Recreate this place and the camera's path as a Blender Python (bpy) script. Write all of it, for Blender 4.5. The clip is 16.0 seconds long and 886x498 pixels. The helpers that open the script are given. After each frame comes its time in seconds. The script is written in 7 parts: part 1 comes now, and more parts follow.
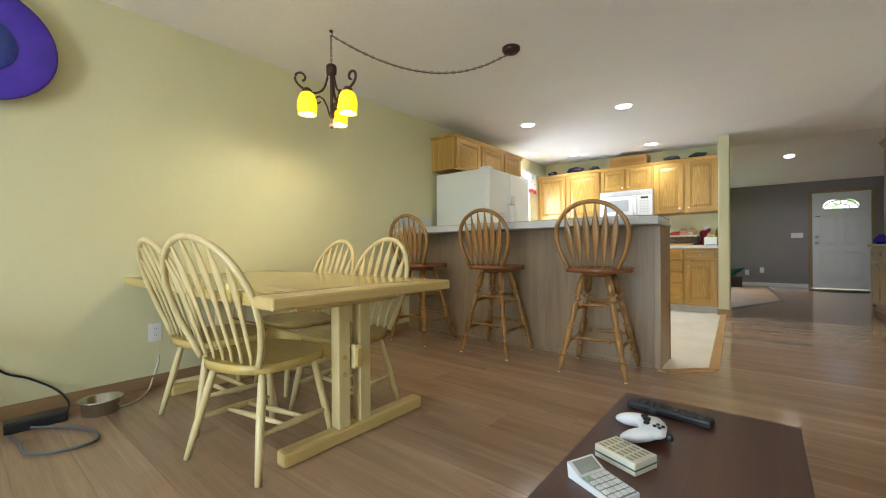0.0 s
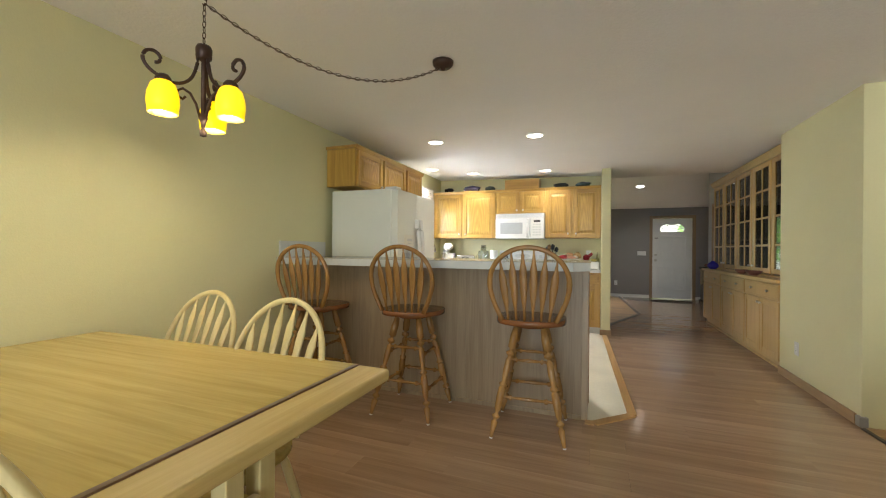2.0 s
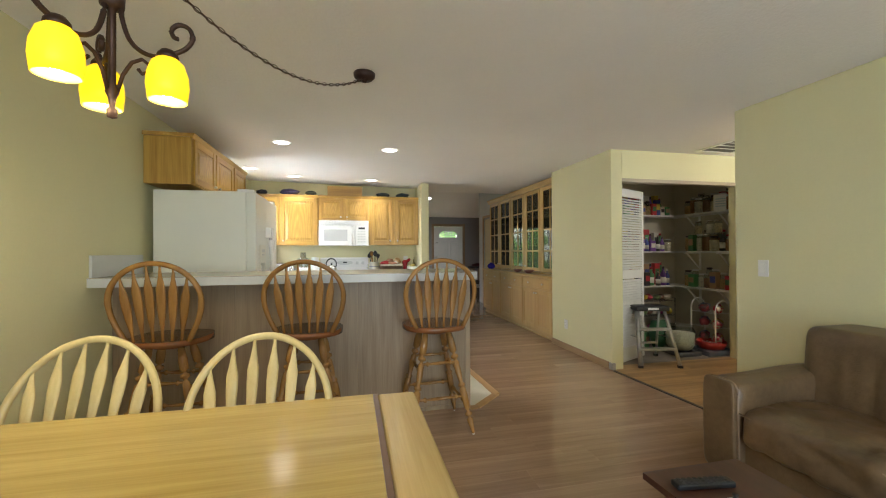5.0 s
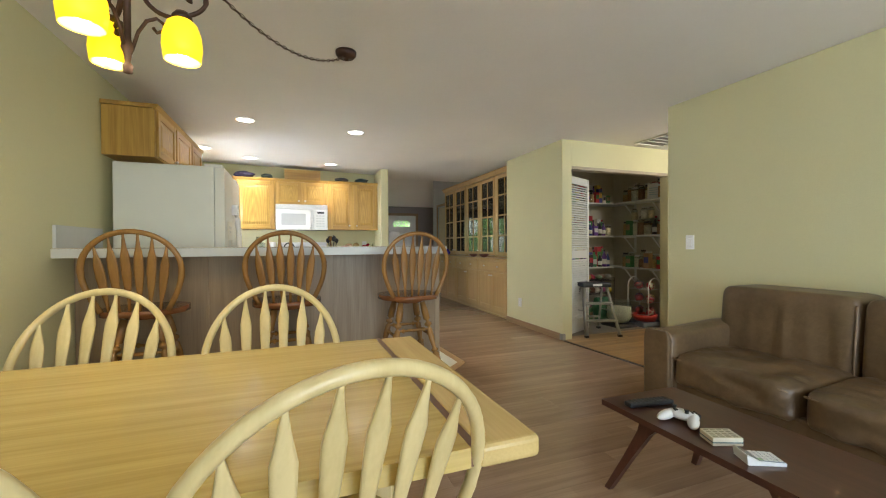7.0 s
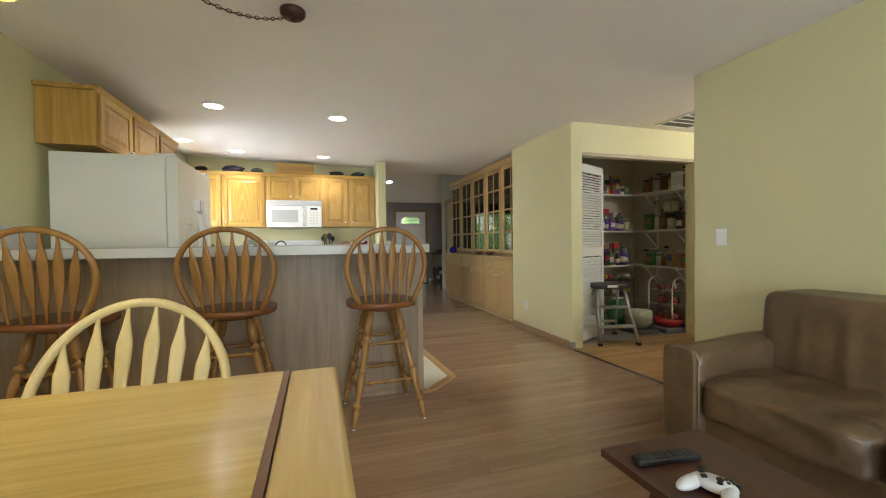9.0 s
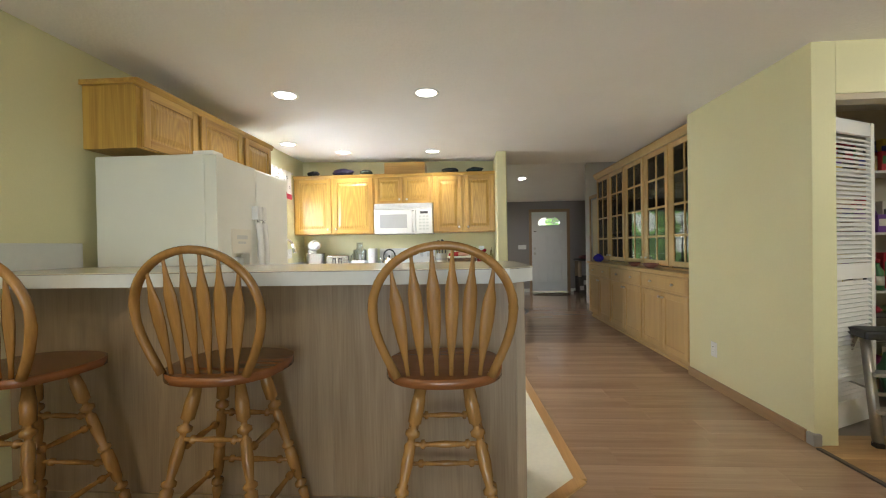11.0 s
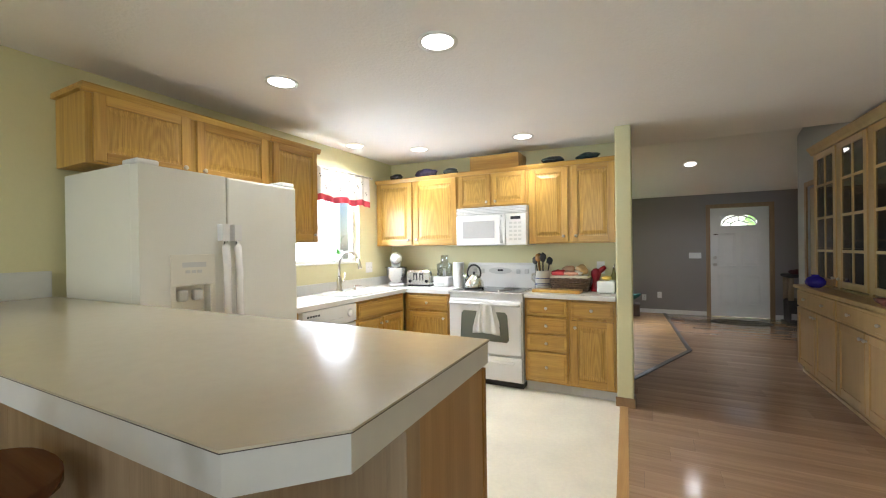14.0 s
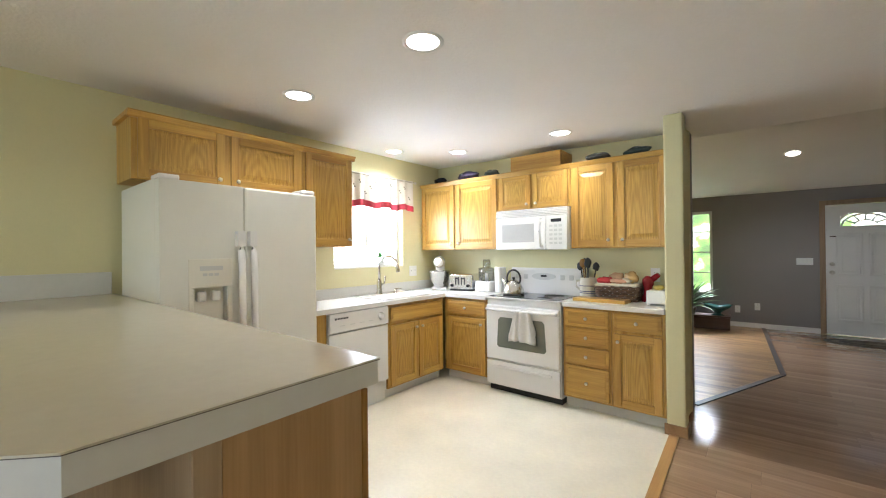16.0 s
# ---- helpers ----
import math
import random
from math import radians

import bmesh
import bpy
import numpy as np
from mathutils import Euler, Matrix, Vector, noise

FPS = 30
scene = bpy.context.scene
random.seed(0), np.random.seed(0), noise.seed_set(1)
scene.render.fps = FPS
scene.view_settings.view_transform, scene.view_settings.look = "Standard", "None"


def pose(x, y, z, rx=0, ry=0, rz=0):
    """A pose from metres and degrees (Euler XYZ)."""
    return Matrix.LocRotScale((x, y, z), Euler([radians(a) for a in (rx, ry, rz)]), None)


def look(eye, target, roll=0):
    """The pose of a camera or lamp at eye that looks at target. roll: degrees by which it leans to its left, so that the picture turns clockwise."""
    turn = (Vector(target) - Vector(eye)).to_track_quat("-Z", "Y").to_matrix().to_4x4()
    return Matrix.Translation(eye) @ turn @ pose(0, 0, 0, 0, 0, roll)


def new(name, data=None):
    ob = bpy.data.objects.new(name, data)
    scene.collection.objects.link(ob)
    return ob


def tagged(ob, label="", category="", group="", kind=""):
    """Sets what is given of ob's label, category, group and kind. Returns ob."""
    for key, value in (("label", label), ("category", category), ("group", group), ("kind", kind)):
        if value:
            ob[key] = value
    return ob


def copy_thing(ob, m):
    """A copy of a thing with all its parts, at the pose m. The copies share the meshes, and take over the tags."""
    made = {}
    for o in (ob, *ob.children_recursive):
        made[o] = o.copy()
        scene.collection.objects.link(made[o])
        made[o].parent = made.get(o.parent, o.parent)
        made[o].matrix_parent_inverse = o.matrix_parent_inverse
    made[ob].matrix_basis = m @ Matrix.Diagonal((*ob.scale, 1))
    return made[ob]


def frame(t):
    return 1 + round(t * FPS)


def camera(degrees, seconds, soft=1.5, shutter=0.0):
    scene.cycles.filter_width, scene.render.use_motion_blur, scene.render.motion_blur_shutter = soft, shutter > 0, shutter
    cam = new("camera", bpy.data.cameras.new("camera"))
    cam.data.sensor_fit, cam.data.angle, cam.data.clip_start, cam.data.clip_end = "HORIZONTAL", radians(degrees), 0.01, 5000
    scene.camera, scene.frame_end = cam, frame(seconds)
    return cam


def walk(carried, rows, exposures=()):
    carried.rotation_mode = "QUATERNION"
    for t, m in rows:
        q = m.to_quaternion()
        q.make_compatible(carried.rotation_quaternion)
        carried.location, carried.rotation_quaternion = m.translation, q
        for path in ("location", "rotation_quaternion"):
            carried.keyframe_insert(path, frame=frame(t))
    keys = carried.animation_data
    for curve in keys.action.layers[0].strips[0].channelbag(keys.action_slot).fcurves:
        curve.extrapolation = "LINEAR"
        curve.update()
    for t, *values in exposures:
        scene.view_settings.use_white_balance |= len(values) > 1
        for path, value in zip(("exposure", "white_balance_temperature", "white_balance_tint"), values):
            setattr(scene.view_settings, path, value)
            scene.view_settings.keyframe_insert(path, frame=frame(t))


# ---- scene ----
cam = camera(96.1, 16.0, soft=1.1)
PATH = [
    (0, (0.042, 0.632, 0.883), (-1.214, 2.189, 0.884), -0.4),
    (0.5, (-0.056, 0.766, 0.974), (-1.259, 2.364, 0.975), -0.4),
    (1, (-0.19, 0.856, 1.068), (-1.283, 2.531, 1.061), -0.1),
    (1.5, (-0.336, 0.881, 1.125), (-1.269, 2.65, 1.12), 0.2),
    (2, (-0.501, 0.913, 1.186), (-1.216, 2.781, 1.188), 0.5),
    (2.5, (-0.615, 0.981, 1.224), (-1.079, 2.927, 1.232), 0.3),
    (3, (-0.758, 0.978, 1.278), (-0.951, 2.969, 1.279), 0.3),
    (3.5, (-0.947, 0.946, 1.29), (-0.91, 2.946, 1.295), 0.3),
    (4, (-1.133, 0.865, 1.292), (-0.929, 2.854, 1.301), 0.1),
    (6.5, (-1.726, 0.638, 1.156), (-1.077, 2.53, 1.15), -0.4),
    (7, (-1.719, 0.609, 1.116), (-1.022, 2.483, 1.097), -0.3),
    (7.5, (-1.653, 0.612, 1.078), (-0.914, 2.471, 1.054), -0.4),
    (8, (-1.522, 0.673, 1.065), (-0.774, 2.527, 1.034), -0.5),
    (8.5, (-1.395, 0.771, 1.089), (-0.676, 2.638, 1.057), -0.6),
    (9, (-1.295, 0.954, 1.117), (-0.695, 2.861, 1.084), -0.7),
    (9.5, (-1.191, 1.159, 1.147), (-0.735, 3.105, 1.105), -0.9),
    (10, (-1.074, 1.434, 1.158), (-0.803, 3.415, 1.129), -1.0),
    (10.2, (-1.009, 1.56, 1.149), (-0.832, 3.552, 1.132), -1.1),
    (12.5, (-0.503, 2.753, 1.336), (-1.003, 4.689, 1.307), -0.8),
    (13, (-0.376, 2.936, 1.326), (-1.033, 4.825, 1.314), -1.2),
    (13.5, (-0.276, 3.139, 1.329), (-1.087, 4.968, 1.321), -1.1),
    (14, (-0.179, 3.307, 1.347), (-1.097, 5.084, 1.34), -0.8),
    (14.5, (-0.083, 3.447, 1.343), (-1.103, 5.168, 1.344), -0.8),
    (15, (0.014, 3.52, 1.35), (-1.088, 5.189, 1.351), -0.6),
    (15.5, (0.111, 3.575, 1.355), (-1.077, 5.184, 1.361), -0.6),
    (16, (0.176, 3.632, 1.363), (-1.093, 5.177, 1.371), -0.6),
]
EXPOSURES = [(0, 0.15, 6000, 10), (1.5, 0.0, 6350, 10), (3, -0.10, 6500, 10), (6.5, 0.03, 6220, 10), (9, -0.02, 6380, 10), (12.5, 0.10, 6350, 11), (15, 0.08, 6150, 12), (16, 0.08, 6150, 12)]
walk(cam, [(t, look(eye, target, roll)) for t, eye, target, roll in PATH], EXPOSURES)

# ---------------------------------------------------------------- light
world = bpy.data.worlds.new("sky_world")
scene.world = world
world.use_nodes = True
wn = world.node_tree.nodes
sky = wn.new("ShaderNodeTexSky")
sky.sky_type = "NISHITA"
sky.sun_disc = False
sky.sun_elevation = radians(50)
sky.sun_rotation = radians(200)
wn["Background"].inputs["Strength"].default_value = 0.15
world.node_tree.links.new(sky.outputs["Color"], wn["Background"].inputs["Color"])
sun_data = bpy.data.lights.new("sun", "SUN")
sun_data.energy, sun_data.angle, sun_data.color = 1.2, radians(12), (1.0, 0.96, 0.9)
sun = new("sun", sun_data)
sun.matrix_world = look((0, -20, 24), (0, 0, 0))


def area_lamp(name, eye, target, sx, sy, watts, color):
    d = bpy.data.lights.new(name, "AREA")
    d.shape, d.size, d.size_y, d.energy, d.color = "RECTANGLE", sx, sy, watts, color
    ob = new(name, d)
    ob.matrix_world = look(eye, target)
    return ob


DAY = (0.82, 0.93, 1.04)
WARM = (1.0, 0.93, 0.80)
area_lamp("patio_daylight", (-0.65, -2.28, 1.15), (0.25, 0, 1.12), 2.5, 1.9, 124, DAY)
area_lamp("front_daylight", (-1.55, 13.5, 3.1), (-1.3, 10.8, 0.6), 2.2, 1.4, 1150, (0.9, 0.95, 1.0))
area_lamp("sink_daylight", (-3.20, 6.38, 1.66), (0, 6.38, 1.3), 0.86, 0.84, 48, DAY)


def spot_lamp(name, eye, watts, color, size=0.07, cone=136):
    d = bpy.data.lights.new(name, "SPOT")
    d.energy, d.color, d.shadow_soft_size, d.spot_size, d.spot_blend = watts, color, size, radians(cone), 0.85
    ob = new(name, d)
    ob.matrix_world = look(eye, (eye[0], eye[1] + 0.001, 0))
    return ob


CEIL = 2.342


def ceil_z(x):
    """The flat ceiling rises slightly towards the west wall."""
    return CEIL + max(0.0, -0.5 - x) * 0.0222


CANS = [(-1.086, 5.035), (-2.175, 5.037), (-1.197, 6.90), (-2.31, 6.92), (-2.82, 6.50)]
for cx, cy in CANS:
    spot_lamp("downlight", (cx, cy, ceil_z(cx) - 0.02), 41, (1.0, 0.97, 0.90))
spot_lamp("entry_downlight", (0.43, 10.84, 2.60), 48, (0.95, 0.98, 1.0))
hall = bpy.data.lights.new("hall_bulb", "POINT")
hall.energy, hall.color, hall.shadow_soft_size = 38, (1.0, 0.95, 0.86), 0.1
new("hall_bulb", hall).location = (2.75, 3.35, 2.18)
CHAND = (-2.253, 2.276)
SHADE_R, SHADE_Z = 0.16, 1.848
SHADE_ANGLES = (-114.0, 4.5, 126.5)
for a in SHADE_ANGLES:
    d = bpy.data.lights.new("bulb", "POINT")
    d.energy, d.color, d.shadow_soft_size = 9, (1.0, 0.86, 0.58), 0.03
    ob = new("bulb", d)
    ob.location = (CHAND[0] + SHADE_R * math.cos(radians(a)), CHAND[1] + SHADE_R * math.sin(radians(a)), SHADE_Z - 0.045)

# ---------------------------------------------------------------- materials


def mat(name, color, rough=0.5, metal=0.0, vary=0.06, scale=6.0, fine=60.0, bump=0.0, bump_scale=None, spec=0.5, random=0.0, coat=0.0):
    """Plain surface with large and fine variation, optional relief."""
    m = bpy.data.materials.new(name)
    m.use_nodes = True
    nt = m.node_tree
    n, l = nt.nodes, nt.links
    p = n["Principled BSDF"]
    p.inputs["Roughness"].default_value = rough
    p.inputs["Metallic"].default_value = metal
    p.inputs["Specular IOR Level"].default_value = spec
    p.inputs["Coat Weight"].default_value = coat
    tc = n.new("ShaderNodeTexCoord")
    big = n.new("ShaderNodeTexNoise")
    big.inputs["Scale"].default_value = scale
    big.inputs["Detail"].default_value = 4
    small = n.new("ShaderNodeTexNoise")
    small.inputs["Scale"].default_value = fine
    l.new(tc.outputs["Object"], big.inputs["Vector"])
    l.new(tc.outputs["Object"], small.inputs["Vector"])
    add = n.new("ShaderNodeMath")
    add.operation = "MULTIPLY_ADD"
    l.new(small.outputs["Fac"], add.inputs[0])
    add.inputs[1].default_value = 0.35
    l.new(big.outputs["Fac"], add.inputs[2])
    last = add
    if random:
        oi = n.new("ShaderNodeObjectInfo")
        r = n.new("ShaderNodeMath")
        r.operation = "MULTIPLY_ADD"
        l.new(oi.outputs["Random"], r.inputs[0])
        r.inputs[1].default_value = random
        l.new(add.outputs[0], r.inputs[2])
        last = r
    mr = n.new("ShaderNodeMapRange")
    mr.inputs["From Min"].default_value, mr.inputs["From Max"].default_value = 0.35, 1.0 + random
    mr.inputs["To Min"].default_value, mr.inputs["To Max"].default_value = 1 - vary, 1 + vary
    l.new(last.outputs[0], mr.inputs["Value"])
    mul = n.new("ShaderNodeVectorMath")
    mul.operation = "SCALE"
    mul.inputs[0].default_value = color
    l.new(mr.outputs["Result"], mul.inputs["Scale"])
    l.new(mul.outputs["Vector"], p.inputs["Base Color"])
    if bump:
        bt = n.new("ShaderNodeTexNoise")
        bt.inputs["Scale"].default_value = bump_scale or fine
        bt.inputs["Detail"].default_value = 3
        l.new(tc.outputs["Object"], bt.inputs["Vector"])
        b = n.new("ShaderNodeBump")
        b.inputs["Strength"].default_value = bump
        b.inputs["Distance"].default_value = 0.004
        l.new(bt.outputs["Fac"], b.inputs["Height"])
        l.new(b.outputs["Normal"], p.inputs["Normal"])
    return m


def wood(name, dark, light, axis="z", rough=0.35, scale=1.0, rings=14.0, random=0.3, spec=0.5, bump=0.08, contrast=1.0, island=False, strips=False):
    """Grain stretched along one axis, with pores and a slow drift of colour."""
    m = bpy.data.materials.new(name)
    m.use_nodes = True
    nt = m.node_tree
    n, l = nt.nodes, nt.links
    p = n["Principled BSDF"]
    p.inputs["Roughness"].default_value = rough
    p.inputs["Specular IOR Level"].default_value = spec
    tc = n.new("ShaderNodeTexCoord")
    oi = n.new("ShaderNodeNewGeometry" if island else "ShaderNodeObjectInfo")
    rnd = oi.outputs["Random Per Island" if island else "Random"]
    off = n.new("ShaderNodeVectorMath")
    off.operation = "MULTIPLY_ADD"
    off.inputs[1].default_value = (1, 1, 1)
    sc = n.new("ShaderNodeVectorMath")
    sc.operation = "SCALE"
    sc.inputs[0].default_value = (7.3, 3.1, 5.7)
    l.new(rnd, sc.inputs["Scale"])
    l.new(tc.outputs["Object"], off.inputs[0])
    l.new(sc.outputs["Vector"], off.inputs[2])
    mp = n.new("ShaderNodeMapping")
    s = [rings * scale] * 3
    s["xyz".index(axis)] = 0.9 * scale
    mp.inputs["Scale"].default_value = s
    l.new(off.outputs["Vector"], mp.inputs["Vector"])
    grain = n.new("ShaderNodeTexNoise")
    grain.inputs["Scale"].default_value, grain.inputs["Detail"].default_value = 1.0, 5
    grain.inputs["Distortion"].default_value = 1.2
    l.new(mp.outputs["Vector"], grain.inputs["Vector"])
    mp2 = n.new("ShaderNodeMapping")
    s2 = [150.0 * scale] * 3
    s2["xyz".index(axis)] = 5.0 * scale
    mp2.inputs["Scale"].default_value = s2
    l.new(off.outputs["Vector"], mp2.inputs["Vector"])
    pore = n.new("ShaderNodeTexNoise")
    pore.inputs["Scale"].default_value, pore.inputs["Detail"].default_value = 1.0, 2
    l.new(mp2.outputs["Vector"], pore.inputs["Vector"])
    a = n.new("ShaderNodeMath")
    a.operation = "MULTIPLY_ADD"
    l.new(pore.outputs["Fac"], a.inputs[0])
    a.inputs[1].default_value = 0.45
    l.new(grain.outputs["Fac"], a.inputs[2])
    b = n.new("ShaderNodeMath")
    b.operation = "MULTIPLY_ADD"
    l.new(rnd, b.inputs[0])
    b.inputs[1].default_value = random
    l.new(a.outputs[0], b.inputs[2])
    ramp = n.new("ShaderNodeMapRange")
    ramp.inputs["From Min"].default_value = 0.55 - 0.1 / contrast
    ramp.inputs["From Max"].default_value = 0.85 + random
    l.new(b.outputs[0], ramp.inputs["Value"])
    mix = n.new("ShaderNodeMix")
    mix.data_type = "RGBA"
    mix.inputs["A"].default_value = (*dark, 1)
    mix.inputs["B"].default_value = (*light, 1)
    l.new(ramp.outputs["Result"], mix.inputs["Factor"])
    colour = mix.outputs["Result"]
    if strips:
        bk = n.new("ShaderNodeTexBrick")
        bk.inputs["Color1"].default_value, bk.inputs["Color2"].default_value = (0.91, 0.90, 0.89, 1), (1.08, 1.08, 1.07, 1)
        bk.inputs["Scale"].default_value, bk.inputs["Mortar Size"].default_value, bk.inputs["Bias"].default_value = 1.0, 0.0, 0.0
        bk.inputs["Brick Width"].default_value, bk.inputs["Row Height"].default_value = 0.42, 0.064
        l.new(tc.outputs["Object"] if not island else off.outputs["Vector"], bk.inputs["Vector"])
        tone = n.new("ShaderNodeMix")
        tone.data_type, tone.blend_type = "RGBA", "MULTIPLY"
        tone.inputs["Factor"].default_value = 1.0
        l.new(colour, tone.inputs["A"])
        l.new(bk.outputs["Color"], tone.inputs["B"])
        colour = tone.outputs["Result"]
    l.new(colour, p.inputs["Base Color"])
    if bump:
        bn = n.new("ShaderNodeBump")
        bn.inputs["Strength"].default_value = bump
        bn.inputs["Distance"].default_value = 0.002
        l.new(a.outputs[0], bn.inputs["Height"])
        l.new(bn.outputs["Normal"], p.inputs["Normal"])
    return m


def cathedral(name, dark, light, rough=0.33):
    """Plain-sawn oak: arched growth rings up the middle of each panel, with fine pores."""
    m = bpy.data.materials.new(name)
    m.use_nodes = True
    n, l = m.node_tree.nodes, m.node_tree.links
    p = n["Principled BSDF"]
    p.inputs["Roughness"].default_value = rough
    tc, oi = n.new("ShaderNodeTexCoord"), n.new("ShaderNodeObjectInfo")
    shift = n.new("ShaderNodeVectorMath")
    shift.operation = "SCALE"
    shift.inputs[0].default_value = (0.35, 0.0, 0.5)
    l.new(oi.outputs["Random"], shift.inputs["Scale"])
    add = n.new("ShaderNodeVectorMath")
    l.new(tc.outputs["Generated"], add.inputs[0])
    l.new(shift.outputs["Vector"], add.inputs[1])
    mp = n.new("ShaderNodeMapping")
    mp.inputs["Location"].default_value, mp.inputs["Scale"].default_value = (-0.67, 0, 0.03), (1.0, 0.0, 0.16)
    l.new(add.outputs["Vector"], mp.inputs["Vector"])
    wave = n.new("ShaderNodeTexWave")
    wave.wave_type, wave.rings_direction = "RINGS", "SPHERICAL"
    wave.inputs["Scale"].default_value, wave.inputs["Distortion"].default_value = 4.5, 5.5
    wave.inputs["Detail"].default_value, wave.inputs["Detail Scale"].default_value = 2.0, 1.0
    l.new(mp.outputs["Vector"], wave.inputs["Vector"])
    mp2 = n.new("ShaderNodeMapping")
    mp2.inputs["Scale"].default_value = (170, 170, 7)
    l.new(tc.outputs["Object"], mp2.inputs["Vector"])
    pore = n.new("ShaderNodeTexNoise")
    pore.inputs["Scale"].default_value = 1.0
    l.new(mp2.outputs["Vector"], pore.inputs["Vector"])
    mixed = n.new("ShaderNodeMath")
    mixed.operation = "MULTIPLY_ADD"
    l.new(pore.outputs["Fac"], mixed.inputs[0])
    mixed.inputs[1].default_value = 0.9
    half = n.new("ShaderNodeMath")
    half.operation = "MULTIPLY"
    half.inputs[1].default_value = 0.20
    l.new(wave.outputs["Fac"], half.inputs[0])
    l.new(half.outputs[0], mixed.inputs[2])
    ramp = n.new("ShaderNodeMapRange")
    ramp.inputs["From Min"].default_value, ramp.inputs["From Max"].default_value = 0.22, 0.82
    l.new(mixed.outputs[0], ramp.inputs["Value"])
    mix = n.new("ShaderNodeMix")
    mix.data_type = "RGBA"
    mix.inputs["A"].default_value, mix.inputs["B"].default_value = (*dark, 1), (*light, 1)
    l.new(ramp.outputs["Result"], mix.inputs["Factor"])
    l.new(mix.outputs["Result"], p.inputs["Base Color"])
    return m


def glow(name, color, strength, base=(0.8, 0.8, 0.8)):
    m = bpy.data.materials.new(name)
    m.use_nodes = True
    p = m.node_tree.nodes["Principled BSDF"]
    p.inputs["Base Color"].default_value = (*base, 1)
    p.inputs["Emission Color"].default_value = (*color, 1)
    p.inputs["Emission Strength"].default_value = strength
    return m


def glass(name, color=(1, 1, 1), rough=0.0, alpha=0.12):
    """Thin pane: mostly clear, with a mirror-like gloss."""
    m = bpy.data.materials.new(name)
    m.use_nodes = True
    n, l = m.node_tree.nodes, m.node_tree.links
    n.remove(n["Principled BSDF"])
    tr = n.new("ShaderNodeBsdfTransparent")
    tr.inputs["Color"].default_value = (*color, 1)
    gl = n.new("ShaderNodeBsdfGlossy")
    gl.inputs["Roughness"].default_value = rough
    lw = n.new("ShaderNodeLayerWeight")
    lw.inputs["Blend"].default_value = 0.5
    fr = n.new("ShaderNodeMath")
    fr.operation = "POWER"
    fr.inputs[1].default_value = 5.0
    l.new(lw.outputs["Facing"], fr.inputs[0])
    ma = n.new("ShaderNodeMath")
    ma.operation = "ADD"
    ma.use_clamp = True
    ma.inputs[1].default_value = alpha
    mx = n.new("ShaderNodeMixShader")
    l.new(fr.outputs[0], ma.inputs[0])
    l.new(ma.outputs[0], mx.inputs["Fac"])
    l.new(tr.outputs["BSDF"], mx.inputs[1])
    l.new(gl.outputs["BSDF"], mx.inputs[2])
    l.new(mx.outputs["Shader"], n["Material Output"].inputs["Surface"])
    return m


YELLOW = mat("pale_yellow_paint", (0.675, 0.635, 0.385), 0.55, vary=0.04, scale=1.2, bump=0.25, bump_scale=140, spec=0.35)
CEILING = mat("textured_ceiling_paint", (0.90, 0.875, 0.85), 0.8, vary=0.03, scale=1.5, bump=0.7, bump_scale=55, spec=0.2)
GREY = mat("grey_paint", (0.27, 0.25, 0.24), 0.6, vary=0.04, scale=1.3, bump=0.2, bump_scale=140, spec=0.3)
BLUEGREY = mat("pale_blue_grey_paint", (0.42, 0.44, 0.46), 0.6, vary=0.04, scale=1.3, bump=0.2, bump_scale=140, spec=0.3)
WHITE = mat("white_gloss_paint", (0.78, 0.77, 0.74), 0.35, vary=0.03)
FRIDGE = mat("pebbled_white_enamel", (0.76, 0.755, 0.695), 0.33, vary=0.02, bump=0.25, bump_scale=260)
ENAMEL = mat("white_enamel", (0.80, 0.79, 0.77), 0.22, vary=0.02)
ALMOND = mat("almond_plastic", (0.76, 0.73, 0.64), 0.35, vary=0.02)
LAMINATE = mat("beige_laminate", (0.55, 0.505, 0.40), 0.16, vary=0.03, scale=30, fine=300)
EDGE = mat("pale_grey_laminate", (0.60, 0.60, 0.58), 0.35, vary=0.03, scale=30, fine=300)
VINYL = mat("worn_cream_vinyl", (0.77, 0.73, 0.60), 0.30, vary=0.12, scale=2.5, fine=40, bump=0.05)
OAK = wood("honey_oak", (0.31, 0.152, 0.032), (0.57, 0.348, 0.080), "z", contrast=2.5, random=0.2)
OAKPANEL = cathedral("honey_oak_panel", (0.30, 0.152, 0.030), (0.56, 0.348, 0.078))
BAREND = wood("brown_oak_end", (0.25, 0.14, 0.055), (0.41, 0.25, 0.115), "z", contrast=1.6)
OAKH = wood("honey_oak_rails", (0.31, 0.152, 0.032), (0.57, 0.348, 0.080), "x", contrast=2.5, random=0.2)
OAKPALE = wood("pale_oak_panel", (0.19, 0.122, 0.066), (0.37, 0.27, 0.17), "z", rough=0.42, contrast=0.6, rings=12)
MAPLE = wood("maple_veneer", (0.41, 0.245, 0.085), (0.54, 0.35, 0.135), "z", rough=0.32, rings=8, contrast=0.5)
MAPLEY = wood("maple_veneer_long", (0.39, 0.235, 0.082), (0.52, 0.335, 0.128), "y", rough=0.32, rings=8, contrast=0.5)
PINE = wood("blond_varnished_wood", (0.55, 0.43, 0.19), (0.71, 0.58, 0.30), "z", rough=0.3, contrast=0.5)
PINEX = wood("blond_varnished_top", (0.42, 0.295, 0.08), (0.60, 0.445, 0.15), "x", rough=0.16, contrast=0.7, rings=16, random=0.12, bump=0.015)
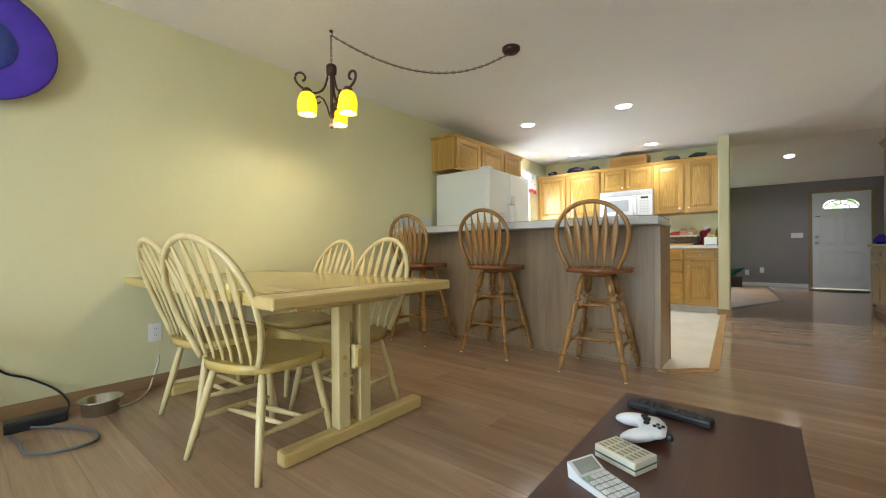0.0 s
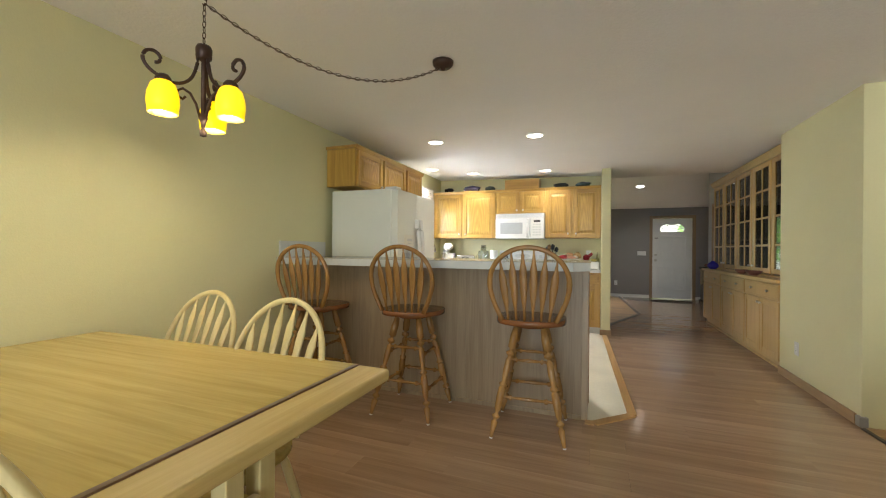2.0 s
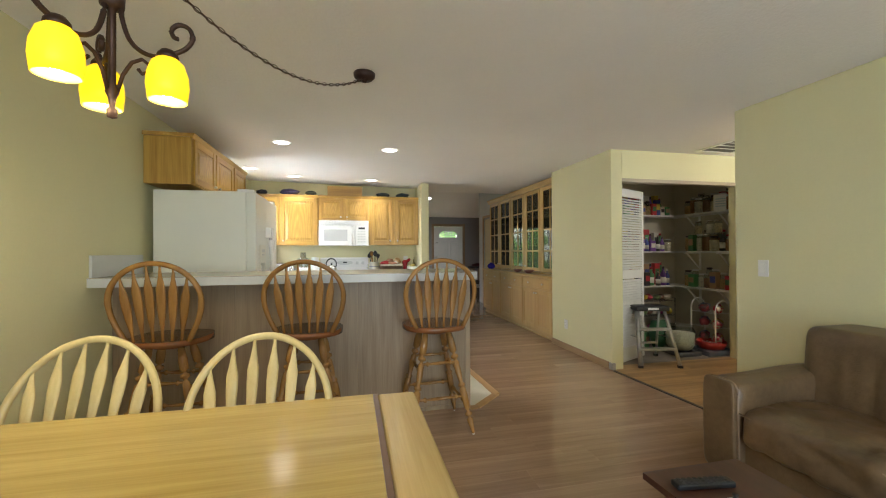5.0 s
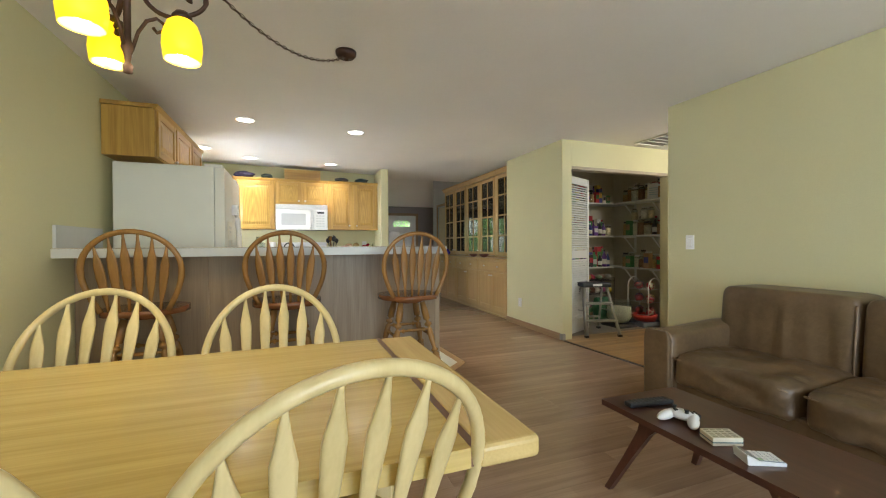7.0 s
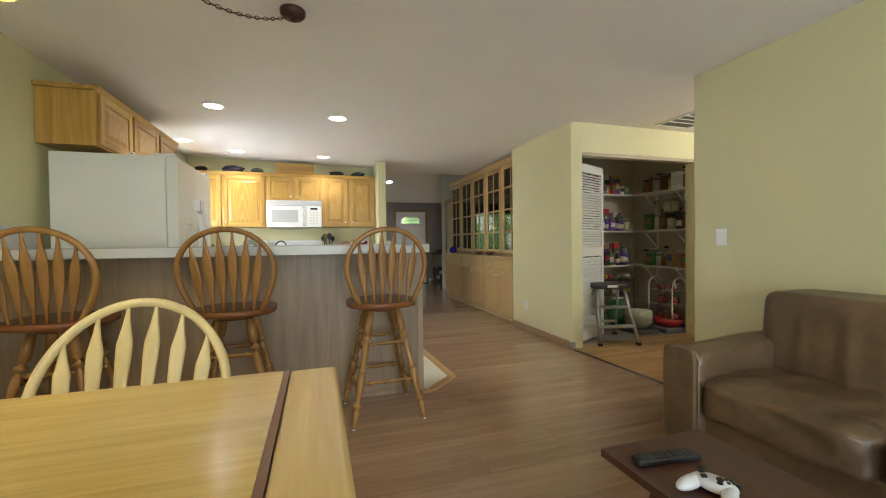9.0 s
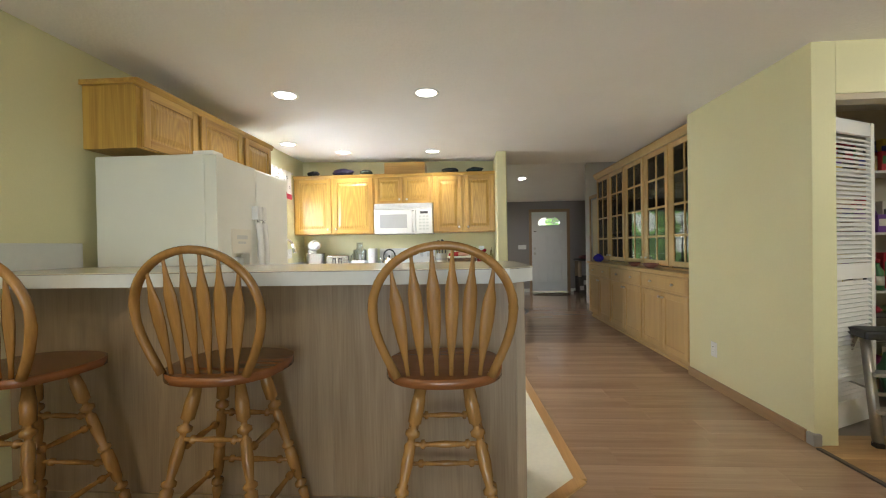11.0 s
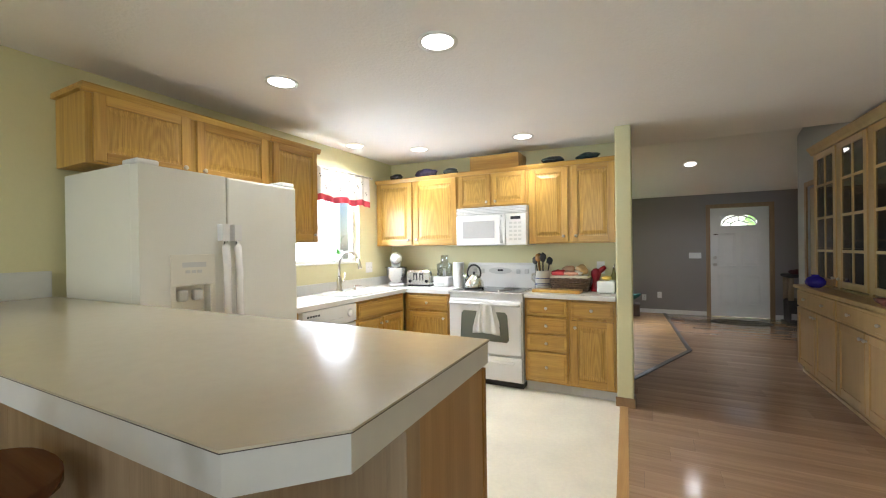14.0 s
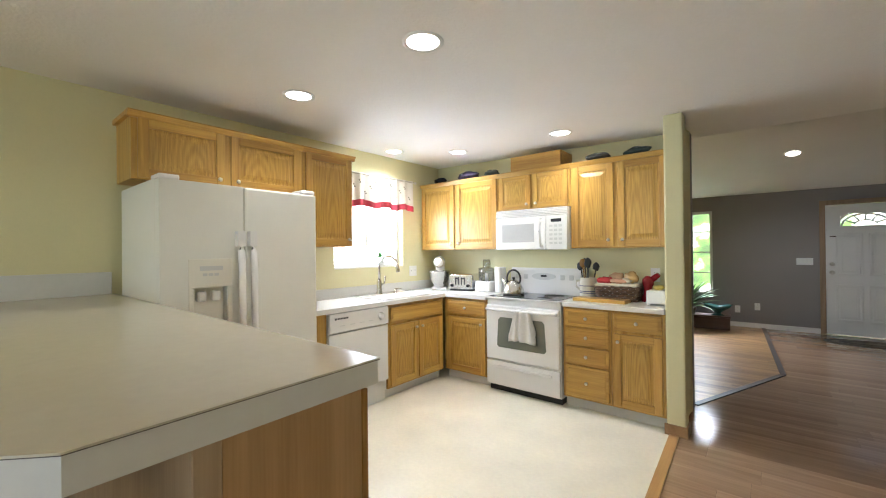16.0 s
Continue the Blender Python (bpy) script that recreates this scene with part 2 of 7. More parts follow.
PINEY = wood("blond_varnished_end", (0.48, 0.34, 0.12), (0.66, 0.49, 0.21), "y", rough=0.24, contrast=0.8)
STOOL = wood("golden_oak_stool", (0.20, 0.095, 0.026), (0.345, 0.178, 0.052), "z", rough=0.25)
STOOLX = wood("golden_oak_seat", (0.17, 0.06, 0.02), (0.26, 0.10, 0.035), "x", rough=0.22)
WALNUT = wood("dark_walnut", (0.05, 0.018, 0.012), (0.11, 0.042, 0.026), "y", rough=0.28)
PLANK = wood("brown_laminate_plank", (0.27, 0.165, 0.098), (0.43, 0.285, 0.182), "x", spec=0.75, rough=0.13, random=0.35, contrast=0.9, bump=0.03, strips=True)
PLANKSTUFF = wood("brown_laminate_plank_far", (0.27, 0.165, 0.098), (0.43, 0.285, 0.182), "x", spec=0.75, rough=0.13, random=0.35, contrast=0.9, bump=0.03, strips=True, island=True)
HARDWOOD = wood("striped_hardwood", (0.16, 0.08, 0.03), (0.48, 0.29, 0.12), "x", rough=0.3, random=0.5, island=True)
DARKTRIM = mat("dark_transition_strip", (0.05, 0.035, 0.03), 0.4)
TRIM = wood("oak_trim", (0.24, 0.14, 0.065), (0.36, 0.22, 0.11), "y", rough=0.4)
TRIMZ = wood("oak_casing", (0.20, 0.12, 0.065), (0.32, 0.21, 0.12), "z", rough=0.4)
STEEL = mat("brushed_steel", (0.62, 0.61, 0.58), 0.25, metal=1.0, vary=0.05, fine=200)
CHROME = mat("chrome", (0.8, 0.8, 0.8), 0.08, metal=1.0, vary=0.01)
NICKEL = mat("satin_nickel", (0.66, 0.63, 0.58), 0.3, metal=1.0, vary=0.03)
BRONZE = mat("rubbed_bronze", (0.075, 0.042, 0.032), 0.45, metal=0.6, vary=0.25, scale=20)
BLACK = mat("black_plastic", (0.015, 0.015, 0.017), 0.4)
DARKGLASS = mat("black_glass", (0.02, 0.022, 0.022), 0.06)
OVENGLASS = mat("grey_oven_glass", (0.15, 0.16, 0.13), 0.1)
LEATHER = mat("worn_brown_leather", (0.148, 0.094, 0.049), 0.36, vary=0.45, scale=3.0, fine=35, bump=0.35, bump_scale=90)
GLASS = glass("clear_pane", alpha=0.04)
# clear glass given a grey tint that stands in for the dark cabinet interior
HUTCHGLASS = glass("shade_tinted_pane", (0.55, 0.56, 0.55), alpha=0.05)
JARGLASS = glass("jar_glass", (0.85, 0.88, 0.86), alpha=0.05)
LENS = glow("lit_lens", (1.0, 0.95, 0.85), 9.0)
SEAM = mat("tan_piping", (0.26, 0.18, 0.115), 0.5)
SHADE = glow("lit_amber_glass", (1.0, 0.62, 0.0), 1.35, (0.8, 0.6, 0.05))
BULB = glow("lit_bulb", (1.0, 0.93, 0.75), 9.0)

# ---------------------------------------------------------------- mesh helpers


def box(bm, x0, x1, y0, y1, z0, z1):
    r = bmesh.ops.create_cube(bm, size=1.0)["verts"]
    for v in r:
        v.co = Vector((x0 + (v.co.x + 0.5) * (x1 - x0), y0 + (v.co.y + 0.5) * (y1 - y0), z0 + (v.co.z + 0.5) * (z1 - z0)))
    return r


def prism(bm, outline, z0, z1):
    """A plate with the given outline (x, y), from z0 to z1."""
    lo = [bm.verts.new((x, y, z0)) for x, y in outline]
    hi = [bm.verts.new((x, y, z1)) for x, y in outline]
    bm.faces.new(lo[::-1])
    bm.faces.new(hi)
    for i in range(len(lo)):
        j = (i + 1) % len(lo)
        bm.faces.new((lo[i], lo[j], hi[j], hi[i]))
    return lo + hi


def turned(bm, a, b, profile, seg=10):
    """A turned bar from a to b; profile: (place along it 0..1, radius)."""
    a, b = Vector(a), Vector(b)
    q = (b - a).to_track_quat("Z", "Y").to_matrix()
    rings = []
    for f, r in profile:
        c = a.lerp(b, f)
        rings.append([bm.verts.new(c + q @ Vector((r * math.cos(2 * math.pi * k / seg), r * math.sin(2 * math.pi * k / seg), 0))) for k in range(seg)])
    for u, w in zip(rings, rings[1:]):
        for k in range(seg):
            j = (k + 1) % seg
            f = bm.faces.new((u[k], u[j], w[j], w[k]))
            f.smooth = True
    bm.faces.new(rings[0][::-1])
    bm.faces.new(rings[-1])


def rod(bm, a, b, r, seg=10):
    turned(bm, a, b, [(0, r), (1, r)], seg)


def lathe(bm, profile, seg=20, at=(0, 0, 0)):
    """Solid of revolution about z; profile: (radius, height) from one end to the other."""
    x, y, z = at
    rings = [[bm.verts.new((x + r * math.cos(2 * math.pi * k / seg), y + r * math.sin(2 * math.pi * k / seg), z + h)) for k in range(seg)] for r, h in profile]
    for u, w in zip(rings, rings[1:]):
        for k in range(seg):
            j = (k + 1) % seg
            bm.faces.new((u[k], u[j], w[j], w[k])).smooth = True
    if profile[0][0] > 1e-5:
        bm.faces.new(rings[0][::-1])
    if profile[-1][0] > 1e-5:
        bm.faces.new(rings[-1])
    bmesh.ops.remove_doubles(bm, verts=bm.verts, dist=1e-6)


def tube(bm, pts, r, seg=8, flat=1.0, radii=None):
    """A bar along a line of points. flat: width of its section against its height."""
    pts = [Vector(p) for p in pts]
    rings = []
    up = Vector((0, 0, 1))
    for i, p in enumerate(pts):
        d = (pts[min(i + 1, len(pts) - 1)] - pts[max(i - 1, 0)]).normalized()
        side = d.cross(up)
        if side.length < 0.15:
            side = d.cross(Vector((0, 1, 0)))
        side.normalize()
        nrm = side.cross(d)
        rr = radii[i] if radii else r
        rings.append([bm.verts.new(p + side * (rr * flat * math.cos(2 * math.pi * k / seg)) + nrm * (rr * math.sin(2 * math.pi * k / seg))) for k in range(seg)])
    for u, w in zip(rings, rings[1:]):
        for k in range(seg):
            j = (k + 1) % seg
            bm.faces.new((u[k], u[j], w[j], w[k])).smooth = True
    bm.faces.new(rings[0][::-1])
    bm.faces.new(rings[-1])


def blob(bm, c, s, sub=2, rough=0.0, seed=0.0):
    r = bmesh.ops.create_icosphere(bm, subdivisions=sub, radius=1.0)["verts"]
    for v in r:
        k = 1 + rough * noise.noise(v.co * 1.7 + Vector((seed, seed * 2, 0)))
        v.co = Vector((c[0] + v.co.x * s[0] * k, c[1] + v.co.y * s[1] * k, c[2] + v.co.z * s[2] * k))
    for f in bm.faces:
        f.smooth = True


def bevel(bm, w, seg=2):
    bmesh.ops.bevel(bm, geom=[e for e in bm.edges if e.calc_face_angle(0) > 0.6], offset=w, segments=seg, profile=0.5, affect="EDGES", clamp_overlap=True)


def part(name, bm, material, parent=None, label=""):
    bmesh.ops.recalc_face_normals(bm, faces=bm.faces)
    me = bpy.data.meshes.new(name)
    bm.to_mesh(me)
    bm.free()
    me.materials.append(material)
    ob = new(name, me)
    if parent is not None:
        ob.parent = parent
    if label:
        ob["label"] = label
    return ob


def boxes(name, material, parent, *rows, soft=0.0, label=""):
    bm = bmesh.new()
    for r in rows:
        box(bm, *r)
    if soft:
        bevel(bm, soft)
    return part(name, bm, material, parent, label)


def thing(name, at, rz=0.0, label="", category="", group=""):
    ob = new(name)
    ob.empty_display_size = 0.1
    ob.matrix_basis = pose(*at, 0, 0, rz)
    return tagged(ob, label, category, group)


def structure(name, material, *rows, label="", soft=0.0, parent=None):
    ob = boxes(name, material, parent, *rows, soft=soft)
    if parent is None:
        tagged(ob, label, name.rstrip("_0123456789").split("_")[0], kind="structure")
    return ob


# ---------------------------------------------------------------- the structure
WX = -3.07
structure("wall_west", YELLOW, (WX - 0.14, WX, -2.3, 5.93, 0, CEIL + 0.075), (WX - 0.14, WX, 5.93, 6.86, 0, 1.19), (WX - 0.14, WX, 5.93, 6.86, 2.12, CEIL + 0.075), (WX - 0.14, WX, 6.86, 7.5, 0, CEIL + 0.075), label="pale yellow painted wall with a lightly textured finish")
structure("wall_kitchen_back", YELLOW, (WX - 0.14, -0.34, 7.5, 7.56, 0, CEIL + 0.07), label="pale yellow wall behind the kitchen cabinets")
structure("wall_kitchen_end", YELLOW, (-0.425, -0.30, 6.93, 7.06, 0, CEIL), (-0.425, -0.342, 7.06, 7.5, 0, CEIL), soft=0.012, label="pale yellow stub wall with rounded corners at the kitchen's end")
structure("wall_kitchen_rear", GREY, (WX - 0.14, -0.34, 7.562, 7.66, 0, 3.5), label="grey painted wall at the kitchen's far side")
structure("wall_east_near", YELLOW, (1.42, 1.54, -2.3, 3.26, 0, CEIL), soft=0.012, label="plain pale yellow wall behind the sofa")
structure("wall_passage", YELLOW, (1.20, 1.335, 4.47, 5.765, 0, CEIL), soft=0.004, label="pale yellow wall between the pantry and the long cabinet")
structure("wall_pantry", YELLOW, (1.335, 2.86, 4.47, 4.59, 2.04, CEIL), (2.86, 3.0, 4.47, 4.59, 0, CEIL), label="pale yellow wall over the pantry opening")
# duller copy of the yellow paint: the pantry's shade is put into its colour
PANTRY = mat("shaded_yellow_paint", (0.58, 0.53, 0.42), 0.6)
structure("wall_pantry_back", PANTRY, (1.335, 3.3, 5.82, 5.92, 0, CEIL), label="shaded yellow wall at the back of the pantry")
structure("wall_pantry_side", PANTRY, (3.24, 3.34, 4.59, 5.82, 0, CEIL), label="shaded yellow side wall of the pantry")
structure("wall_hall_end", YELLOW, (4.5, 4.6, -2.3, 5.92, 0, CEIL), label="plain wall closing the hall")
structure("wall_hall_side", YELLOW, (3.0, 4.5, 4.5, 4.6, 0, CEIL), label="plain wall along the hall")
structure("wall_hall_near", YELLOW, (1.54, 4.5, 2.0, 2.1, 0, CEIL), label="plain wall along the hall")
structure("wall_hutch", BLUEGREY, (1.62, 1.74, 5.765, 9.02, 0, 3.5), (1.62, 1.74, 9.02, 9.92, 2.05, 3.5), (1.62, 1.74, 9.92, 10.3, 0, 3.5), label="pale blue-grey wall behind the long cabinet")
structure("wall_alcove", GREY, (1.74, 3.2, 10.2, 10.3, 0, 3.5), label="grey wall of the entrance alcove")
structure("wall_alcove_end", GREY, (2.3, 2.42, 10.3, 12.2, 0, 3.5), label="grey side wall of the entrance alcove")
structure("wall_front", GREY, (-3.25, -2.5, 12.2, 12.32, 0, 2.4), (-2.5, -0.62, 12.2, 12.32, 0, 0.55), (-2.5, -0.62, 12.2, 12.32, 2.02, 2.4), (-0.62, 0.83, 12.2, 12.32, 0, 2.4), (0.83, 1.72, 12.2, 12.32, 2.01, 2.4), (1.72, 2.42, 12.2, 12.32, 0, 2.4), label="grey painted front wall with a window and an entrance door")
structure("wall_west_far", GREY, (-3.25, WX, 7.66, 12.2, 0, 3.5), label="grey painted side wall")
structure("wall_south", YELLOW, (WX - 0.14, -1.95, -2.42, -2.3, 0, CEIL + 0.07), (0.65, 1.54, -2.42, -2.3, 0, CEIL), (-1.95, 0.65, -2.42, -2.3, 2.1, CEIL + 0.03), (-1.95, 0.65, -2.42, -2.3, 0, 0.2), label="pale yellow wall with a wide window")
bm = bmesh.new()
prism(bm, [(4.6, CEIL), (4.6, CEIL + 0.16), (-3.25, CEIL + 0.16), (-3.25, ceil_z(-3.25)), (-0.5, CEIL)], -2.42, 7.8)
for v in bm.verts:
    v.co = Vector((v.co.x, v.co.z, v.co.y))
tagged(part("ceiling", bm, CEILING), "off-white ceiling with a knockdown texture", "ceiling", kind="structure")
bm = bmesh.new()
prism(bm, [(7.66, 3.50), (12.32, 2.24), (12.32, 2.34), (7.66, 3.60)], -3.25, 3.2)
for v in bm.verts:
    v.co = Vector((v.co.z, v.co.x, v.co.y))
tagged(part("ceiling_vault", bm, CEILING), "sloping off-white ceiling of the front room", "ceiling", kind="structure")
structure("ceiling_upstand", CEILING, (-3.25, 3.2, 7.70, 7.79, CEIL + 0.161, 3.52), label="off-white upstand above the flat ceiling's edge")
structure("floor_base", mat("brown_underlay", (0.11, 0.065, 0.042), 0.7), (-3.4, 4.6, -2.42, 12.5, -0.12, -0.004), label="subfloor under the boards")
bm = bmesh.new()
prism(bm, [(WX, 4.24), (-0.60, 4.24), (-0.56, 3.87), (-0.50, 3.87), (-0.27, 4.09), (-0.38, 6.93), (-0.38, 7.5), (WX, 7.5)], -0.0035, 0.002)
tagged(part("floor_vinyl", bm, VINYL), "worn cream sheet vinyl kitchen floor", "floor", kind="structure")

# ---------------------------------------------------------------- openings and trim


def lattice(bm, x0, x1, z0, z1, nx, nz, w, y0, y1):
    """Frame with glazing bars in the x-z plane."""
    box(bm, x0, x0 + w, y0, y1, z0, z1)
    box(bm, x1 - w, x1, y0, y1, z0, z1)
    box(bm, x0 + w, x1 - w, y0, y1, z0, z0 + w)
    box(bm, x0 + w, x1 - w, y0, y1, z1 - w, z1)
    for i in range(1, nx):
        c = x0 + (x1 - x0) * i / nx
        box(bm, c - w * 0.22, c + w * 0.22, y0 + 0.004, y1 - 0.004, z0 + w, z1 - w)
    for i in range(1, nz):
        c = z0 + (z1 - z0) * i / nz
        box(bm, x0 + w, x1 - w, y0 + 0.006, y1 - 0.006, c - w * 0.22, c + w * 0.22)


def window(name, at, rz, w, h, nx, nz, label):
    """White framed window whose lower left outer corner is at 'at'."""
    win = thing(name, at, rz)
    tagged(win, label, "window", kind="structure")
    bm = bmesh.new()
    lattice(bm, 0, w, 0, h, nx, nz, 0.045, 0.0, 0.05)
    part("window_frame", bm, WHITE, win)
    pane = boxes("pane", GLASS, win, (0.04, w - 0.04, 0.022, 0.028, 0.04, h - 0.04))
    pane.visible_shadow = False
    boxes("window_sill", WHITE, win, (0.0, w, -0.06, -0.001, -0.0, 0.02), soft=0.004)
    return win


window("window_1", (WX - 0.07, 5.93, 1.19), 90, 0.93, 0.93, 2, 1, "white framed kitchen window over the sink")
window("window_2", (-2.5, 12.24, 0.55), 0, 1.88, 1.47, 6, 4, "white gridded window of the front room")
window("window_3", (0.65, -2.36, 0.2), 180, 2.6, 1.9, 3, 1, "wide white framed window of the dining room")

# greenery outside the windows
LEAFBACK = glow("garden_backdrop", (0.75, 1.0, 0.55), 3.0, (0.2, 0.3, 0.1))
bn = LEAFBACK.node_tree
nz = bn.nodes.new("ShaderNodeTexNoise")
nz.inputs["Scale"].default_value, nz.inputs["Detail"].default_value = 1.1, 6
tcb = bn.nodes.new("ShaderNodeTexCoord")
rp = bn.nodes.new("ShaderNodeValToRGB")
rp.color_ramp.elements[0].position, rp.color_ramp.elements[0].color = 0.40, (0.08, 0.14, 0.06, 1)
rp.color_ramp.elements[1].position, rp.color_ramp.elements[1].color = 0.58, (1.0, 1.0, 0.92, 1)
mid = rp.color_ramp.elements.new(0.52)
mid.color = (0.22, 0.42, 0.10, 1)
bn.links.new(tcb.outputs["Object"], nz.inputs["Vector"])
bn.links.new(nz.outputs["Fac"], rp.inputs["Fac"])
bn.links.new(rp.outputs["Color"], bn.nodes["Principled BSDF"].inputs["Emission Color"])
HAZE = glow("bright_overcast_haze", (0.95, 1.0, 1.0), 5.0)
for px, py, rz, w in ((-1.5, 21.0, 0, 26.0), (-12.0, 6.4, 90, 20.0), (-1.0, -14.0, 0, 26.0)):
    bm = bmesh.new()
    box(bm, -w / 2, w / 2, -0.1, 0.1, -0.4, 4.5 if rz else 3.2)
    b = part("backdrop_garden", bm, HAZE if rz else LEAFBACK)
    b.matrix_basis = pose(px, py, 0, 0, 0, rz)
    tagged(b, "bright blurred garden seen through the window", "backdrop", kind="structure")
LAWN = mat("lawn", (0.16, 0.22, 0.08), 0.9, vary=0.4, scale=0.8, fine=12)
structure("ground", LAWN, (-60, 60, -60, 60, -0.5, -0.4), label="lawn and ground outside the house")

# entrance door
door = thing("door_1", (0.845, 12.215, 0.0))
tagged(door, "white six-panel style entrance door with a fanlight, closed", "door", kind="structure")
bm = bmesh.new()
DW, DH = 0.87, 2.0
box(bm, 0, DW, 0, 0.045, 0.01, 1.66)
box(bm, 0, 0.17, 0, 0.045, 1.66, DH)
box(bm, DW - 0.17, DW, 0, 0.045, 1.66, DH)
box(bm, 0.17, DW - 0.17, 0, 0.045, 1.86, DH)
part("slab", bm, WHITE, door)
for x0, x1 in ((0.12, 0.40), (0.47, 0.75)):
    for z0, z1 in ((0.22, 0.78), (0.92, 1.56)):
        bm = bmesh.new()
        for a in ((x0, x1, -0.02, 0, z0, z0 + 0.03), (x0, x1, -0.02, 0, z1 - 0.03, z1), (x0, x0 + 0.03, -0.02, 0, z0 + 0.03, z1 - 0.03), (x1 - 0.03, x1, -0.02, 0, z0 + 0.03, z1 - 0.03), (x0 + 0.06, x1 - 0.06, -0.008, 0, z0 + 0.06, z1 - 0.06)):
            box(bm, *a)
        bevel(bm, 0.004, 1)
        part("panel", bm, WHITE, door)
bm = bmesh.new()
for r0 in (1.0, 0.5):
    pts = [(DW / 2 + 0.255 * r0 * math.cos(math.pi * k / 16), -0.006, 1.67 + 0.18 * r0 * math.sin(math.pi * k / 16)) for k in range(17)]
    tube(bm, pts, 0.013 if r0 == 1.0 else 0.011)
for k in range(1, 6):
    a = math.pi * k / 6
    tube(bm, [(DW / 2 + 0.13 * math.cos(a), -0.006, 1.67 + 0.09 * math.sin(a)), (DW / 2 + 0.255 * math.cos(a), -0.006, 1.67 + 0.18 * math.sin(a))], 0.010)
box(bm, DW / 2 - 0.27, DW / 2 + 0.27, -0.014, 0.0, 1.655, 1.675)
part("fanlight_bars", bm, WHITE, door)
bm = bmesh.new()
box(bm, 0.17, DW - 0.17, 0.018, 0.024, 1.66, 1.86)
p = part("pane", bm, GLASS, door)
p.visible_shadow = False
bm = bmesh.new()
for sx in (1, -1):
    prism(bm, [(DW / 2 + sx * (0.265 - u), 1.86 - v) for u, v in ((0, 0), (0.13, 0), (0.07, 0.025), (0.02, 0.075), (0, 0.11))][::sx], 0, 0.012)
for v in bm.verts:
    v.co = Vector((v.co.x, v.co.z - 0.014, v.co.y))
part("fanlight_corner", bm, WHITE, door)
for z, nm in ((1.09, "deadbolt"), (0.96, "door_knob")):
    bm = bmesh.new()
    lathe(bm, [(0.0, 0.065), (0.022, 0.062), (0.03, 0.045), (0.012, 0.03), (0.012, 0.012), (0.033, 0.01), (0.033, 0.0)] if nm == "door_knob" else [(0.0, 0.03), (0.02, 0.028), (0.03, 0.012), (0.03, 0.0)], 14)
    k = part(nm, bm, NICKEL, door)
    k.matrix_basis = pose(0.07, 0.0, z, 90, 0, 0)
boxes("knocker", BRONZE, door, (0.05, 0.14, -0.012, 0, 1.51, 1.525))
structure("trim_door_casing", TRIMZ, (0.775, 0.842, 12.18, 12.3, 0, 2.075), (1.718, 1.785, 12.18, 12.3, 0, 2.075), (0.842, 1.718, 12.18, 12.3, 2.006, 2.075), label="brown wooden casing round the entrance door")
door2 = thing("door_2", (1.635, 9.90, 0.0), -90)
tagged(door2, "tan painted closet door, closed", "door", kind="structure")
TAN = mat("tan_paint", (0.42, 0.35, 0.24), 0.5)
boxes("slab", TAN, door2, (0, 0.86, 0, 0.04, 0.01, 2.03))
bm = bmesh.new()
lathe(bm, [(0.0, 0.06), (0.025, 0.055), (0.028, 0.04), (0.012, 0.025), (0.03, 0.0)], 12)
k = part("door_knob", bm, NICKEL, door2)
k.matrix_basis = pose(0.79, 0.0, 0.95, 90, 0, 0)
structure("trim_closet_casing", TRIMZ, (1.60, 1.618, 9.92, 9.985, 0, 2.11), (1.60, 1.618, 8.95, 9.02, 0, 2.11), (1.60, 1.618, 9.02, 9.92, 2.05, 2.11), label="thin wooden casing round the closet door")

# baseboards and floor strips
structure("baseboard_west", TRIM, (WX, WX + 0.014, -2.3, 3.86, 0, 0.075), soft=0.003, label="brown wood-look baseboard")
structure("baseboard_passage", TRIM, (1.186, 1.2, 4.52, 5.765, 0, 0.075), soft=0.003, label="brown wood-look baseboard")
structure("baseboard_corner_block", mat("scuffed_grey_vinyl", (0.30, 0.28, 0.26), 0.5), (1.184, 1.232, 4.452, 4.51, 0, 0.072), soft=0.006, label="worn grey corner block of the baseboard")
structure("baseboard_east", TRIM, (1.406, 1.42, -2.3, 3.25, 0, 0.075), soft=0.003, label="brown wood-look baseboard")
structure("baseboard_stub", TRIM, (-0.437, -0.288, 6.916, 6.93, 0, 0.08), (-0.30, -0.288, 6.93, 7.06, 0, 0.08), soft=0.003, label="oak baseboard round the stub wall")
structure("baseboard_front", WHITE, (-3.1, 0.775, 12.186, 12.2, 0, 0.08), (1.785, 2.3, 12.186, 12.2, 0, 0.08), soft=0.003, label="white baseboard of the front room")
structure("baseboard_alcove", WHITE, (2.286, 2.3, 10.3, 12.186, 0, 0.08), label="white baseboard of the entrance")


def floor_strip(name, pts, w, h, material, label):
    bm = bmesh.new()
    for (ax, ay), (bx, by) in zip(pts, pts[1:]):
        d = Vector((bx - ax, by - ay)).normalized()
        s = Vector((-d.y, d.x)) * w / 2
        prism(bm, [(ax - s.x, ay - s.y), (bx - s.x, by - s.y), (bx + s.x, by + s.y), (ax + s.x, ay + s.y)], 0.0, h)
        h += 0.0006
    bevel(bm, 0.002, 1)
    tagged(part(name, bm, material), label, "trim", kind="structure")


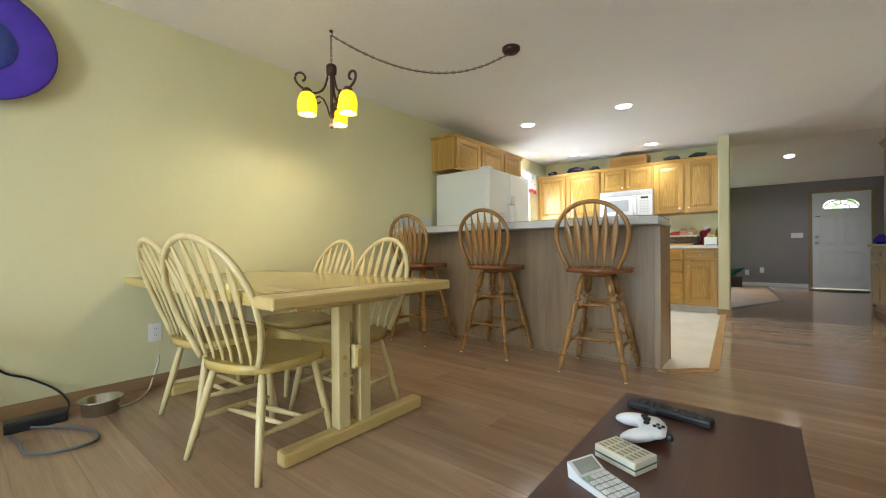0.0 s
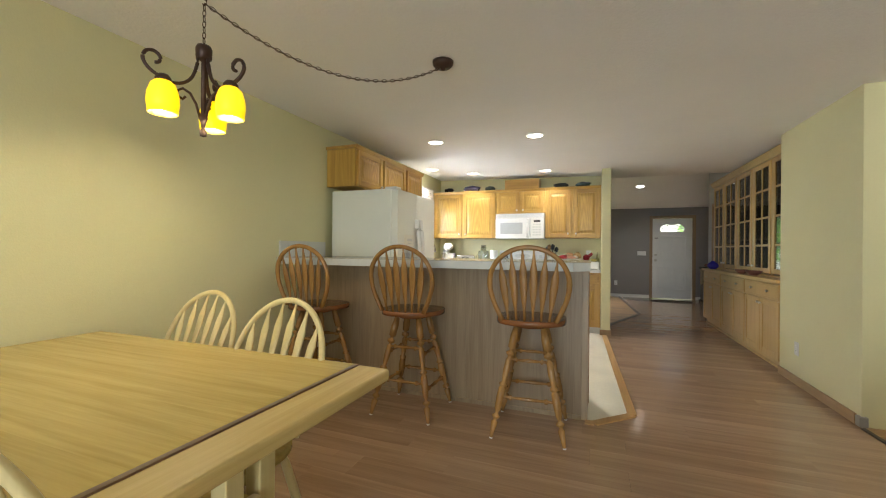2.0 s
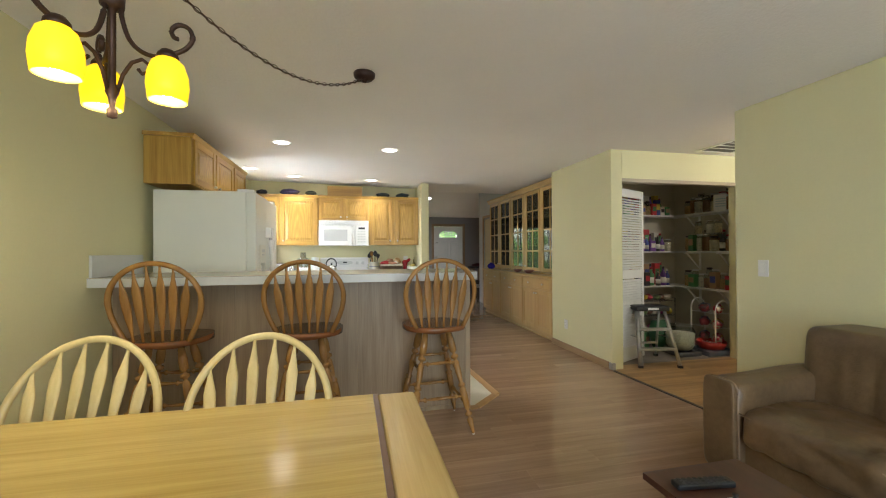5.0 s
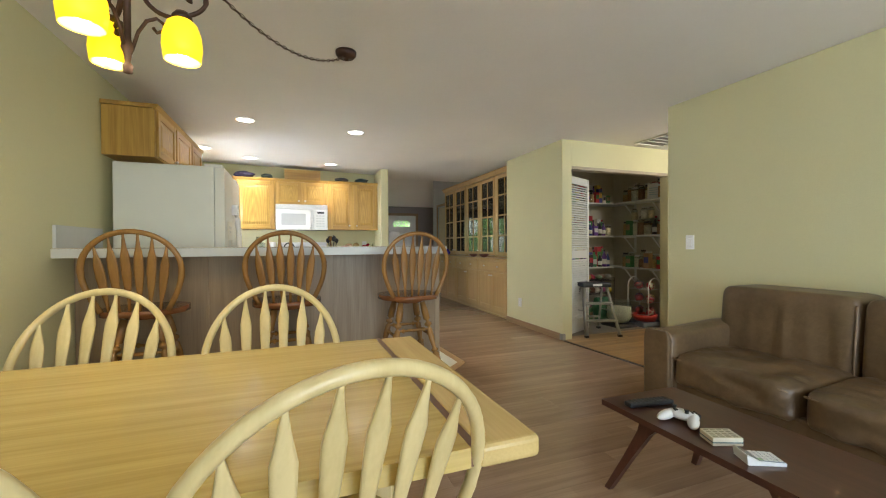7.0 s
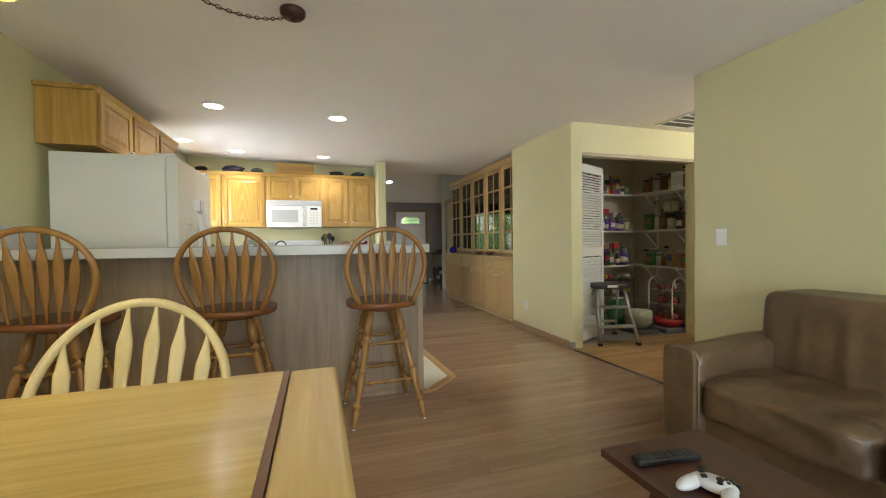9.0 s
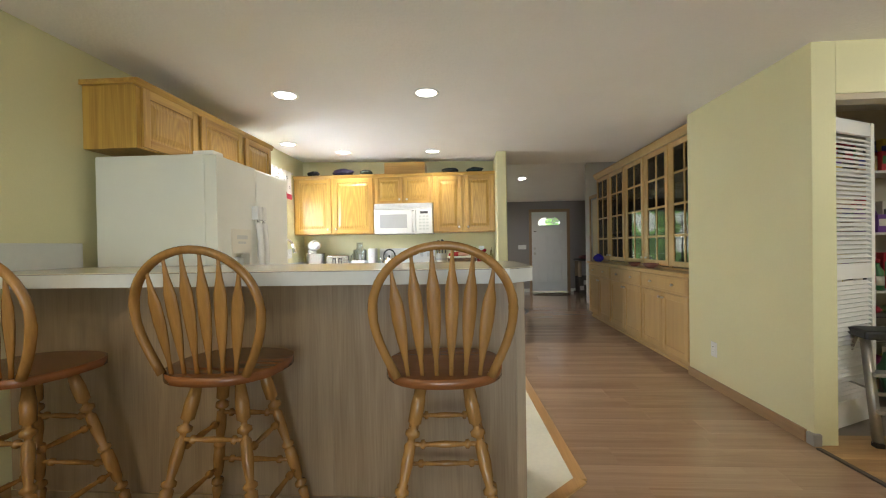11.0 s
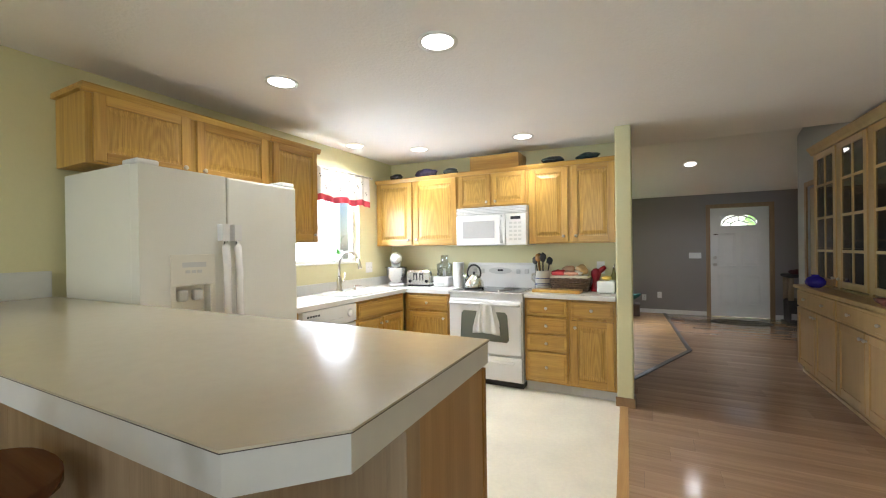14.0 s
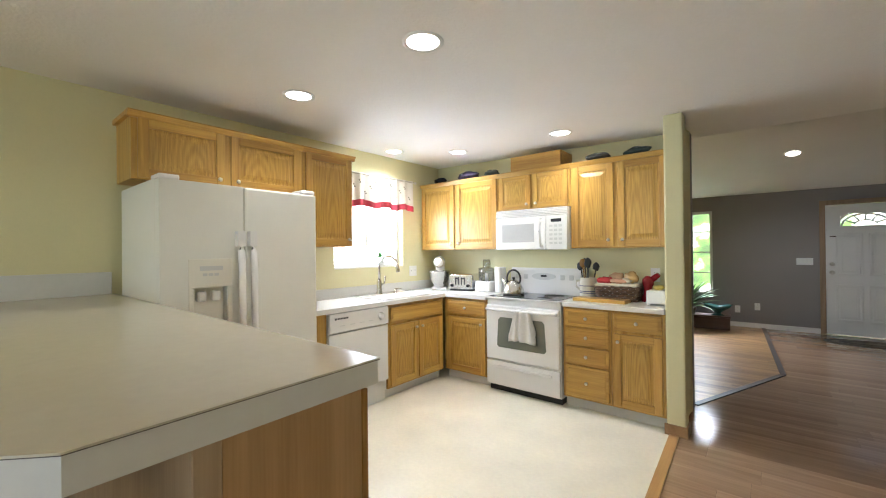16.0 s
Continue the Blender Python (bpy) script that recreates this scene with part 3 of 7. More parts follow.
floor_strip("trim_vinyl_edge", [(-0.56, 3.835), (-0.50, 3.835), (-0.245, 4.08), (-0.375, 6.915)], 0.062, 0.009, wood("oak_floor_strip", (0.36, 0.18, 0.06), (0.52, 0.30, 0.11), "y"), "oak strip along the edge of the vinyl")
floor_strip("trim_hall_edge", [(1.19, 4.43), (1.25, 3.2), (1.27, 2.1)], 0.026, 0.009, DARKTRIM, "dark strip between laminate and hall floor")
floor_strip("trim_front_edge", [(-0.34, 7.69), (0.27, 9.2), (0.08, 12.18)], 0.05, 0.009, DARKTRIM, "dark strip round the front room's hardwood")

# ---------------------------------------------------------------- bar
bar = thing("breakfast_bar", (0, 0, 0), 0, "pale oak-panelled breakfast bar with an oak end, by the kitchen", "bar")
for i, (a, b) in enumerate(((-3.065, -2.3), (-2.2993, -1.44), (-1.4393, -0.585))):
    boxes("panel", OAKPALE, bar, (a, b, 3.872, 3.89, 0.03, 1.049), soft=0.0006)
boxes("body", OAK, bar, (-3.065, -0.552, 3.89, 4.21, 0.0, 1.0495))
boxes("corner_post", OAKPALE, bar, (-0.585, -0.543, 3.868, 3.915, 0.0, 1.0495), soft=0.003)
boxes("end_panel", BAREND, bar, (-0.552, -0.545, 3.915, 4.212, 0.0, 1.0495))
boxes("end_trim", STOOL, bar, (-0.552, -0.54, 4.212, 4.226, 0.0, 1.0495))
boxes("base_strip", OAKPALE, bar, (-3.065, -0.585, 3.862, 3.872, 0.0, 0.03), soft=0.002)
top = tagged(new("bar_counter"), "beige laminate bar counter with a pale edge and clipped corner", "counter")
bm = bmesh.new()
prism(bm, [(-3.065, 3.605), (-0.635, 3.605), (-0.53, 3.715), (-0.548, 4.265), (-3.065, 4.265)], 1.050, 1.106)
part("edge_band", bm, EDGE, top)
bm = bmesh.new()
prism(bm, [(-3.065, 3.602), (-0.634, 3.602), (-0.527, 3.714), (-0.545, 4.268), (-3.065, 4.268)], 1.106, 1.110)
part("surface", bm, LAMINATE, top)
bm = bmesh.new()
prism(bm, [(-3.065, 3.6012), (-0.6338, 3.6012), (-0.5262, 3.7138), (-0.5442, 4.2688), (-3.065, 4.2688)], 1.1052, 1.1064)
part("seam", bm, DARKTRIM, top, "thin dark seam under the surface")
boxes("backsplash", EDGE, top, (-3.068, -3.05, 3.63, 4.25, 1.110, 1.250), soft=0.003)

# ---------------------------------------------------------------- cabinets


def knob(parent, x, y, z):
    bm = bmesh.new()
    lathe(bm, [(0.0, 0.026), (0.010, 0.025), (0.0145, 0.019), (0.012, 0.012), (0.006, 0.008), (0.008, 0.0)], 12)
    k = part("knob", bm, NICKEL, parent, "satin nickel knob")
    k.matrix_basis = pose(x, y, z, 90, 0, 0)


def cab_door(cab, name, x0, x1, z0, z1, kx, kz, mv, mh, stile=0.055, y=0.0, raised=True):
    """A framed front with its panel and a knob, standing on the plane y."""
    bm = bmesh.new()
    t = 0.02
    box(bm, x0, x1, y - 0.006, y - 0.001, z0, z1)
    d = part(name, bm, mv, cab)
    for a, b in ((x0, x0 + stile), (x1 - stile, x1)):
        boxes("stile", mv, d, (a, b, y - t, y - 0.006, z0, z1), soft=0.004)
    for a, b in ((z0, z0 + stile), (z1 - stile, z1)):
        boxes("rail", mh, d, (x0 + stile, x1 - stile, y - t + 0.0015, y - 0.006, a, b), soft=0.003)
    bm = bmesh.new()
    s = stile
    box(bm, x0 + s, x1 - s, y - 0.010, y - 0.006, z0 + s, z1 - s)
    if raised:
        e = min(0.045, (x1 - x0 - 2 * s) * 0.25)
        lo = [(x0 + s + 0.012, z0 + s + 0.012), (x1 - s - 0.012, z0 + s + 0.012), (x1 - s - 0.012, z1 - s - 0.012), (x0 + s + 0.012, z1 - s - 0.012)]
        hi = [(x0 + s + e, z0 + s + e), (x1 - s - e, z0 + s + e), (x1 - s - e, z1 - s - e), (x0 + s + e, z1 - s - e)]
        a = [bm.verts.new((u, y - 0.0095, v)) for u, v in lo]
        b = [bm.verts.new((u, y - 0.0185, v)) for u, v in hi]
        bm.faces.new(b)
        for i in range(4):
            bm.faces.new((a[i], a[(i + 1) % 4], b[(i + 1) % 4], b[i]))
    part("panel", bm, OAKPANEL if raised else mv, d)
    if kx is not None:
        knob(d, kx, y - t, kz)
    return d


def cab_drawer(cab, x0, x1, z0, z1, kxs, mh, y=0.0):
    bm = bmesh.new()
    box(bm, x0, x1, y - 0.02, y - 0.001, z0, z1)
    bevel(bm, 0.006, 2)
    d = part("drawer", bm, mh, cab)
    bm = bmesh.new()
    box(bm, x0 + 0.025, x1 - 0.025, y - 0.023, y - 0.019, z0 + 0.022, z1 - 0.022)
    bevel(bm, 0.002, 1)
    part("panel", bm, mh, d)
    for kx in kxs:
        knob(d, kx, y - 0.022, (z0 + z1) / 2)


def cabinet(name, at, rz, w, d, z0, z1, label, mv=OAK, group="kitchen cabinets", toe=0.0, mtoe=None, category="cabinet"):
    cab = thing(name, at, rz, label, category, group)
    bm = bmesh.new()
    box(bm, 0, w, 0, d, z0 + toe, z1)
    bevel(bm, 0.002, 1)
    part("body", bm, mv, cab)
    if toe:
        boxes("toe_kick", mtoe or EDGE, cab, (0, w, 0.06, d, 0.004, toe))
    return cab


def crown(cab, w, d, z, material, ends=(True, False)):
    bm = bmesh.new()
    x0 = -0.02 if ends[0] else 0.0
    x1 = w + 0.02 if ends[1] else w
    prism(bm, [(0.0, z - 0.012), (-0.012, z - 0.012), (-0.03, z + 0.022), (-0.03, z + 0.03), (d, z + 0.03), (d, z + 0.001), (0.0, z + 0.001)], x0, x1)
    for v in bm.verts:
        v.co = Vector((v.co.z, v.co.x, v.co.y))
    part("crown", bm, material, cab)


# over the refrigerator, along the west wall (facing east)
U = -2.73
c = cabinet("wall_cabinet", (U, 4.28, 0), 90, 1.115, 0.335, 1.81, 2.185, "honey oak wall cabinet with three raised-panel doors over the refrigerator")
cab_door(c, "door", 0.03, 0.52, 1.82, 2.175, 0.48, 1.86, OAK, OAKH)
cab_door(c, "door", 0.56, 1.085, 1.82, 2.175, 0.60, 1.86, OAK, OAKH)
crown(c, 1.115, 0.335, 2.185, OAKH)
c = cabinet("wall_cabinet", (U, 5.397, 0), 90, 0.49, 0.335, 1.405, 2.185, "tall honey oak wall cabinet beside the sink window")
cab_door(c, "door", 0.02, 0.47, 1.42, 2.175, 0.43, 1.47, OAK, OAKH)
crown(c, 0.49, 0.335, 2.185, OAKH, (False, True))
# back wall
UY = 7.185
c = cabinet("wall_cabinet", (-3.068, UY, 0), 0, 1.075, 0.312, 1.372, 2.115, "honey oak wall cabinet with two raised-panel doors")
cab_door(c, "door", 0.02, 0.50, 1.385, 2.10, 0.46, 1.44, OAK, OAKH)
cab_door(c, "door", 0.53, 1.06, 1.385, 2.10, 0.57, 1.44, OAK, OAKH)
crown(c, 1.075, 0.312, 2.115, OAKH, (False, False))
c = cabinet("wall_cabinet", (-1.992, UY, 0), 0, 0.765, 0.312, 1.758, 2.115, "short honey oak cabinet above the microwave")
cab_door(c, "door", 0.02, 0.37, 1.77, 2.10, 0.335, 1.81, OAK, OAKH, 0.045)
cab_door(c, "door", 0.395, 0.745, 1.77, 2.10, 0.43, 1.81, OAK, OAKH, 0.045)
crown(c, 0.765, 0.312, 2.115, OAKH, (False, False))
c = cabinet("wall_cabinet", (-1.225, UY, 0), 0, 0.797, 0.312, 1.372, 2.115, "honey oak wall cabinet with two raised-panel doors")
cab_door(c, "door", 0.02, 0.375, 1.385, 2.10, 0.335, 1.44, OAK, OAKH)
cab_door(c, "door", 0.41, 0.78, 1.385, 2.10, 0.45, 1.44, OAK, OAKH)
crown(c, 0.797, 0.312, 2.115, OAKH, (False, False))
duct = tagged(boxes("duct_cover", OAKH, None, (-1.86, -1.33, 7.21, 7.495, 2.146, 2.30), soft=0.002), "plain oak duct cover on top of the cabinets", "cover")
# base units
BX = -2.535
c = cabinet("base_cabinet", (BX, 5.24, 0), 90, 0.235, 0.57, 0.0, 0.87, "narrow honey oak base cabinet beside the refrigerator", toe=0.1)
c = cabinet("base_cabinet", (BX, 6.12, 0), 90, 0.80, 0.57, 0.0, 0.87, "honey oak sink base cabinet with two doors", toe=0.1)
cab_drawer(c, 0.03, 0.77, 0.70, 0.845, (), OAKH)
cab_door(c, "door", 0.03, 0.395, 0.12, 0.675, 0.36, 0.62, OAK, OAKH)
cab_door(c, "door", 0.41, 0.77, 0.12, 0.675, 0.445, 0.62, OAK, OAKH)
BY = 6.955
c = cabinet("base_cabinet", (-2.535, BY, 0), 0, 0.535, 0.54, 0.0, 0.87, "honey oak base cabinet with one drawer and door", toe=0.1)
cab_drawer(c, 0.05, 0.52, 0.70, 0.845, (0.285,), OAKH)
cab_door(c, "door", 0.05, 0.52, 0.12, 0.675, 0.48, 0.62, OAK, OAKH)
c = cabinet("base_cabinet", (-1.215, BY, 0), 0, 0.40, 0.54, 0.0, 0.87, "honey oak base cabinet with four drawers", toe=0.1)
for z0, z1 in ((0.715, 0.855), (0.555, 0.70), (0.395, 0.54), (0.12, 0.38)):
    cab_drawer(c, 0.025, 0.385, z0, z1, (0.205,), OAKH)
c = cabinet("base_cabinet", (-0.813, BY, 0), 0, 0.385, 0.54, 0.0, 0.87, "honey oak base cabinet with one drawer and door", toe=0.1)
cab_drawer(c, 0.02, 0.365, 0.715, 0.855, (0.19,), OAKH)
cab_door(c, "door", 0.02, 0.365, 0.12, 0.69, 0.055, 0.63, OAK, OAKH)
# worktops
wt = tagged(new("worktop"), "white laminate worktop running round the kitchen corner", "worktop")
KTOP = mat("white_laminate", (0.74, 0.72, 0.68), 0.28, vary=0.03, scale=25, fine=250)
bm = bmesh.new()
prism(bm, [(WX + 0.002, 5.235), (-2.505, 5.235), (-2.505, 6.925), (-1.998, 6.925), (-1.998, 7.495), (WX + 0.002, 7.495)], 0.872, 0.91)
bevel(bm, 0.004, 2)
part("slab", bm, KTOP, wt)
boxes("backsplash", EDGE, wt, (WX + 0.002, WX + 0.02, 5.235, 7.475, 0.911, 1.01), (WX + 0.002, -1.998, 7.476, 7.494, 0.911, 1.01), soft=0.003)
wt = tagged(new("worktop"), "short white laminate worktop beside the range", "worktop")
bm = bmesh.new()
box(bm, -1.215, -0.43, 6.925, 7.495, 0.872, 0.91)
bevel(bm, 0.004, 2)
part("slab", bm, KTOP, wt)
boxes("backsplash", EDGE, wt, (-1.215, -0.43, 7.476, 7.494, 0.911, 1.01), soft=0.003)

# ---------------------------------------------------------------- refrigerator (local x along the wall, front to the east)
fr = thing("refrigerator", (-2.30, 4.29, 0.0), 90, "white side-by-side refrigerator with an ice dispenser", "refrigerator")
boxes("body", FRIDGE, fr, (0, 0.92, 0.03, 0.705, 0.02, 1.765), soft=0.008)
boxes("grille", ALMOND, fr, (0.02, 0.90, 0.01, 0.028, 0.02, 0.10))
bm = bmesh.new()
x0, x1, z0, z1 = 0.0, 0.425, 0.115, 1.755
a0, a1, c0, c1 = 0.155, 0.33, 0.90, 1.17
for r in ((x0, a0, z0, z1), (a1, x1, z0, z1), (a0, a1, z0, c0), (a0, a1, c1, z1)):
    box(bm, r[0], r[1], -0.045, 0.026, r[2], r[3])
bmesh.ops.remove_doubles(bm, verts=bm.verts, dist=1e-5)
d1 = part("freezer_door", bm, FRIDGE, fr)
boxes("dispenser_cavity", ALMOND, d1, (a0, a1, 0.008, 0.0255, c0, c1))
boxes("dispenser_frame", ALMOND, d1, (0.13, 0.355, -0.052, -0.0455, 1.172, 1.33), (0.13, 0.154, -0.052, -0.0455, 0.88, 1.172), (0.331, 0.355, -0.052, -0.0455, 0.88, 1.172), (0.154, 0.331, -0.06, -0.0455, 0.88, 0.90), soft=0.003)
boxes("dispenser_buttons", EDGE, d1, *[(0.20 + 0.03 * i, 0.222 + 0.03 * i, -0.0545, -0.0522, 1.235, 1.25) for i in range(3)], (0.185, 0.305, -0.0535, -0.0522, 1.265, 1.29))
boxes("dispenser_lever", EDGE, d1, (0.18, 0.23, -0.03, 0.006, 1.09, 1.15), soft=0.012)
boxes("dispenser_lever", EDGE, d1, (0.255, 0.305, -0.03, 0.006, 1.09, 1.15), soft=0.012)
d2 = boxes("fridge_door", FRIDGE, fr, (0.433, 0.92, -0.045, 0.026, 0.115, 1.755), soft=0.012)
for d, x in ((d1, 0.395), (d2, 0.465)):
    bm = bmesh.new()
    pts = [(x, -0.074, 1.43), (x, -0.086, 1.37), (x, -0.096, 1.25), (x, -0.099, 1.0), (x, -0.097, 0.78), (x, -0.088, 0.62), (x, -0.066, 0.555), (x, -0.05, 0.53)]
    tube(bm, pts, 0.020, 10, 0.95)
    box(bm, x - 0.021, x + 0.021, -0.092, -0.046, 1.40, 1.49)
    part("handle", bm, ENAMEL, d, "white bowed handle")
for x in (0.05, 0.87):
    boxes("hinge_cover", ENAMEL, fr, (x - 0.05, x + 0.05, -0.03, 0.10, 1.756, 1.785), soft=0.009)

# dishwasher
dw = thing("dishwasher", (BX, 5.48, 0), 90, "white built-in dishwasher with a control panel", "dishwasher")
boxes("body", ENAMEL, dw, (0.005, 0.63, 0.01, 0.56, 0.1, 0.868))
boxes("door", ENAMEL, dw, (0.005, 0.63, -0.02, 0.0095, 0.2, 0.70), soft=0.006)
pn = boxes("control_panel", ENAMEL, dw, (0.005, 0.63, -0.03, 0.0095, 0.71, 0.865), soft=0.008)
boxes("vent_slots", BLACK, pn, *[(0.05 + 0.028 * i, 0.07 + 0.028 * i, -0.0315, -0.0302, 0.815, 0.83) for i in range(5)])
boxes("markings", EDGE, pn, *[(0.10 + 0.1 * i, 0.15 + 0.1 * i, -0.0315, -0.0302, 0.76, 0.766) for i in range(4)])
bm = bmesh.new()
lathe(bm, [(0.0, 0.02), (0.028, 0.019), (0.034, 0.0)], 16)
k = part("dial", bm, ENAMEL, pn)
k.matrix_basis = pose(0.54, -0.03, 0.79, 90, 0, 0)
boxes("toe_panel", ENAMEL, dw, (0.005, 0.63, 0.03, 0.5, 0.006, 0.19))

# microwave
mw = thing("microwave", (-1.988, 7.13, 1.362), 0, "white over-the-range microwave with a vent grille", "microwave")
boxes("body", ENAMEL, mw, (0, 0.757, 0.02, 0.365, 0, 0.392), soft=0.006)
d = boxes("door", ENAMEL, mw, (0.003, 0.54, -0.02, 0.0195, 0.0, 0.315), soft=0.012)
boxes("window", mat("pale_grey_screen", (0.46, 0.46, 0.46), 0.15), d, (0.08, 0.43, -0.0225, -0.0195, 0.075, 0.25), soft=0.001)
bm = bmesh.new()
tube(bm, [(0.505, -0.02, 0.03), (0.505, -0.05, 0.05), (0.505, -0.058, 0.15), (0.505, -0.05, 0.27), (0.505, -0.02, 0.29)], 0.014, 10)
part("handle", bm, ENAMEL, d)
pn = boxes("control_panel", ENAMEL, mw, (0.548, 0.755, -0.02, 0.0195, 0.0, 0.315), soft=0.008)
boxes("display", BLACK, pn, (0.60, 0.70, -0.0225, -0.0198, 0.255, 0.285))
for i in range(3):
    for j in range(5):
        boxes("key", EDGE, pn, (0.585 + 0.045 * i, 0.617 + 0.045 * i, -0.0215, -0.0198, 0.05 + 0.04 * j, 0.07 + 0.04 * j))
boxes("grille", ENAMEL, mw, *[(0.005, 0.752, -0.018 + 0.003 * i, 0.0195, 0.323 + 0.015 * i, 0.332 + 0.015 * i) for i in range(5)])

# range
rg = thing("range", (-1.985, 6.945, 0), 0, "white electric range with a black glass cooktop", "range")
boxes("body", ENAMEL, rg, (0.0, 0.757, 0.0, 0.54, 0.06, 0.895), soft=0.004)
boxes("plinth", BLACK, rg, (0.01, 0.747, 0.03, 0.5, 0.0, 0.06))
d = boxes("oven_door", ENAMEL, rg, (0.006, 0.751, -0.035, -0.001, 0.315, 0.835), soft=0.012)
bm = bmesh.new()
prism(bm, [(0.13, 0.46), (0.15, 0.44), (0.61, 0.44), (0.63, 0.46), (0.615, 0.70), (0.59, 0.725), (0.17, 0.725), (0.145, 0.70)], 0.0345, 0.0385)
for v in bm.verts:
    v.co = Vector((v.co.x, -v.co.z, v.co.y))
part("window", bm, OVENGLASS, d)
bm = bmesh.new()
tube(bm, [(0.03, -0.035, 0.795), (0.035, -0.07, 0.80), (0.12, -0.08, 0.80), (0.64, -0.08, 0.80), (0.72, -0.07, 0.80), (0.727, -0.035, 0.795)], 0.014, 10)
part("handle", bm, ENAMEL, d)
boxes("drawer", ENAMEL, rg, (0.006, 0.751, -0.03, -0.001, 0.075, 0.30), (0.08, 0.68, -0.042, -0.0305, 0.235, 0.262), soft=0.008)
boxes("cooktop", ENAMEL, rg, (-0.003, 0.76, -0.03, 0.47, 0.897, 0.912), soft=0.004)
gt = boxes("glass_top", DARKGLASS, rg, (0.03, 0.727, 0.0, 0.44, 0.913, 0.917))
for bx, by, r in ((0.2, 0.12, 0.1), (0.56, 0.12, 0.08), (0.2, 0.33, 0.075), (0.56, 0.33, 0.1)):
    bm = bmesh.new()
    lathe(bm, [(r, 0.0), (r, 0.0012), (r - 0.006, 0.0012), (r - 0.006, 0.0)], 24, (bx, by, 0.9172))
    part("burner_ring", bm, EDGE, gt)
bm = bmesh.new()
prism(bm, [(0.445, 0.912), (0.54, 0.912), (0.54, 1.165), (0.50, 1.175), (0.475, 1.15)], 0.0, 0.757)
for v in bm.verts:
    v.co = Vector((v.co.z, v.co.x, v.co.y))
bevel(bm, 0.012, 3)
bg = part("back_panel", bm, ENAMEL, rg)
pts = [(0.38 + 0.13 * math.cos(a * math.pi / 12), 1.09 + 0.035 * math.sin(a * math.pi / 12)) for a in range(24)]
bm = bmesh.new()
prism(bm, pts, 0.0, 0.006)
for v in bm.verts:
    v.co = Vector((v.co.x, 0.462 - v.co.z + (v.co.y - 1.09) * 0.1, v.co.y))
part("clock_panel", bm, EDGE, bg)
boxes("display", BLACK, bg, (0.355, 0.415, 0.450, 0.458, 1.085, 1.105))
for x in (0.09, 0.18, 0.58, 0.67):
    boxes("switch", EDGE, bg, (x - 0.022, x + 0.022, 0.452, 0.466, 1.06, 1.11), soft=0.006)
# towel over the oven handle
bm = bmesh.new()
N, M = 20, 20
grid = []
for i in range(N + 1):
    row = []
    for j in range(M + 1):
        u, v = i / N, j / M
        s = v * 0.62 - 0.31
        drop = abs(s)
        spread = 0.075 + 0.06 * min(1, drop / 0.25)
        x = (u - 0.5) * 2 * spread + 0.012 * math.sin(9 * u + 3 * v)
        fold = 0.010 * math.sin(u * 21) * min(1, drop / 0.05 + 0.2)
        y = (-0.096 if s < 0 else -0.062) + (fold if s < 0 else 0.3 * fold)
        z = 0.817 - max(0, drop - 0.01) * (0.95 if s < 0 else 0.7) - 0.03 * abs(u - 0.4) * min(1, drop / 0.2)
        row.append(bm.verts.new((x + 0.42, y, z)))
    grid.append(row)
for i in range(N):
    for j in range(M):
        bm.faces.new((grid[i][j], grid[i + 1][j], grid[i + 1][j + 1], grid[i][j + 1])).smooth = True
tw = part("dish_towel", bm, mat("white_cotton", (0.72, 0.70, 0.66), 0.9, bump=0.3, bump_scale=300))
tw.matrix_basis = pose(-1.985, 6.945, 0)
md = tw.modifiers.new("thick", "SOLIDIFY")
md.thickness = 0.004
tagged(tw, "crumpled white cotton towel hanging from the oven handle", "towel")

# ---------------------------------------------------------------- dining table
tb = thing("dining_table", (0, 0, 0), 0, "blond wooden trestle table with a dark inlay near its end", "table")
BOARDS = 7
for k in range(BOARDS):
    ya, yb = (1.312 + (2.285 - 1.312) * j / BOARDS for j in (k, k + 1))
    bm = bmesh.new()
    box(bm, -3.03, -1.401, ya + 0.0001, yb - 0.0001, 0.682, 0.722)
    part("board", bm, PINEX, tb)
bm = bmesh.new()
box(bm, -1.383, -1.243, 1.31, 2.287, 0.675, 0.722)
bevel(bm, 0.012, 3)
part("end_board", bm, PINEY, tb)
boxes("inlay", mat("dark_walnut_inlay", (0.17, 0.09, 0.05), 0.3), tb, (-1.4005, -1.3835, 1.313, 2.284, 0.684, 0.7225))
for x in (-1.49, -2.78):
    boxes("foot", PINEY, tb, (x - 0.036, x + 0.036, 1.47, 2.29, 0.0, 0.066), soft=0.014)
    boxes("bearer", PINEY, tb, (x - 0.03, x + 0.03, 1.53, 2.11, 0.625, 0.6815), soft=0.008)
    for y in (1.77, 1.892):
        boxes("post", PINE, tb, (x - 0.03, x + 0.03, y - 0.032, y + 0.032, 0.065, 0.626), soft=0.005)
    boxes("wedge", PINE, tb, (x + 0.02, x + 0.055, 1.81, 1.845, 0.33, 0.44) if x > -2 else (x - 0.055, x - 0.03, 1.81, 1.845, 0.33, 0.44), soft=0.006)
boxes("stretcher", PINEX, tb, (-2.86, -1.42, 1.812, 1.843, 0.34, 0.43), soft=0.004)
for z in (0.31, 0.39):
    bm = bmesh.new()
    rod(bm, (-1.462, 1.77, z), (-1.4555, 1.77, z), 0.011, 12)
    part("plug", bm, PINEY, tb)


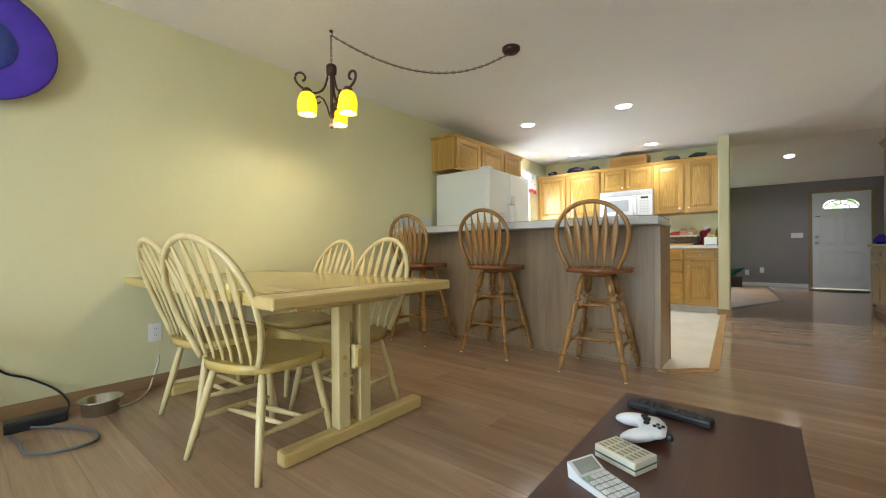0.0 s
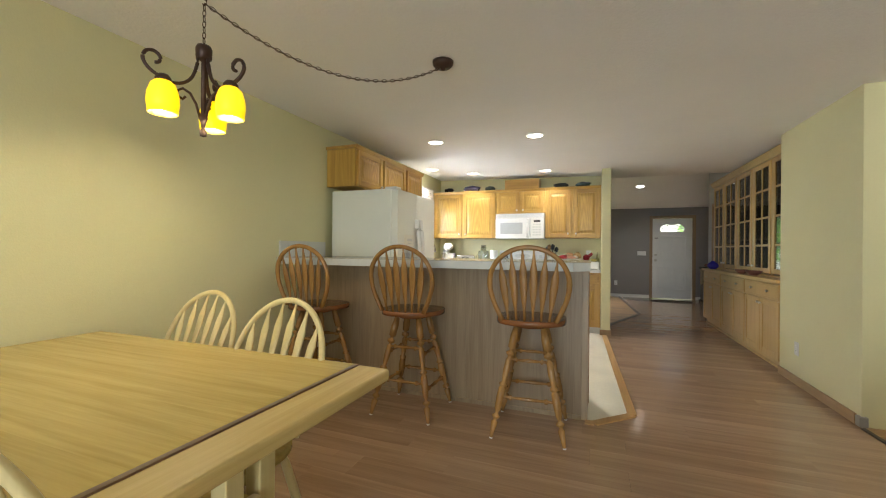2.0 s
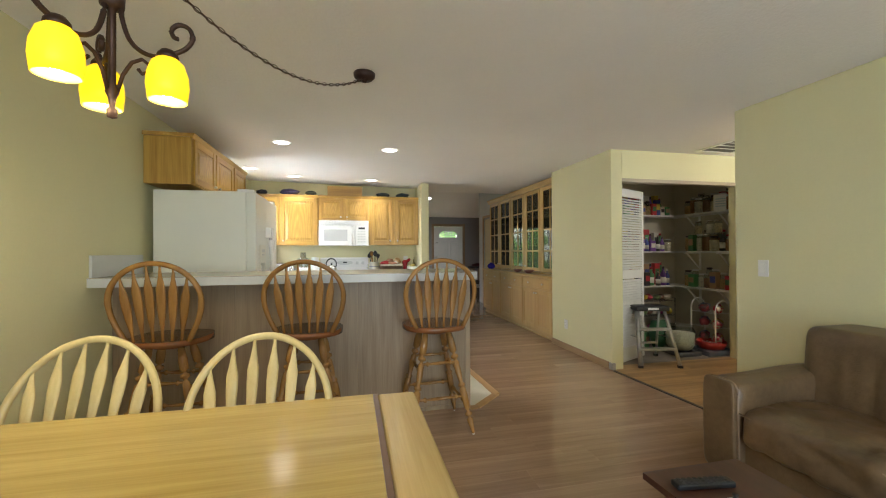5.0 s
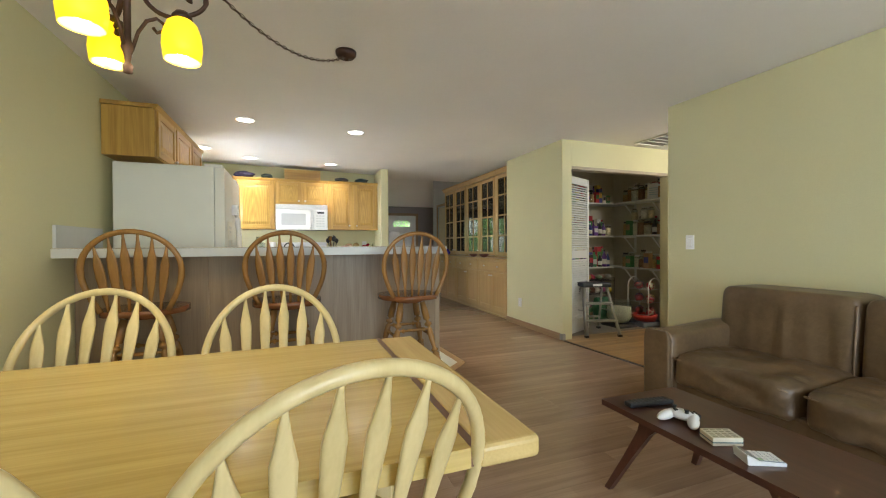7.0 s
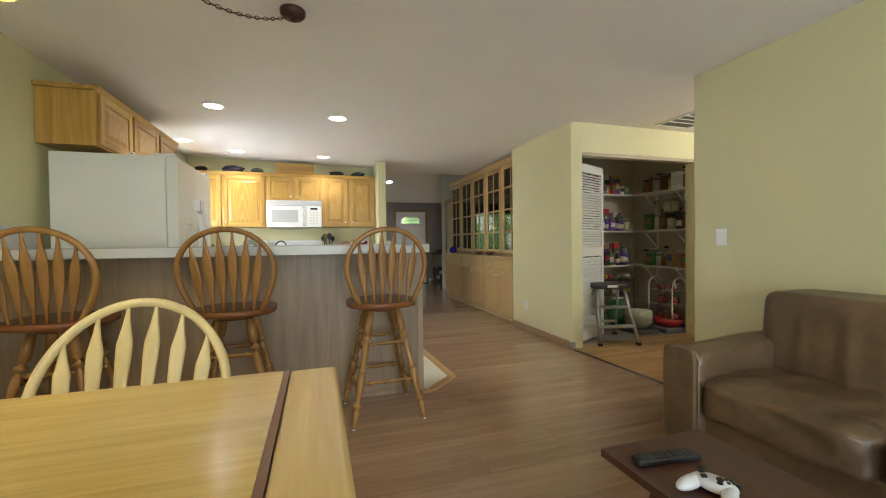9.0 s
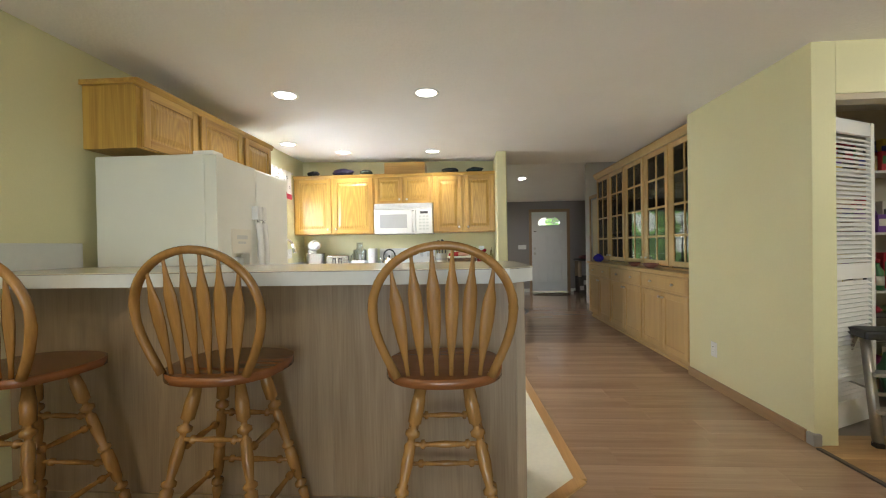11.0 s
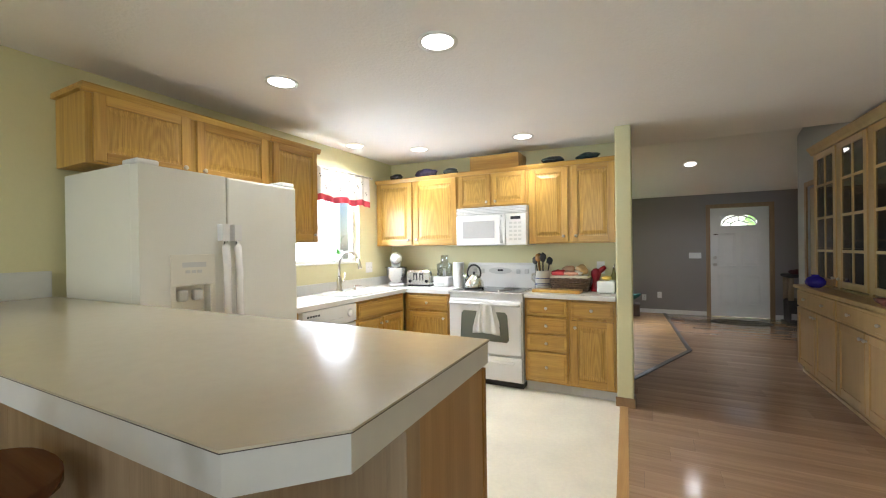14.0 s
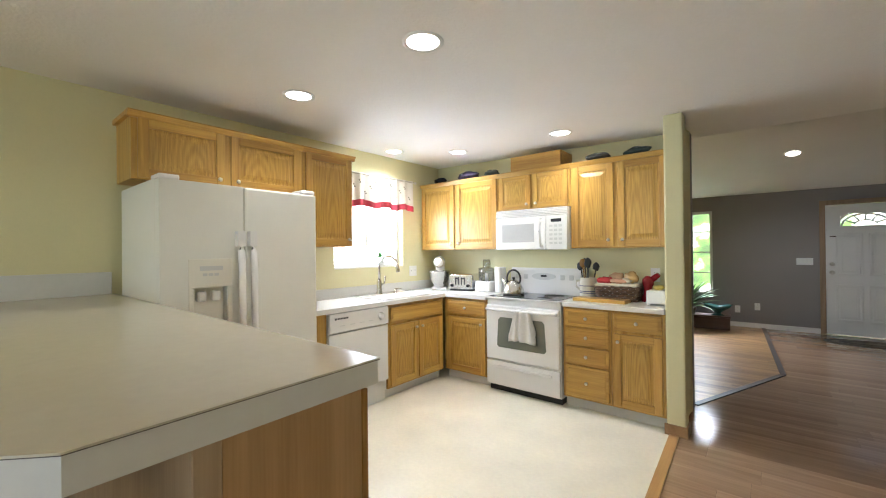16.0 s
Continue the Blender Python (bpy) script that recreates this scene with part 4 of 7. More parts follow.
# ---------------------------------------------------------------- Windsor chairs and stools
def hoop_curve(h, wb, wm, lean, z0, k0=0.5, n=14):
    """Points of the bow: flared sides and a round head, leaning back to -y."""
    side = [(wb + (wm - wb) * math.sin(math.pi / 2 * i / 6), k0 * h * i / 6) for i in range(6)]
    head = [(wm * math.cos(math.pi / 2 * i / n), k0 * h + (1 - k0) * h * math.sin(math.pi / 2 * i / n)) for i in range(n + 1)]
    half = side + head
    line = [(x, z) for x, z in half] + [(-x, z) for x, z in half[-2::-1]]
    return [(x, -lean * (z / h) ** 1.15, z0 + z) for x, z in line]


def hoop_height(x, h, wm, k0):
    return k0 * h + (1 - k0) * h * math.sqrt(max(0.0, 1 - (x / wm) ** 2))


def arrow_spindle(parent, material, xb, xt, y0, h, lean, hfull, z0, prof):
    """A flat arrow-shaped spindle from the seat to the bow."""
    bm = bmesh.new()
    rings = []
    for f, w, t in prof:
        z = h * f
        x = xb + (xt - xb) * f
        y = y0 - lean * (z / hfull) ** 1.15
        rings.append([bm.verts.new((x + sx * w, y + sy * t, z0 + z)) for sx, sy in ((-1, -0.5), (-0.6, -1), (0.6, -1), (1, -0.5), (1, 0.5), (0.6, 1), (-0.6, 1), (-1, 0.5))])
    for u, v in zip(rings, rings[1:]):
        for k in range(8):
            bm.faces.new((u[k], u[(k + 1) % 8], v[(k + 1) % 8], v[k])).smooth = True
    bm.faces.new(rings[0][::-1])
    bm.faces.new(rings[-1])
    part("spindle", bm, material, parent)


def seat_mesh(w, d, t, power, z):
    bm = bmesh.new()
    pts = []
    for k in range(28):
        a = 2 * math.pi * k / 28
        c, s = math.cos(a), math.sin(a)
        pts.append((math.copysign(abs(c) ** power, c) * w / 2 * (1 + 0.06 * s), math.copysign(abs(s) ** power, s) * d / 2))
    prism(bm, pts, z - t, z)
    bevel(bm, t * 0.36, 3)
    for f in bm.faces:
        f.smooth = len(f.verts) == 4
    return bm


def dining_chair(name, at, rz, label, H=0.515, LEAN_B=0.235, wm=0.238, spread=0.178):
    ch = thing(name, at, rz, label, "chair", "chairs round the dining table")
    SZ = 0.435
    part("seat", seat_mesh(0.455, 0.43, 0.036, 0.72, SZ), PINEX, ch)
    bm = bmesh.new()
    tube(bm, hoop_curve(H, 0.18, wm, LEAN_B, SZ - 0.004, 0.48), 0.0135, 10, 1.0)
    hoop = part("bow", bm, PINE, ch)
    hoop.location = (0, -0.175, 0)
    prof = [(0.0, 0.006, 0.006), (0.1, 0.008, 0.006), (0.45, 0.012, 0.006), (0.72, 0.019, 0.006), (0.80, 0.0195, 0.006), (0.90, 0.010, 0.006), (0.97, 0.005, 0.005), (1.0, 0.005, 0.005)]
    for i in range(6):
        xt = -spread + 2 * spread * i / 5
        h = hoop_height(xt, H, wm, 0.48) - 0.008
        arrow_spindle(ch, PINE, xt * 0.78, xt, -0.175, h, LEAN_B, H, SZ - 0.004, prof)
    feet = {}
    for sx in (-1, 1):
        for sy, fy, ty in ((-1, -0.215, -0.13), (1, 0.205, 0.14)):
            a, b = (sx * (0.222 if sy < 0 else 0.205), fy, 0.0), (sx * 0.145, ty, SZ - 0.03)
            feet[sx, sy] = (Vector(a), Vector(b))
            bm = bmesh.new()
            turned(bm, a, b, [(0, 0.0115), (0.25, 0.0155), (0.55, 0.0175), (0.8, 0.0165), (1, 0.013)], 12)
            part("leg", bm, PINE, ch)
    mids = {}
    for sx in (-1, 1):
        p, q = feet[sx, -1][0].lerp(feet[sx, -1][1], 0.42), feet[sx, 1][0].lerp(feet[sx, 1][1], 0.36)
        mids[sx] = (p, q)
        bm = bmesh.new()
        turned(bm, p, q, [(0, 0.008), (0.3, 0.012), (0.5, 0.0145), (0.7, 0.012), (1, 0.008)], 10)
        part("stretcher", bm, PINE, ch)
    for f in (0.36, 0.64):
        bm = bmesh.new()
        turned(bm, mids[-1][0].lerp(mids[-1][1], f), mids[1][0].lerp(mids[1][1], f), [(0, 0.008), (0.5, 0.013), (1, 0.008)], 10)
        part("stretcher", bm, PINE, ch)
    return ch


CHAIR_LABEL = "blond Windsor chair with arrow spindles, tucked under the table"
ch = dining_chair("dining_chair", (-1.695, 1.515, 0), 12, CHAIR_LABEL, 0.508, 0.170, 0.262, 0.183)
dining_chair("dining_chair", (-2.29, 1.57, 0), 2, CHAIR_LABEL, 0.508, 0.175, 0.245, 0.178)
ch = dining_chair("dining_chair", (-1.797, 2.02, 0), 180, CHAIR_LABEL, 0.517, 0.17)
copy_thing(ch, pose(-2.40, 2.11, 0, 0, 0, 178))


def bar_stool(name, at, rz, turn, label):
    """Swivel stool; turn: how far its seat is turned on the base."""
    st = thing(name, at, rz, label, "bar stool", "stools along the bar")
    SZ = 0.745
    R = Matrix.Rotation(radians(turn), 4, "Z")
    parts = []
    parts.append(part("seat", seat_mesh(0.45, 0.43, 0.034, 0.8, SZ), STOOLX, st, "dark stained saddle seat"))
    H, LEAN_B = 0.462, 0.06
    bm = bmesh.new()
    tube(bm, [(x, y - 0.165, z) for x, y, z in hoop_curve(H, 0.165, 0.243, LEAN_B, SZ - 0.004, 0.52)], 0.0155, 10, 1.15)
    parts.append(part("bow", bm, STOOL, st))
    prof = [(0.0, 0.007, 0.006), (0.14, 0.008, 0.006), (0.34, 0.019, 0.006), (0.52, 0.0245, 0.006), (0.70, 0.023, 0.006), (0.84, 0.011, 0.006), (0.95, 0.006, 0.005), (1.0, 0.006, 0.005)]
    for i in range(6):
        xt = -0.175 + 0.35 * i / 5
        h = hoop_height(xt, H, 0.243, 0.52) - 0.008
        arrow_spindle(st, STOOL, xt * 0.72, xt, -0.165, h, LEAN_B, H, SZ - 0.004, prof)
    for o in list(st.children):
        if o.name.startswith("spindle") or o in parts:
            o.matrix_basis = R
    bm = bmesh.new()
    lathe(bm, [(0.0, 0.0), (0.10, 0.0), (0.115, 0.012), (0.115, 0.03), (0.0, 0.03)], 20, (0, 0, SZ - 0.066))
    part("swivel_plate", bm, STOOLX, st)
    T = SZ - 0.06
    feet = {}
    for sx in (-1, 1):
        for sy in (-1, 1):
            a, b = Vector((sx * 0.222, sy * 0.217, 0.006)), Vector((sx * 0.085, sy * 0.085, T))
            feet[sx, sy] = (a, b)
            bm = bmesh.new()
            turned(bm, a, b, [(0, 0.010), (0.05, 0.014), (0.14, 0.022), (0.15, 0.011), (0.165, 0.011), (0.18, 0.026), (0.195, 0.026), (0.21, 0.011), (0.225, 0.011), (0.25, 0.019), (0.36, 0.025), (0.44, 0.023), (0.45, 0.013), (0.465, 0.026), (0.48, 0.026), (0.495, 0.014), (0.6, 0.022), (0.70, 0.020), (0.715, 0.011), (0.73, 0.011), (0.745, 0.027), (0.765, 0.027), (0.78, 0.011), (0.795, 0.011), (0.81, 0.025), (0.9, 0.026), (1, 0.018)], 12)
            leg = part("leg", bm, STOOL, st)
            bm = bmesh.new()
            rod(bm, (a.x, a.y, 0), (a.x, a.y, 0.008), 0.010, 10)
            part("glide", bm, WHITE, leg)
    prof = [(0, 0.007), (0.1, 0.009), (0.14, 0.008), (0.16, 0.0165), (0.2, 0.0165), (0.22, 0.008), (0.5, 0.0125), (0.78, 0.008), (0.8, 0.0165), (0.84, 0.0165), (0.86, 0.008), (0.9, 0.009), (1, 0.007)]
    for pair, levels in ((((-1, -1), (1, -1)), (0.36, 0.70)), (((-1, 1), (1, 1)), (0.36, 0.70)), (((-1, -1), (-1, 1)), (0.30, 0.64)), (((1, -1), (1, 1)), (0.30, 0.64))):
        for f in levels:
            bm = bmesh.new()
            turned(bm, feet[pair[0]][0].lerp(feet[pair[0]][1], f), feet[pair[1]][0].lerp(feet[pair[1]][1], f), prof, 10)
            part("stretcher", bm, STOOL, st)
    return st


bar_stool("bar_stool", (-0.897, 3.60, 0), 3, 0, "golden oak swivel stool with a spindle back, at the bar")
bar_stool("bar_stool", (-1.77, 3.612, 0), 0, -2, "golden oak swivel stool turned slightly, at the bar")
bar_stool("bar_stool", (-2.585, 3.56, 0), 0, -2, "golden oak swivel stool turned slightly, near the wall")

# ---------------------------------------------------------------- chandelier
cd = thing("chandelier", (CHAND[0], CHAND[1], 0), 0, "bronze three-arm chandelier with lit amber glass shades on a swagged chain", "chandelier")
bm = bmesh.new()
lathe(bm, [(0.0, 1.71), (0.014, 1.715), (0.016, 1.74), (0.008, 1.75), (0.012, 1.78), (0.02, 1.80), (0.011, 1.83), (0.011, 2.07), (0.02, 2.075), (0.034, 2.085), (0.036, 2.13), (0.03, 2.145), (0.01, 2.15), (0.0, 2.155)], 16)
part("stem", bm, BRONZE, cd)
for a in SHADE_ANGLES:
    ca, sa = math.cos(radians(a)), math.sin(radians(a))
    cur = [(0.022, 2.10), (0.03, 2.04), (0.05, 1.98), (0.085, 1.945), (0.13, 1.935), (0.175, 1.95), (0.215, 1.975), (0.235, 2.01), (0.225, 2.045), (0.195, 2.055), (0.172, 2.035), (0.178, 2.01), (0.195, 2.005)]
    fine_cur = []
    for i in range(len(cur) - 1):
        p0, p1, p2, p3 = (cur[max(0, i - 1)], cur[i], cur[i + 1], cur[min(len(cur) - 1, i + 2)])
        for s in range(4):
            t = s / 4
            fine_cur.append(tuple(0.5 * (2 * p1[k] + (p2[k] - p0[k]) * t + (2 * p0[k] - 5 * p1[k] + 4 * p2[k] - p3[k]) * t * t + (3 * p1[k] - p0[k] - 3 * p2[k] + p3[k]) * t ** 3) for k in (0, 1)))
    bm = bmesh.new()
    tube(bm, [(r * ca, r * sa, z) for r, z in fine_cur], 0.0075, 8, 1.3)
    cur2 = [(0.014, 1.80), (0.03, 1.86), (0.055, 1.905), (0.085, 1.92), (0.105, 1.905), (0.103, 1.88), (0.085, 1.87), (0.074, 1.885)]
    tube(bm, [(r * ca, r * sa, z) for r, z in cur2], 0.006, 8, 1.2)
    arm = part("arm", bm, BRONZE, cd)
    bm = bmesh.new()
    at = (SHADE_R * ca, SHADE_R * sa, 0)
    lathe(bm, [(0.0, 1.965), (0.02, 1.96), (0.032, 1.945), (0.034, 1.93), (0.0, 1.93)], 16, at)
    part("cap", bm, BRONZE, arm)
    bm = bmesh.new()
    lathe(bm, [(0.030, 1.932), (0.048, 1.915), (0.061, 1.875), (0.064, 1.835), (0.058, 1.785), (0.055, 1.785), (0.060, 1.835), (0.057, 1.873), (0.045, 1.91), (0.03, 1.928)], 24, at)
    part("shade", bm, SHADE, cd, "lit amber glass shade")
    bm = bmesh.new()
    blob(bm, (at[0], at[1], 1.83), (0.028, 0.028, 0.036), 2)
    b = part("bulb", bm, BULB, cd)
    b.visible_shadow = False
# chain: up to the hook, then a sagging run to the canopy
bm = bmesh.new()
seg, rs = 14, 6
ringv = []
for i in range(seg):
    a = 2 * math.pi * i / seg
    c = Vector((0.0075 * math.cos(a), 0.0, 0.0155 * math.sin(a)))
    nrm = Vector((math.cos(a), 0, 0.6 * math.sin(a))).normalized()
    ringv.append([bm.verts.new(c + nrm * 0.0021 * math.cos(2 * math.pi * k / rs) + Vector((0, 1, 0)) * 0.0021 * math.sin(2 * math.pi * k / rs)) for k in range(rs)])
for i in range(seg):
    for k in range(rs):
        bm.faces.new((ringv[i][k], ringv[(i + 1) % seg][k], ringv[(i + 1) % seg][(k + 1) % rs], ringv[i][(k + 1) % rs])).smooth = True
link = part("link", bm, BRONZE, cd)
A, Bp = Vector((0.0, 0, ceil_z(CHAND[0]) - 0.03)), Vector((-1.401 - CHAND[0], 3.235 - CHAND[1], ceil_z(-1.401) - 0.03))
run = []
for i in range(400):
    t = i / 399
    run.append(A.lerp(Bp, t) - Vector((0, 0, 0.20 * 4 * t * (1 - t) * (1 + 0.25 * (t - 0.5)))))
acc, spots, want = 0.0, [], 0.0125
for p, q in zip(run, run[1:]):
    acc += (q - p).length
    if acc >= want:
        spots.append((q.copy(), (q - p).normalized()))
        want += 0.0265
for z in np.arange(2.17, 2.355, 0.0265):
    spots.append((Vector((0, 0, float(z))), Vector((0, 0, 1))))
for i, (p, d) in enumerate(spots):
    ob = link if i == 0 else link.copy()
    if i:
        scene.collection.objects.link(ob)
        ob.parent = cd
    q = d.to_track_quat("Z", "Y").to_matrix().to_4x4()
    ob.matrix_basis = Matrix.Translation(p) @ q @ Matrix.Rotation(radians(90 * (i % 2) + 20), 4, "Z")
bm = bmesh.new()
tube(bm, [p - Vector((0, 0, 0.002)) for p in run[::12]], 0.0022, 6)
part("cord", bm, BRONZE, cd)
bm = bmesh.new()
HZ = ceil_z(CHAND[0])
tube(bm, [(0.0, 0, HZ), (0.0, 0, HZ - 0.012), (0.014, 0, HZ - 0.022), (0.012, 0, HZ - 0.037), (0.0, 0, HZ - 0.04), (-0.01, 0, HZ - 0.032)], 0.004, 8)
lathe(bm, [(0.0, HZ), (0.014, HZ), (0.012, HZ - 0.008), (0.0, HZ - 0.008)], 12)
part("hook", bm, BRONZE, cd)
bm = bmesh.new()
lathe(bm, [(0.0, 2.285), (0.012, 2.287), (0.016, 2.30), (0.05, 2.305), (0.064, 2.32), (0.066, 2.3415), (0.0, 2.3415)], 24, (Bp.x, Bp.y, ceil_z(-1.401) - CEIL))
part("canopy", bm, BRONZE, cd)

# ---------------------------------------------------------------- recessed lights, vent
for i, (x, y, z, tilt) in enumerate([(x, y, ceil_z(x), 0.0) for x, y in CANS] + [(0.43, 10.85, 2.24 + (12.32 - 10.85) * 0.27039, -15.13)]):
    dl = thing("recessed_light", (x, y, z), 0, "lit round recessed ceiling light with a white rim", "ceiling light", "recessed lights")
    if tilt:
        dl.matrix_basis = pose(x, y, z, tilt, 0, 0)
    bm = bmesh.new()
    lathe(bm, [(0.082, 0.0), (0.1, 0.0), (0.1, -0.006), (0.085, -0.008), (0.078, -0.003)], 28)
    part("rim", bm, WHITE, dl)
    bm = bmesh.new()
    lathe(bm, [(0.0, -0.001), (0.079, -0.001), (0.079, -0.003), (0.0, -0.004)], 28)
    part("lens", bm, LENS, dl)
vt = thing("ceiling_vent", (2.15, 3.45, CEIL), 0, "white slatted return-air grille in the ceiling", "vent")
# dark plate behind the slats, coloured as the shade in the duct
boxes("backing", mat("shadowed_metal", (0.07, 0.065, 0.06), 0.6), vt, (0.02, 0.43, 0.02, 0.87, -0.004, -0.0005))
boxes("frame", WHITE, vt, (0, 0.45, 0, 0.025, -0.012, 0), (0, 0.45, 0.865, 0.89, -0.012, 0), (0, 0.025, 0.025, 0.865, -0.012, 0), (0.425, 0.45, 0.025, 0.865, -0.012, 0))
for k in range(7):
    boxes("slat", EDGE, vt, (0.025, 0.425, 0.13 + 0.1 * k, 0.142 + 0.1 * k, -0.011, -0.0045))

# ---------------------------------------------------------------- sofa


def cushion(bm, x0, x1, y0, y1, z0, z1, n=5.0, cuts=9, wrinkle=0.0, seed=0.0):
    """A box swollen to soft corners, with shallow creases."""
    r = bmesh.ops.create_cube(bm, size=2.0)["verts"]
    es = list({e for v in r for e in v.link_edges})
    bmesh.ops.subdivide_edges(bm, edges=es, cuts=cuts, use_grid_fill=True)
    for v in bm.verts:
        c = v.co
        k = (abs(c.x) ** n + abs(c.y) ** n + abs(c.z) ** n) ** (1 / n)
        c = c / k
        w = wrinkle * noise.noise(Vector((c.x * 1.5 + seed, c.y * 4.0, c.z * 1.5)))
        v.co = Vector(((x0 + x1) / 2 + c.x * ((x1 - x0) / 2 + w), (y0 + y1) / 2 + c.y * (y1 - y0) / 2, (z0 + z1) / 2 + c.z * ((z1 - z0) / 2 + w)))
    for f in bm.faces:
        f.smooth = True


sf = thing("sofa", (0, 0, 0), 0, "worn brown leather sofa with two seats and a tight back", "sofa")
bm = bmesh.new()
box(bm, 0.56, 1.36, 0.92, 2.62, 0.07, 0.27)
bevel(bm, 0.02, 2)
part("frame", bm, LEATHER, sf)
for y0, y1 in ((1.80, 2.49), (1.115, 1.796)):
    bm = bmesh.new()
    cushion(bm, 0.50, 1.17, y0, y1, 0.225, 0.43, 6.0, 30, 0.016, y0)
    for v in bm.verts:
        v.co.z += 0.007 * noise.noise(Vector((v.co.x * 22.0, v.co.y * 7.0, y0))) + 0.012 * max(0.0, 1 - abs(v.co.x - 0.82) / 0.34) * (v.co.z > 0.33)
    seat = part("seat_cushion", bm, LEATHER, sf)
    bm = bmesh.new()
    tube(bm, [(0.518, y0 + 0.03 + (y1 - y0 - 0.06) * k / 12, 0.392 + 0.003 * math.sin(k * 1.7)) for k in range(13)], 0.0045, 6)
    part("piping", bm, SEAM, seat)
for y0, y1 in ((1.812, 2.555), (1.08, 1.806)):
    bm = bmesh.new()
    cushion(bm, 1.05, 1.37, y0, y1, 0.28, 0.83, 11.0, 34, 0.0, 3)
    for v in bm.verts:
        u = (v.co.y - y0) / (y1 - y0)
        low = min(1.0, max(0.0, (0.80 - v.co.z) / 0.25))
        pleat = noise.noise(Vector((v.co.y * 13.0, v.co.z * 1.1, 2.0 + y0))) * 0.020 + noise.noise(Vector((v.co.y * 31.0, v.co.z * 2.0, 5.0))) * 0.007
        if v.co.x < 1.2:
            v.co.x += low * pleat - 0.025 * math.sin(math.pi * min(1.0, max(0.0, u))) ** 0.6
        v.co.x += 0.10 * (v.co.z - 0.4)
    back = part("backrest", bm, LEATHER, sf)
    bm = bmesh.new()
    tube(bm, [(1.05 + 0.10 * (z - 0.4), y0 + 0.012, z) for z in (0.40, 0.5, 0.6, 0.7, 0.78)], 0.005, 6)
    part("piping", bm, SEAM, back)
for y0, y1 in ((2.46, 2.675), (0.92, 1.135)):
    bm = bmesh.new()
    cushion(bm, 0.515, 1.36, y0, y1, 0.03, 0.575, 10.0, 17, 0.004, y1)
    for v in bm.verts:
        v.co.z += 0.012 * math.sin(v.co.x * 7.0) * (v.co.z > 0.4) - 0.02 * (v.co.z > 0.5) * abs((v.co.y - (y0 + y1) / 2) / 0.1)
    arm = part("armrest", bm, LEATHER, sf)
    bm = bmesh.new()
    cushion(bm, 0.492, 0.53, y0 + 0.012, y1 - 0.012, 0.05, 0.555, 9.0, 11, 0.0, y0)
    part("front_panel", bm, LEATHER, arm)
    bm = bmesh.new()
    ym, hw = (y0 + y1) / 2, (y1 - y0) / 2 - 0.006
    tube(bm, [(0.520, ym - hw, 0.06), (0.518, ym - hw, 0.48)] + [(0.518, ym - hw + 0.05 - 0.05 * math.cos(t), 0.50 + 0.055 * math.sin(t)) for t in (0.4, 0.8, 1.2, 1.57)] + [(0.518, ym + hw - 0.05 + 0.05 * math.sin(t), 0.50 + 0.055 * math.cos(t)) for t in (0.0, 0.4, 0.8, 1.2)] + [(0.518, ym + hw, 0.48), (0.520, ym + hw, 0.06)], 0.0055, 6)
    part("piping", bm, SEAM, arm)
for x in (0.58, 1.3):
    for y in (1.0, 2.58):
        boxes("foot", BLACK, sf, (x - 0.03, x + 0.03, y - 0.03, y + 0.03, 0, 0.05))

# ---------------------------------------------------------------- coffee table and what lies on it
ct = thing("coffee_table", (0, 0, 0), 0, "dark walnut coffee table with splayed tapered legs", "coffee table")
bm = bmesh.new()
prism(bm, [(-0.34, 1.17), (0.12, 1.17), (0.12, 2.135), (-0.34, 2.135)], 0.346, 0.372)
bevel(bm, 0.006, 2)
part("top", bm, WALNUT, ct)
WALNUTZ = wood("dark_walnut_leg", (0.06, 0.022, 0.014), (0.11, 0.042, 0.026), "z", rough=0.35)
for sx, fx, tx in ((-1, -0.375, -0.28), (1, 0.18, 0.085)):
    for fy, ty in ((2.05, 1.90), (1.255, 1.405)):
        bm = bmesh.new()
        rings = []
        for f in (0, 0.5, 0.85, 1.0):
            c = Vector((fx, fy, 0)).lerp(Vector((tx, ty, 0.345)), f)
            hw = (0.014, 0.02, 0.03, 0.05)[(0, 0.5, 0.85, 1.0).index(f)]
            rings.append([bm.verts.new((c.x + a * 0.014, c.y + b * hw, c.z)) for a, b in ((-1, -1), (1, -1), (1, 1), (-1, 1))])
        for u, v in zip(rings, rings[1:]):
            for k in range(4):
                bm.faces.new((u[k], u[(k + 1) % 4], v[(k + 1) % 4], v[k]))
        bm.faces.new(rings[0][::-1])
        bm.faces.new(rings[-1])
        bevel(bm, 0.004, 2)
        part("leg", bm, WALNUTZ, ct)
for y in (1.90, 1.405):
    boxes("cross_rail", WALNUTZ, ct, (-0.27, 0.075, y - 0.012, y + 0.012, 0.30, 0.345), soft=0.003)

